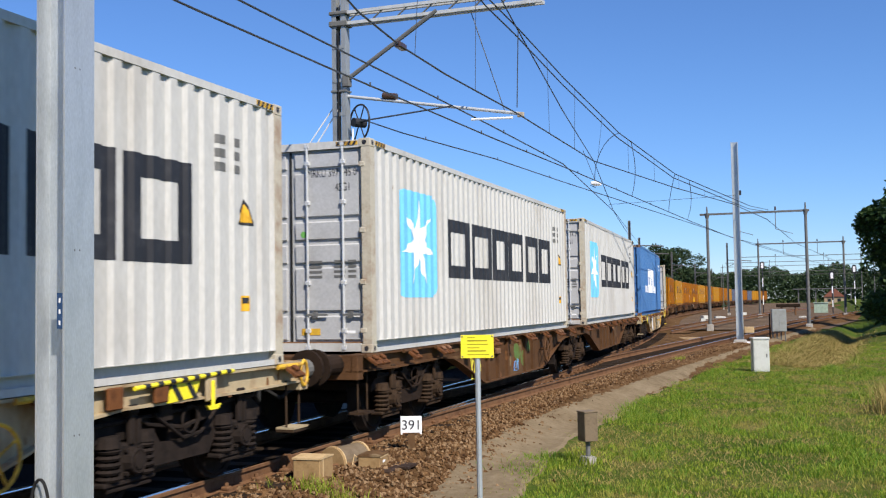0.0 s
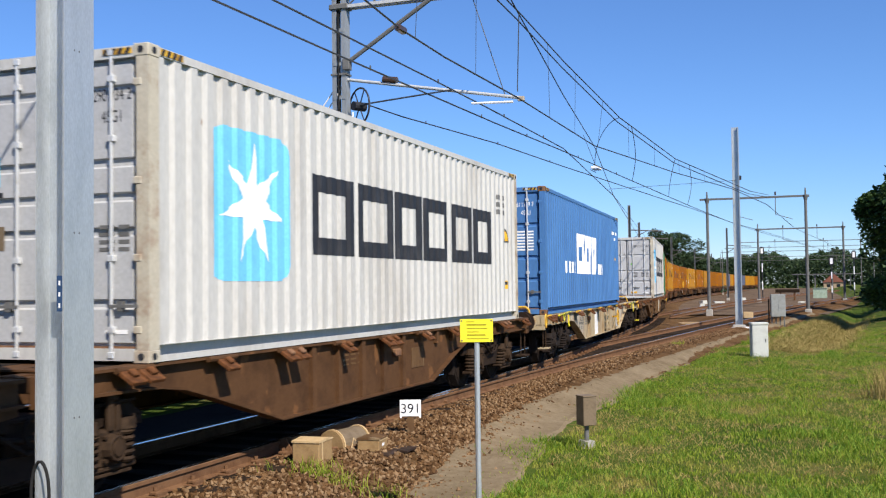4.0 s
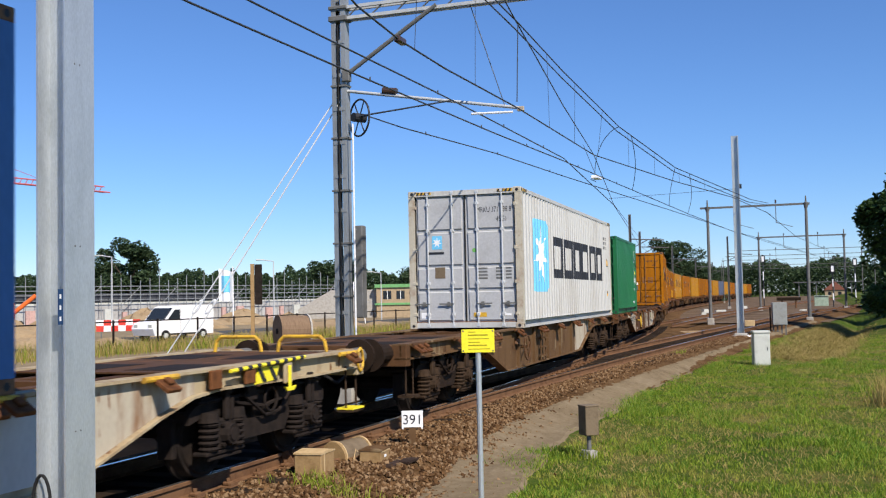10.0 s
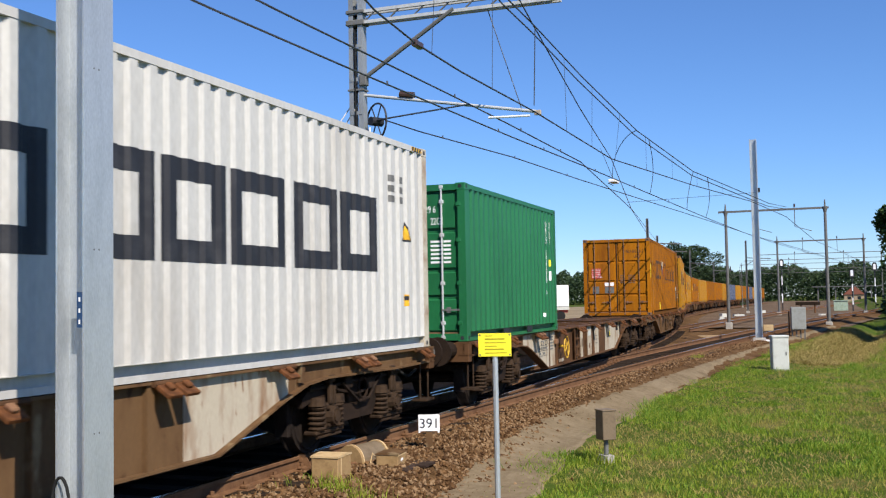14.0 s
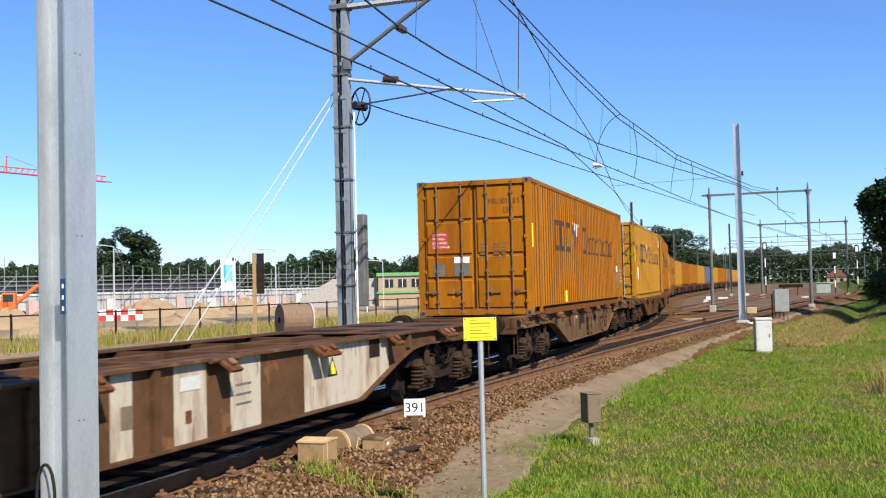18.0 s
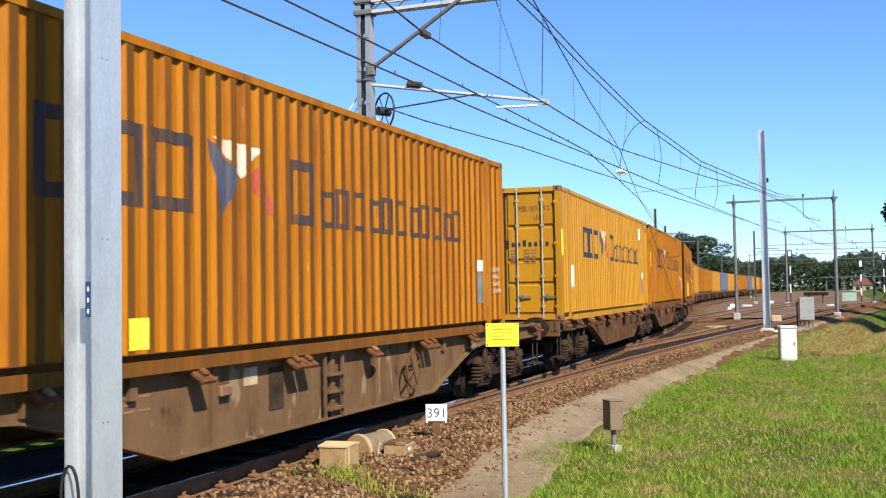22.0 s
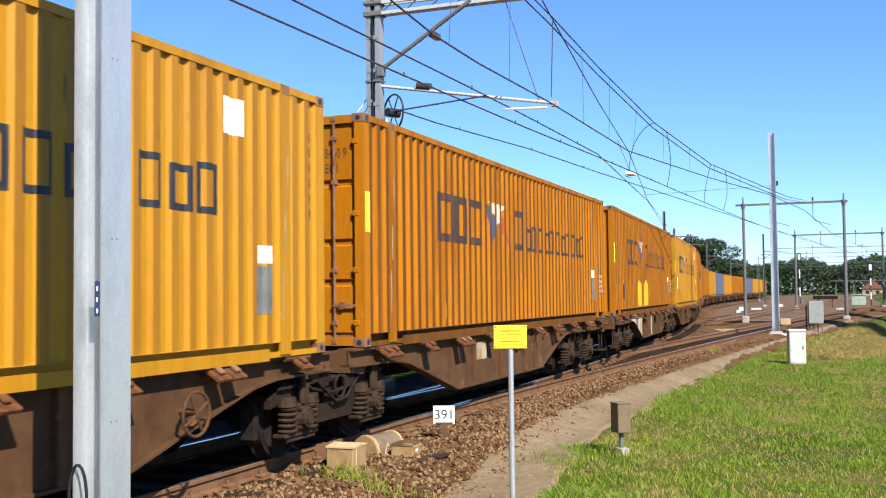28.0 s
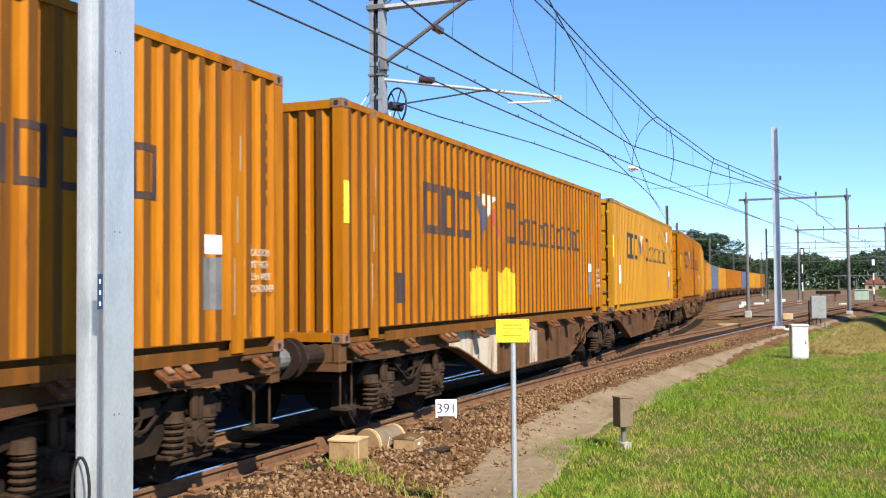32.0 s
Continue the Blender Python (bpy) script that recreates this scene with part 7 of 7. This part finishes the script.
for i in range(0, n - 2, 4):
    a, b = p0 + along * i / n, p0 + along * (i + 2) / n
    part("brace", bar((a.x, a.y, 1.5), (b.x, b.y, 3.9), 0.04, 5), M_MASTGREY, sc)
sh = thing("building_shell", Matrix(), "low unfinished building with a dark roof edge", "building")
back = Vector((-along.y, along.x)).normalized() * 6
for k, (z0, z1, mt) in enumerate(((-0.45, 1.7, M_SHELLWALL), (1.7, 2.0, M_CABGREY), (2.05, 3.1, M_SLATE))):
    q = [p0 + back * 0.2 + along * (0.12 if k == 2 else 0), p1 + back * 0.2 - along * (0.35 if k == 2 else 0)]
    r = [q[1] + back, q[0] + back]
    part(("wall", "edge", "roof")[k], prism(bmesh.new(), [(v.x, v.y) for v in q + r], 2, z0, z1), mt, sh)
for i in range(26):
    a = p0 + along * (i + 0.3) / 26
    b = p0 + along * (i + 0.55 + 0.2 * (i % 2)) / 26
    f = -back.normalized() * 3.0
    hd = thing("site_panel", Matrix(), "pale site hoarding panel" if i % 3 else "pinkish stack of wrapped bricks", "hoarding", "site panels")
    part("sheet", prism(bmesh.new(), [((a + f).x, (a + f).y), ((b + f).x, (b + f).y), ((b + f * 1.1).x, (b + f * 1.1).y), ((a + f * 1.1).x, (a + f * 1.1).y)], 2, -0.45, 0.9 + 0.5 * ((i * 5) % 4) / 4), (M_PUREWHITE, M_CABGREY, M_PINKISH)[i % 3] if i % 3 != 0 else M_PINKISH, hd)
for i, (az, r, w, h) in enumerate(((-43, 78, 5, 1.4), (-40.5, 90, 7, 1.7), (-36, 100, 8, 1.8), (-33.5, 92, 6, 1.3), (-31, 105, 7, 1.5), (-28.5, 98, 6, 1.2), (-41.5, 60, 5, 0.7), (-38, 58, 5, 0.5), (-34.5, 74, 7, 0.6), (-26, 84, 8, 0.7), (-23.5, 78, 6, 0.6))):
    x, y = polar(az, r)
    vs, fs = [], []
    for a in range(17):
        for b in range(7):
            t, k = 2 * math.pi * a / 16, b / 6
            nz = 1 + 0.25 * noise.noise((math.cos(t) * 2 + i, math.sin(t) * 2, k * 3))
            vs.append((x + w * k * nz * math.cos(t) * 0.5, y + w * k * nz * math.sin(t) * 0.5, -0.5 + h * nz * (1 - k ** 1.3)))
    fs = [(a * 7 + b, a * 7 + b + 1, (a + 1) * 7 + b + 1, (a + 1) * 7 + b) for a in range(16) for b in range(6)]
    me = bpy.data.meshes.new("sand_heap")
    me.from_pydata(vs, [], fs)
    me.materials.append(M_SAND)
    tagged(new("sand_heap", me), "heap of pale yellow sand on the building site", "sand heap", "sand heaps")

# orange excavator
x, y = polar(-43.1, 112)
ex = thing("excavator", pose(x, y, -0.45, 0, 0, 30), "orange tracked excavator on the building site", "excavator")
for s in (-1.0, 1.0):
    part("track", box(-1.7, 1.7, s - 0.25, s + 0.25, 0.0, 0.75, 0.2), M_RUBBER, ex)
part("body", box(-1.9, 0.9, -1.1, 1.1, 0.85, 1.9, 0.12), M_EXCAV, ex)
cab2 = part("cab", box(-0.2, 1.1, -1.1, -0.1, 1.0, 2.6, 0.1), M_EXCAV, ex)
part("window", box(-0.05, 0.95, -1.115, -1.102, 1.7, 2.45), M_GLASS, cab2)
part("boom", bar((0.8, 0.4, 1.5), (3.0, 0.4, 3.3), 0.22, 8), M_EXCAV, ex)
part("stick", bar((3.0, 0.4, 3.3), (4.6, 0.4, 1.7), 0.17, 8), M_EXCAV, ex)
part("bucket", box(4.2, 5.0, 0.0, 0.8, 0.9, 1.7, 0.15), M_BOGIE, ex)

# red tower crane far off
a, b = Vector((*polar(-46, 210), 26.0)), Vector((*polar(-38.15, 210), 23.6))
cr = thing("tower_crane", Matrix(), "red tower crane with a long lattice jib", "crane")
for o in ((0, 0, 0), (0, 0, 1.1), (0.9, 0.6, 0)):
    part("jib_chord", bar(a + Vector(o), b + Vector(o), 0.13, 6), M_CRANE, cr)
for i in range(28):
    p, q = a.lerp(b, i / 28), a.lerp(b, (i + 0.5) / 28)
    part("jib_lacing", bar(p, q + Vector((0, 0, 1.1)), 0.07, 4), M_CRANE, cr)
part("tower", bar((a.x, a.y, -0.5), (a.x, a.y, 33), 0.8, 4), M_CRANE, cr)
m = a.lerp(b, 0.38)
part("king_post", bar(m, m + Vector((0, 0, 3.2)), 0.15, 5), M_CRANE, cr)
part("tie", bar(m + Vector((0, 0, 3.2)), a.lerp(b, 0.75), 0.05, 4), M_CRANE, cr)

# flat-roofed office, white trailer, tank wagons
x, y = polar(-21.6, 128)
ob = thing("office_building", pose(x, y, -0.45, 0, 0, 22), "two-storey tan building with green roof edges", "building")
part("wall", box(-4.5, 4.5, -4, 4, 0, 3.6), M_TANWALL, ob)
part("roof_edge", box(-4.7, 4.7, -4.2, 4.2, 3.6, 4.0), M_GREENTRIM, ob)
part("roof_edge", box(-4.7, 4.7, -4.15, 4.15, 1.5, 1.75), M_GREENTRIM, ob)
for i in range(5):
    wd = part("window", box(-3.7 + 1.6 * i, -2.7 + 1.6 * i, -4.03, -3.99, 2.2, 3.2), M_GLASS, ob)
    part("frame", box(-3.22 + 1.6 * i, -3.16 + 1.6 * i, -4.05, -4.032, 2.2, 3.2), M_PUREWHITE, wd)
part("annex_roof", prism(bmesh.new(), [(-14, 0.0), (-4.6, 0.0), (-4.6, 3.4), (-10, 3.4), (-14, 1.2)], 1, -3, 4), M_CONCRETE, ob)
x, y = polar(-16.8, 112)
tr = thing("semi_trailer", pose(x, y, -0.45, 0, 0, 22), "white semi-trailer with a red chassis", "trailer")
part("body", box(-5.5, 5.5, -1.25, 1.25, 1.5, 3.8, 0.06), M_PUREWHITE, tr)
part("skirt", box(-5.5, 5.5, -1.26, 1.24, 1.15, 1.48), M_CABGREY, tr)
part("chassis", box(-5.4, 5.4, -1.0, 1.0, 0.85, 1.14), M_RED, tr)
part("front_panel", box(-5.62, -5.5, -1.2, 1.2, 1.4, 3.7), M_RED, tr)
for xx in (-4.6, 2.2, 3.4, 4.6):
    part("wheel", bar((xx, -1.2, 0.5), (xx, -0.9, 0.5), 0.5, 14), M_RUBBER, tr)
x, y = polar(-20.0, 140)
wh = thing("white_van_body", pose(x, y, -0.45, 0, 0, 20), "white box lorry with a blue canopy", "lorry")
part("body", box(-5, 2, -1.2, 1.2, 1.0, 4.2, 0.05), M_PUREWHITE, wh)
part("canopy", prism(bmesh.new(), [(-2, 4.2), (1, 4.2), (0, 4.9), (-1.2, 4.8)], 1, -1.2, 1.2), M_BLUE, wh)
for xx in (-3.5, 1):
    part("wheel", bar((xx, -1.2, 0.5), (xx, -0.9, 0.5), 0.5, 12), M_RUBBER, wh)

# a white van that drives past beyond the train
van = thing("delivery_van", Matrix(), "white delivery van driving along the site road", "van")
prof = [(-2.4, 0.35), (2.3, 0.35), (2.45, 0.75), (2.3, 1.1), (1.45, 1.25), (0.75, 1.95), (0.4, 2.08), (-2.3, 2.1), (-2.42, 1.6)]
part("body", prism(bmesh.new(), prof, 1, -0.9, 0.9), M_PUREWHITE, van)
for s in (-1, 1):
    part("side_window", prism(bmesh.new(), [(0.35, 1.28), (1.3, 1.28), (0.78, 1.85), (0.35, 1.85)], 1, min(s * 0.9, s * 0.908), max(s * 0.9, s * 0.908)), M_GLASS, van)
    part("door_line", box(0.28, 0.30, min(s * 0.9, s * 0.906), max(s * 0.9, s * 0.906), 0.45, 1.95), M_DULLSTEEL, van)
    part("sill", box(-1.2, 1.3, min(s * 0.9, s * 0.91), max(s * 0.9, s * 0.91), 0.36, 0.46), M_RUBBER, van)
part("windscreen", prism(bmesh.new(), [(1.42, 1.30), (1.50, 1.30), (0.86, 1.95), (0.78, 1.95)], 1, -0.75, 0.75), M_GLASS, van)
for s in (-0.6, 0.6):
    part("headlight", box(2.3, 2.42, s - 0.15, s + 0.15, 0.8, 1.0), M_CABGREY, van)
for xx in (-1.5, 1.5):
    for s in (-0.85, 0.85):
        wv = part("wheel", bar((0, -0.1, 0), (0, 0.1, 0), 0.33, 18), M_RUBBER, van, "", pose(xx, s, 0.33))
        part("hub_cap", bar((0, -0.105, 0), (0, 0.105, 0), 0.17, 12), M_CABGREY, wv)


def van_drive():
    """The van stands at first, then drives off along the site road."""
    d = Vector((-math.cos(radians(78)), -math.sin(radians(78))))
    rear = Vector((-36.10, 55.25))
    rows = []
    for t in range(0, 33):
        q = rear + d * (11.25 * (max(t, 6.0 + 0.1 * (t - 6)) - 10) + 2.35)
        rows.append((t, pose(q.x, q.y, -0.44, 0, 0, math.degrees(math.atan2(d.y, d.x)))))
    walk(van, rows)


# ---- trees ----
def tree(x, y, tall, wide, n, mat=None, seed=1, label="broad green leafy tree", leaf=0.16, low=0.25):
    r = random.Random(seed)
    t = thing("tree", pose(x, y, level(x, y) - 0.05 if x > -4 and y < 200 else -0.5), label, "tree", "trees")
    bm = bar((0, 0, -0.2), (0.05, 0, tall * 0.5), tall * 0.03, 9, tall * 0.018)
    part("trunk", bm, M_BARK, t)
    tips = []
    for i in range(9):
        a, z = 2.4 * i, tall * (low + 0.06 * i)
        tip = (wide * 0.55 * math.cos(a) * (1 - 0.05 * i), wide * 0.55 * math.sin(a) * (1 - 0.05 * i), z + tall * 0.2)
        part("limb", bar((0, 0, z * 0.85), tip, tall * 0.011, 6, tall * 0.004), M_BARK, t)
        tips.append(tip)
    clumps = [(tips[i % 9][0] * r.uniform(0.3, 1.5), tips[i % 9][1] * r.uniform(0.3, 1.5), tall * r.uniform(low, 0.93), wide * r.uniform(0.16, 0.34)) for i in range(34)]
    vs, fs = [], []
    for i in range(n):
        c = clumps[i % 34]
        k = 1.0 - 0.5 * max(0, c[2] / tall - 0.6)
        u, v, w = r.gauss(0, 1), r.gauss(0, 1), r.gauss(0, 1)
        q = math.sqrt(u * u + v * v + w * w) or 1
        rr = c[3] * r.uniform(0.55, 1.05)
        p = Vector((c[0] * k + u / q * rr, c[1] * k + v / q * rr, c[2] + w / q * rr * 0.75))
        e = Euler((r.uniform(-0.9, 0.9), r.uniform(-0.9, 0.9), r.uniform(0, 6.28))).to_matrix()
        s = leaf * r.uniform(0.6, 1.4)
        o = len(vs)
        vs += [tuple(p + e @ Vector(a)) for a in ((-s, 0, 0), (0, -s * 0.55, 0.1 * s), (s, 0, 0), (0, s * 0.55, 0.1 * s))]
        fs.append((o, o + 1, o + 2, o + 3))
    me = bpy.data.meshes.new("crown")
    me.from_pydata(vs, [], fs)
    me.materials.append(mat or M_LEAF)
    o = new("crown", me)
    o.parent = t
    return t


tree(5.6, 62, 9.3, 4.5, 20000, seed=3, label="large dark leafy tree beside the verge", leaf=0.17, low=0.12)
tree(7.5, 78, 8.5, 4.6, 8000, seed=4, leaf=0.2, low=0.12)
tree(9.5, 95, 7.5, 5.0, 6000, seed=5, leaf=0.24, low=0.1)
tree(8.5, 118, 6.6, 5.0, 5000, seed=6, leaf=0.26, low=0.1)
tree(14.5, 140, 8.0, 7.0, 6000, seed=16, leaf=0.3, low=0.1)
for i, (az, r, tall, wide) in enumerate(((-7.3, 215, 13.4, 6.6), (-8.6, 220, 9.0, 6), (-6.1, 225, 8.6, 6), (-5.6, 340, 10.5, 7), (-9.6, 230, 8, 6), (-37.0, 150, 11.8, 6.5), (-38.8, 160, 9.6, 6), (-26.2, 170, 8.8, 7), (-25.0, 180, 7.8, 6), (-20.9, 175, 7.0, 6.5), (-19.7, 185, 6.2, 5), (-17.6, 190, 6.8, 5), (-16.2, 195, 6.0, 5))):
    x, y = polar(az, r)
    tree(x, y, tall, wide, 15000 if r == 215 or r == 150 else 8500, M_LEAFDARK, 20 + i, "distant round-topped green tree", 0.24, 0.08)


def far_leaf(p):
    s = rng.uniform(0.35, 0.8)
    e = Euler((rng.uniform(-0.9, 0.9), rng.uniform(-0.9, 0.9), rng.uniform(0, 6.28))).to_matrix()
    return [tuple(Vector(p) + e @ Vector(a)) for a in ((-s, 0, 0), (0, -s * 0.7, 0.2), (s, 0, 0), (0, s * 0.7, 0.2))], [(0, 1, 2, 3)]


def far_wood():
    az = rng.uniform(-62, 22)
    r = rng.uniform(425, 480)
    x, y = polar(az, r)
    top = 5.2 + 1.9 * noise.noise((az * 0.55, 0, 0)) + 1.6 * noise.noise((az * 2.3, 4, 0))
    if az < -13:
        top += 2.9
    if -8 < az:
        top += 2.6
    return (x, y, -0.5 + top * 1.75 * rng.random() ** 0.7)


scatter("far_wood", 190000, far_wood, far_leaf, M_LEAFDARK, "distant line of dark green woods", "woods")
scatter("dry_weeds", 6500, lambda: (lambda k: (-31.0 + 0.128 * k + rng.gauss(0, 0.8), 30 + k, -0.45))(rng.uniform(0, 46)), lambda p: blade(p, 0.75, 0.014, 0.6), M_STRAW, "tall dry straw-coloured weeds along the fence", "weeds")
scatter("site_weeds", 1500, lambda: (lambda k: (-30.2 + 0.128 * k + rng.gauss(0, 0.7), 30 + k, -0.45))(rng.uniform(0, 46)), lambda p: blade(p, 0.7, 0.015, 0.6), M_BLADE, "tall weeds along the fence", "weeds")
scatter("low_hedge", 9000, lambda: (rng.gauss(7.5, 0.8) + 0.0, rng.uniform(85, 130), 0.4 + abs(rng.gauss(0, 0.5))), lambda p: far_leaf(p), M_LEAF, "low green bushes by the tracks", "bushes")


motions()
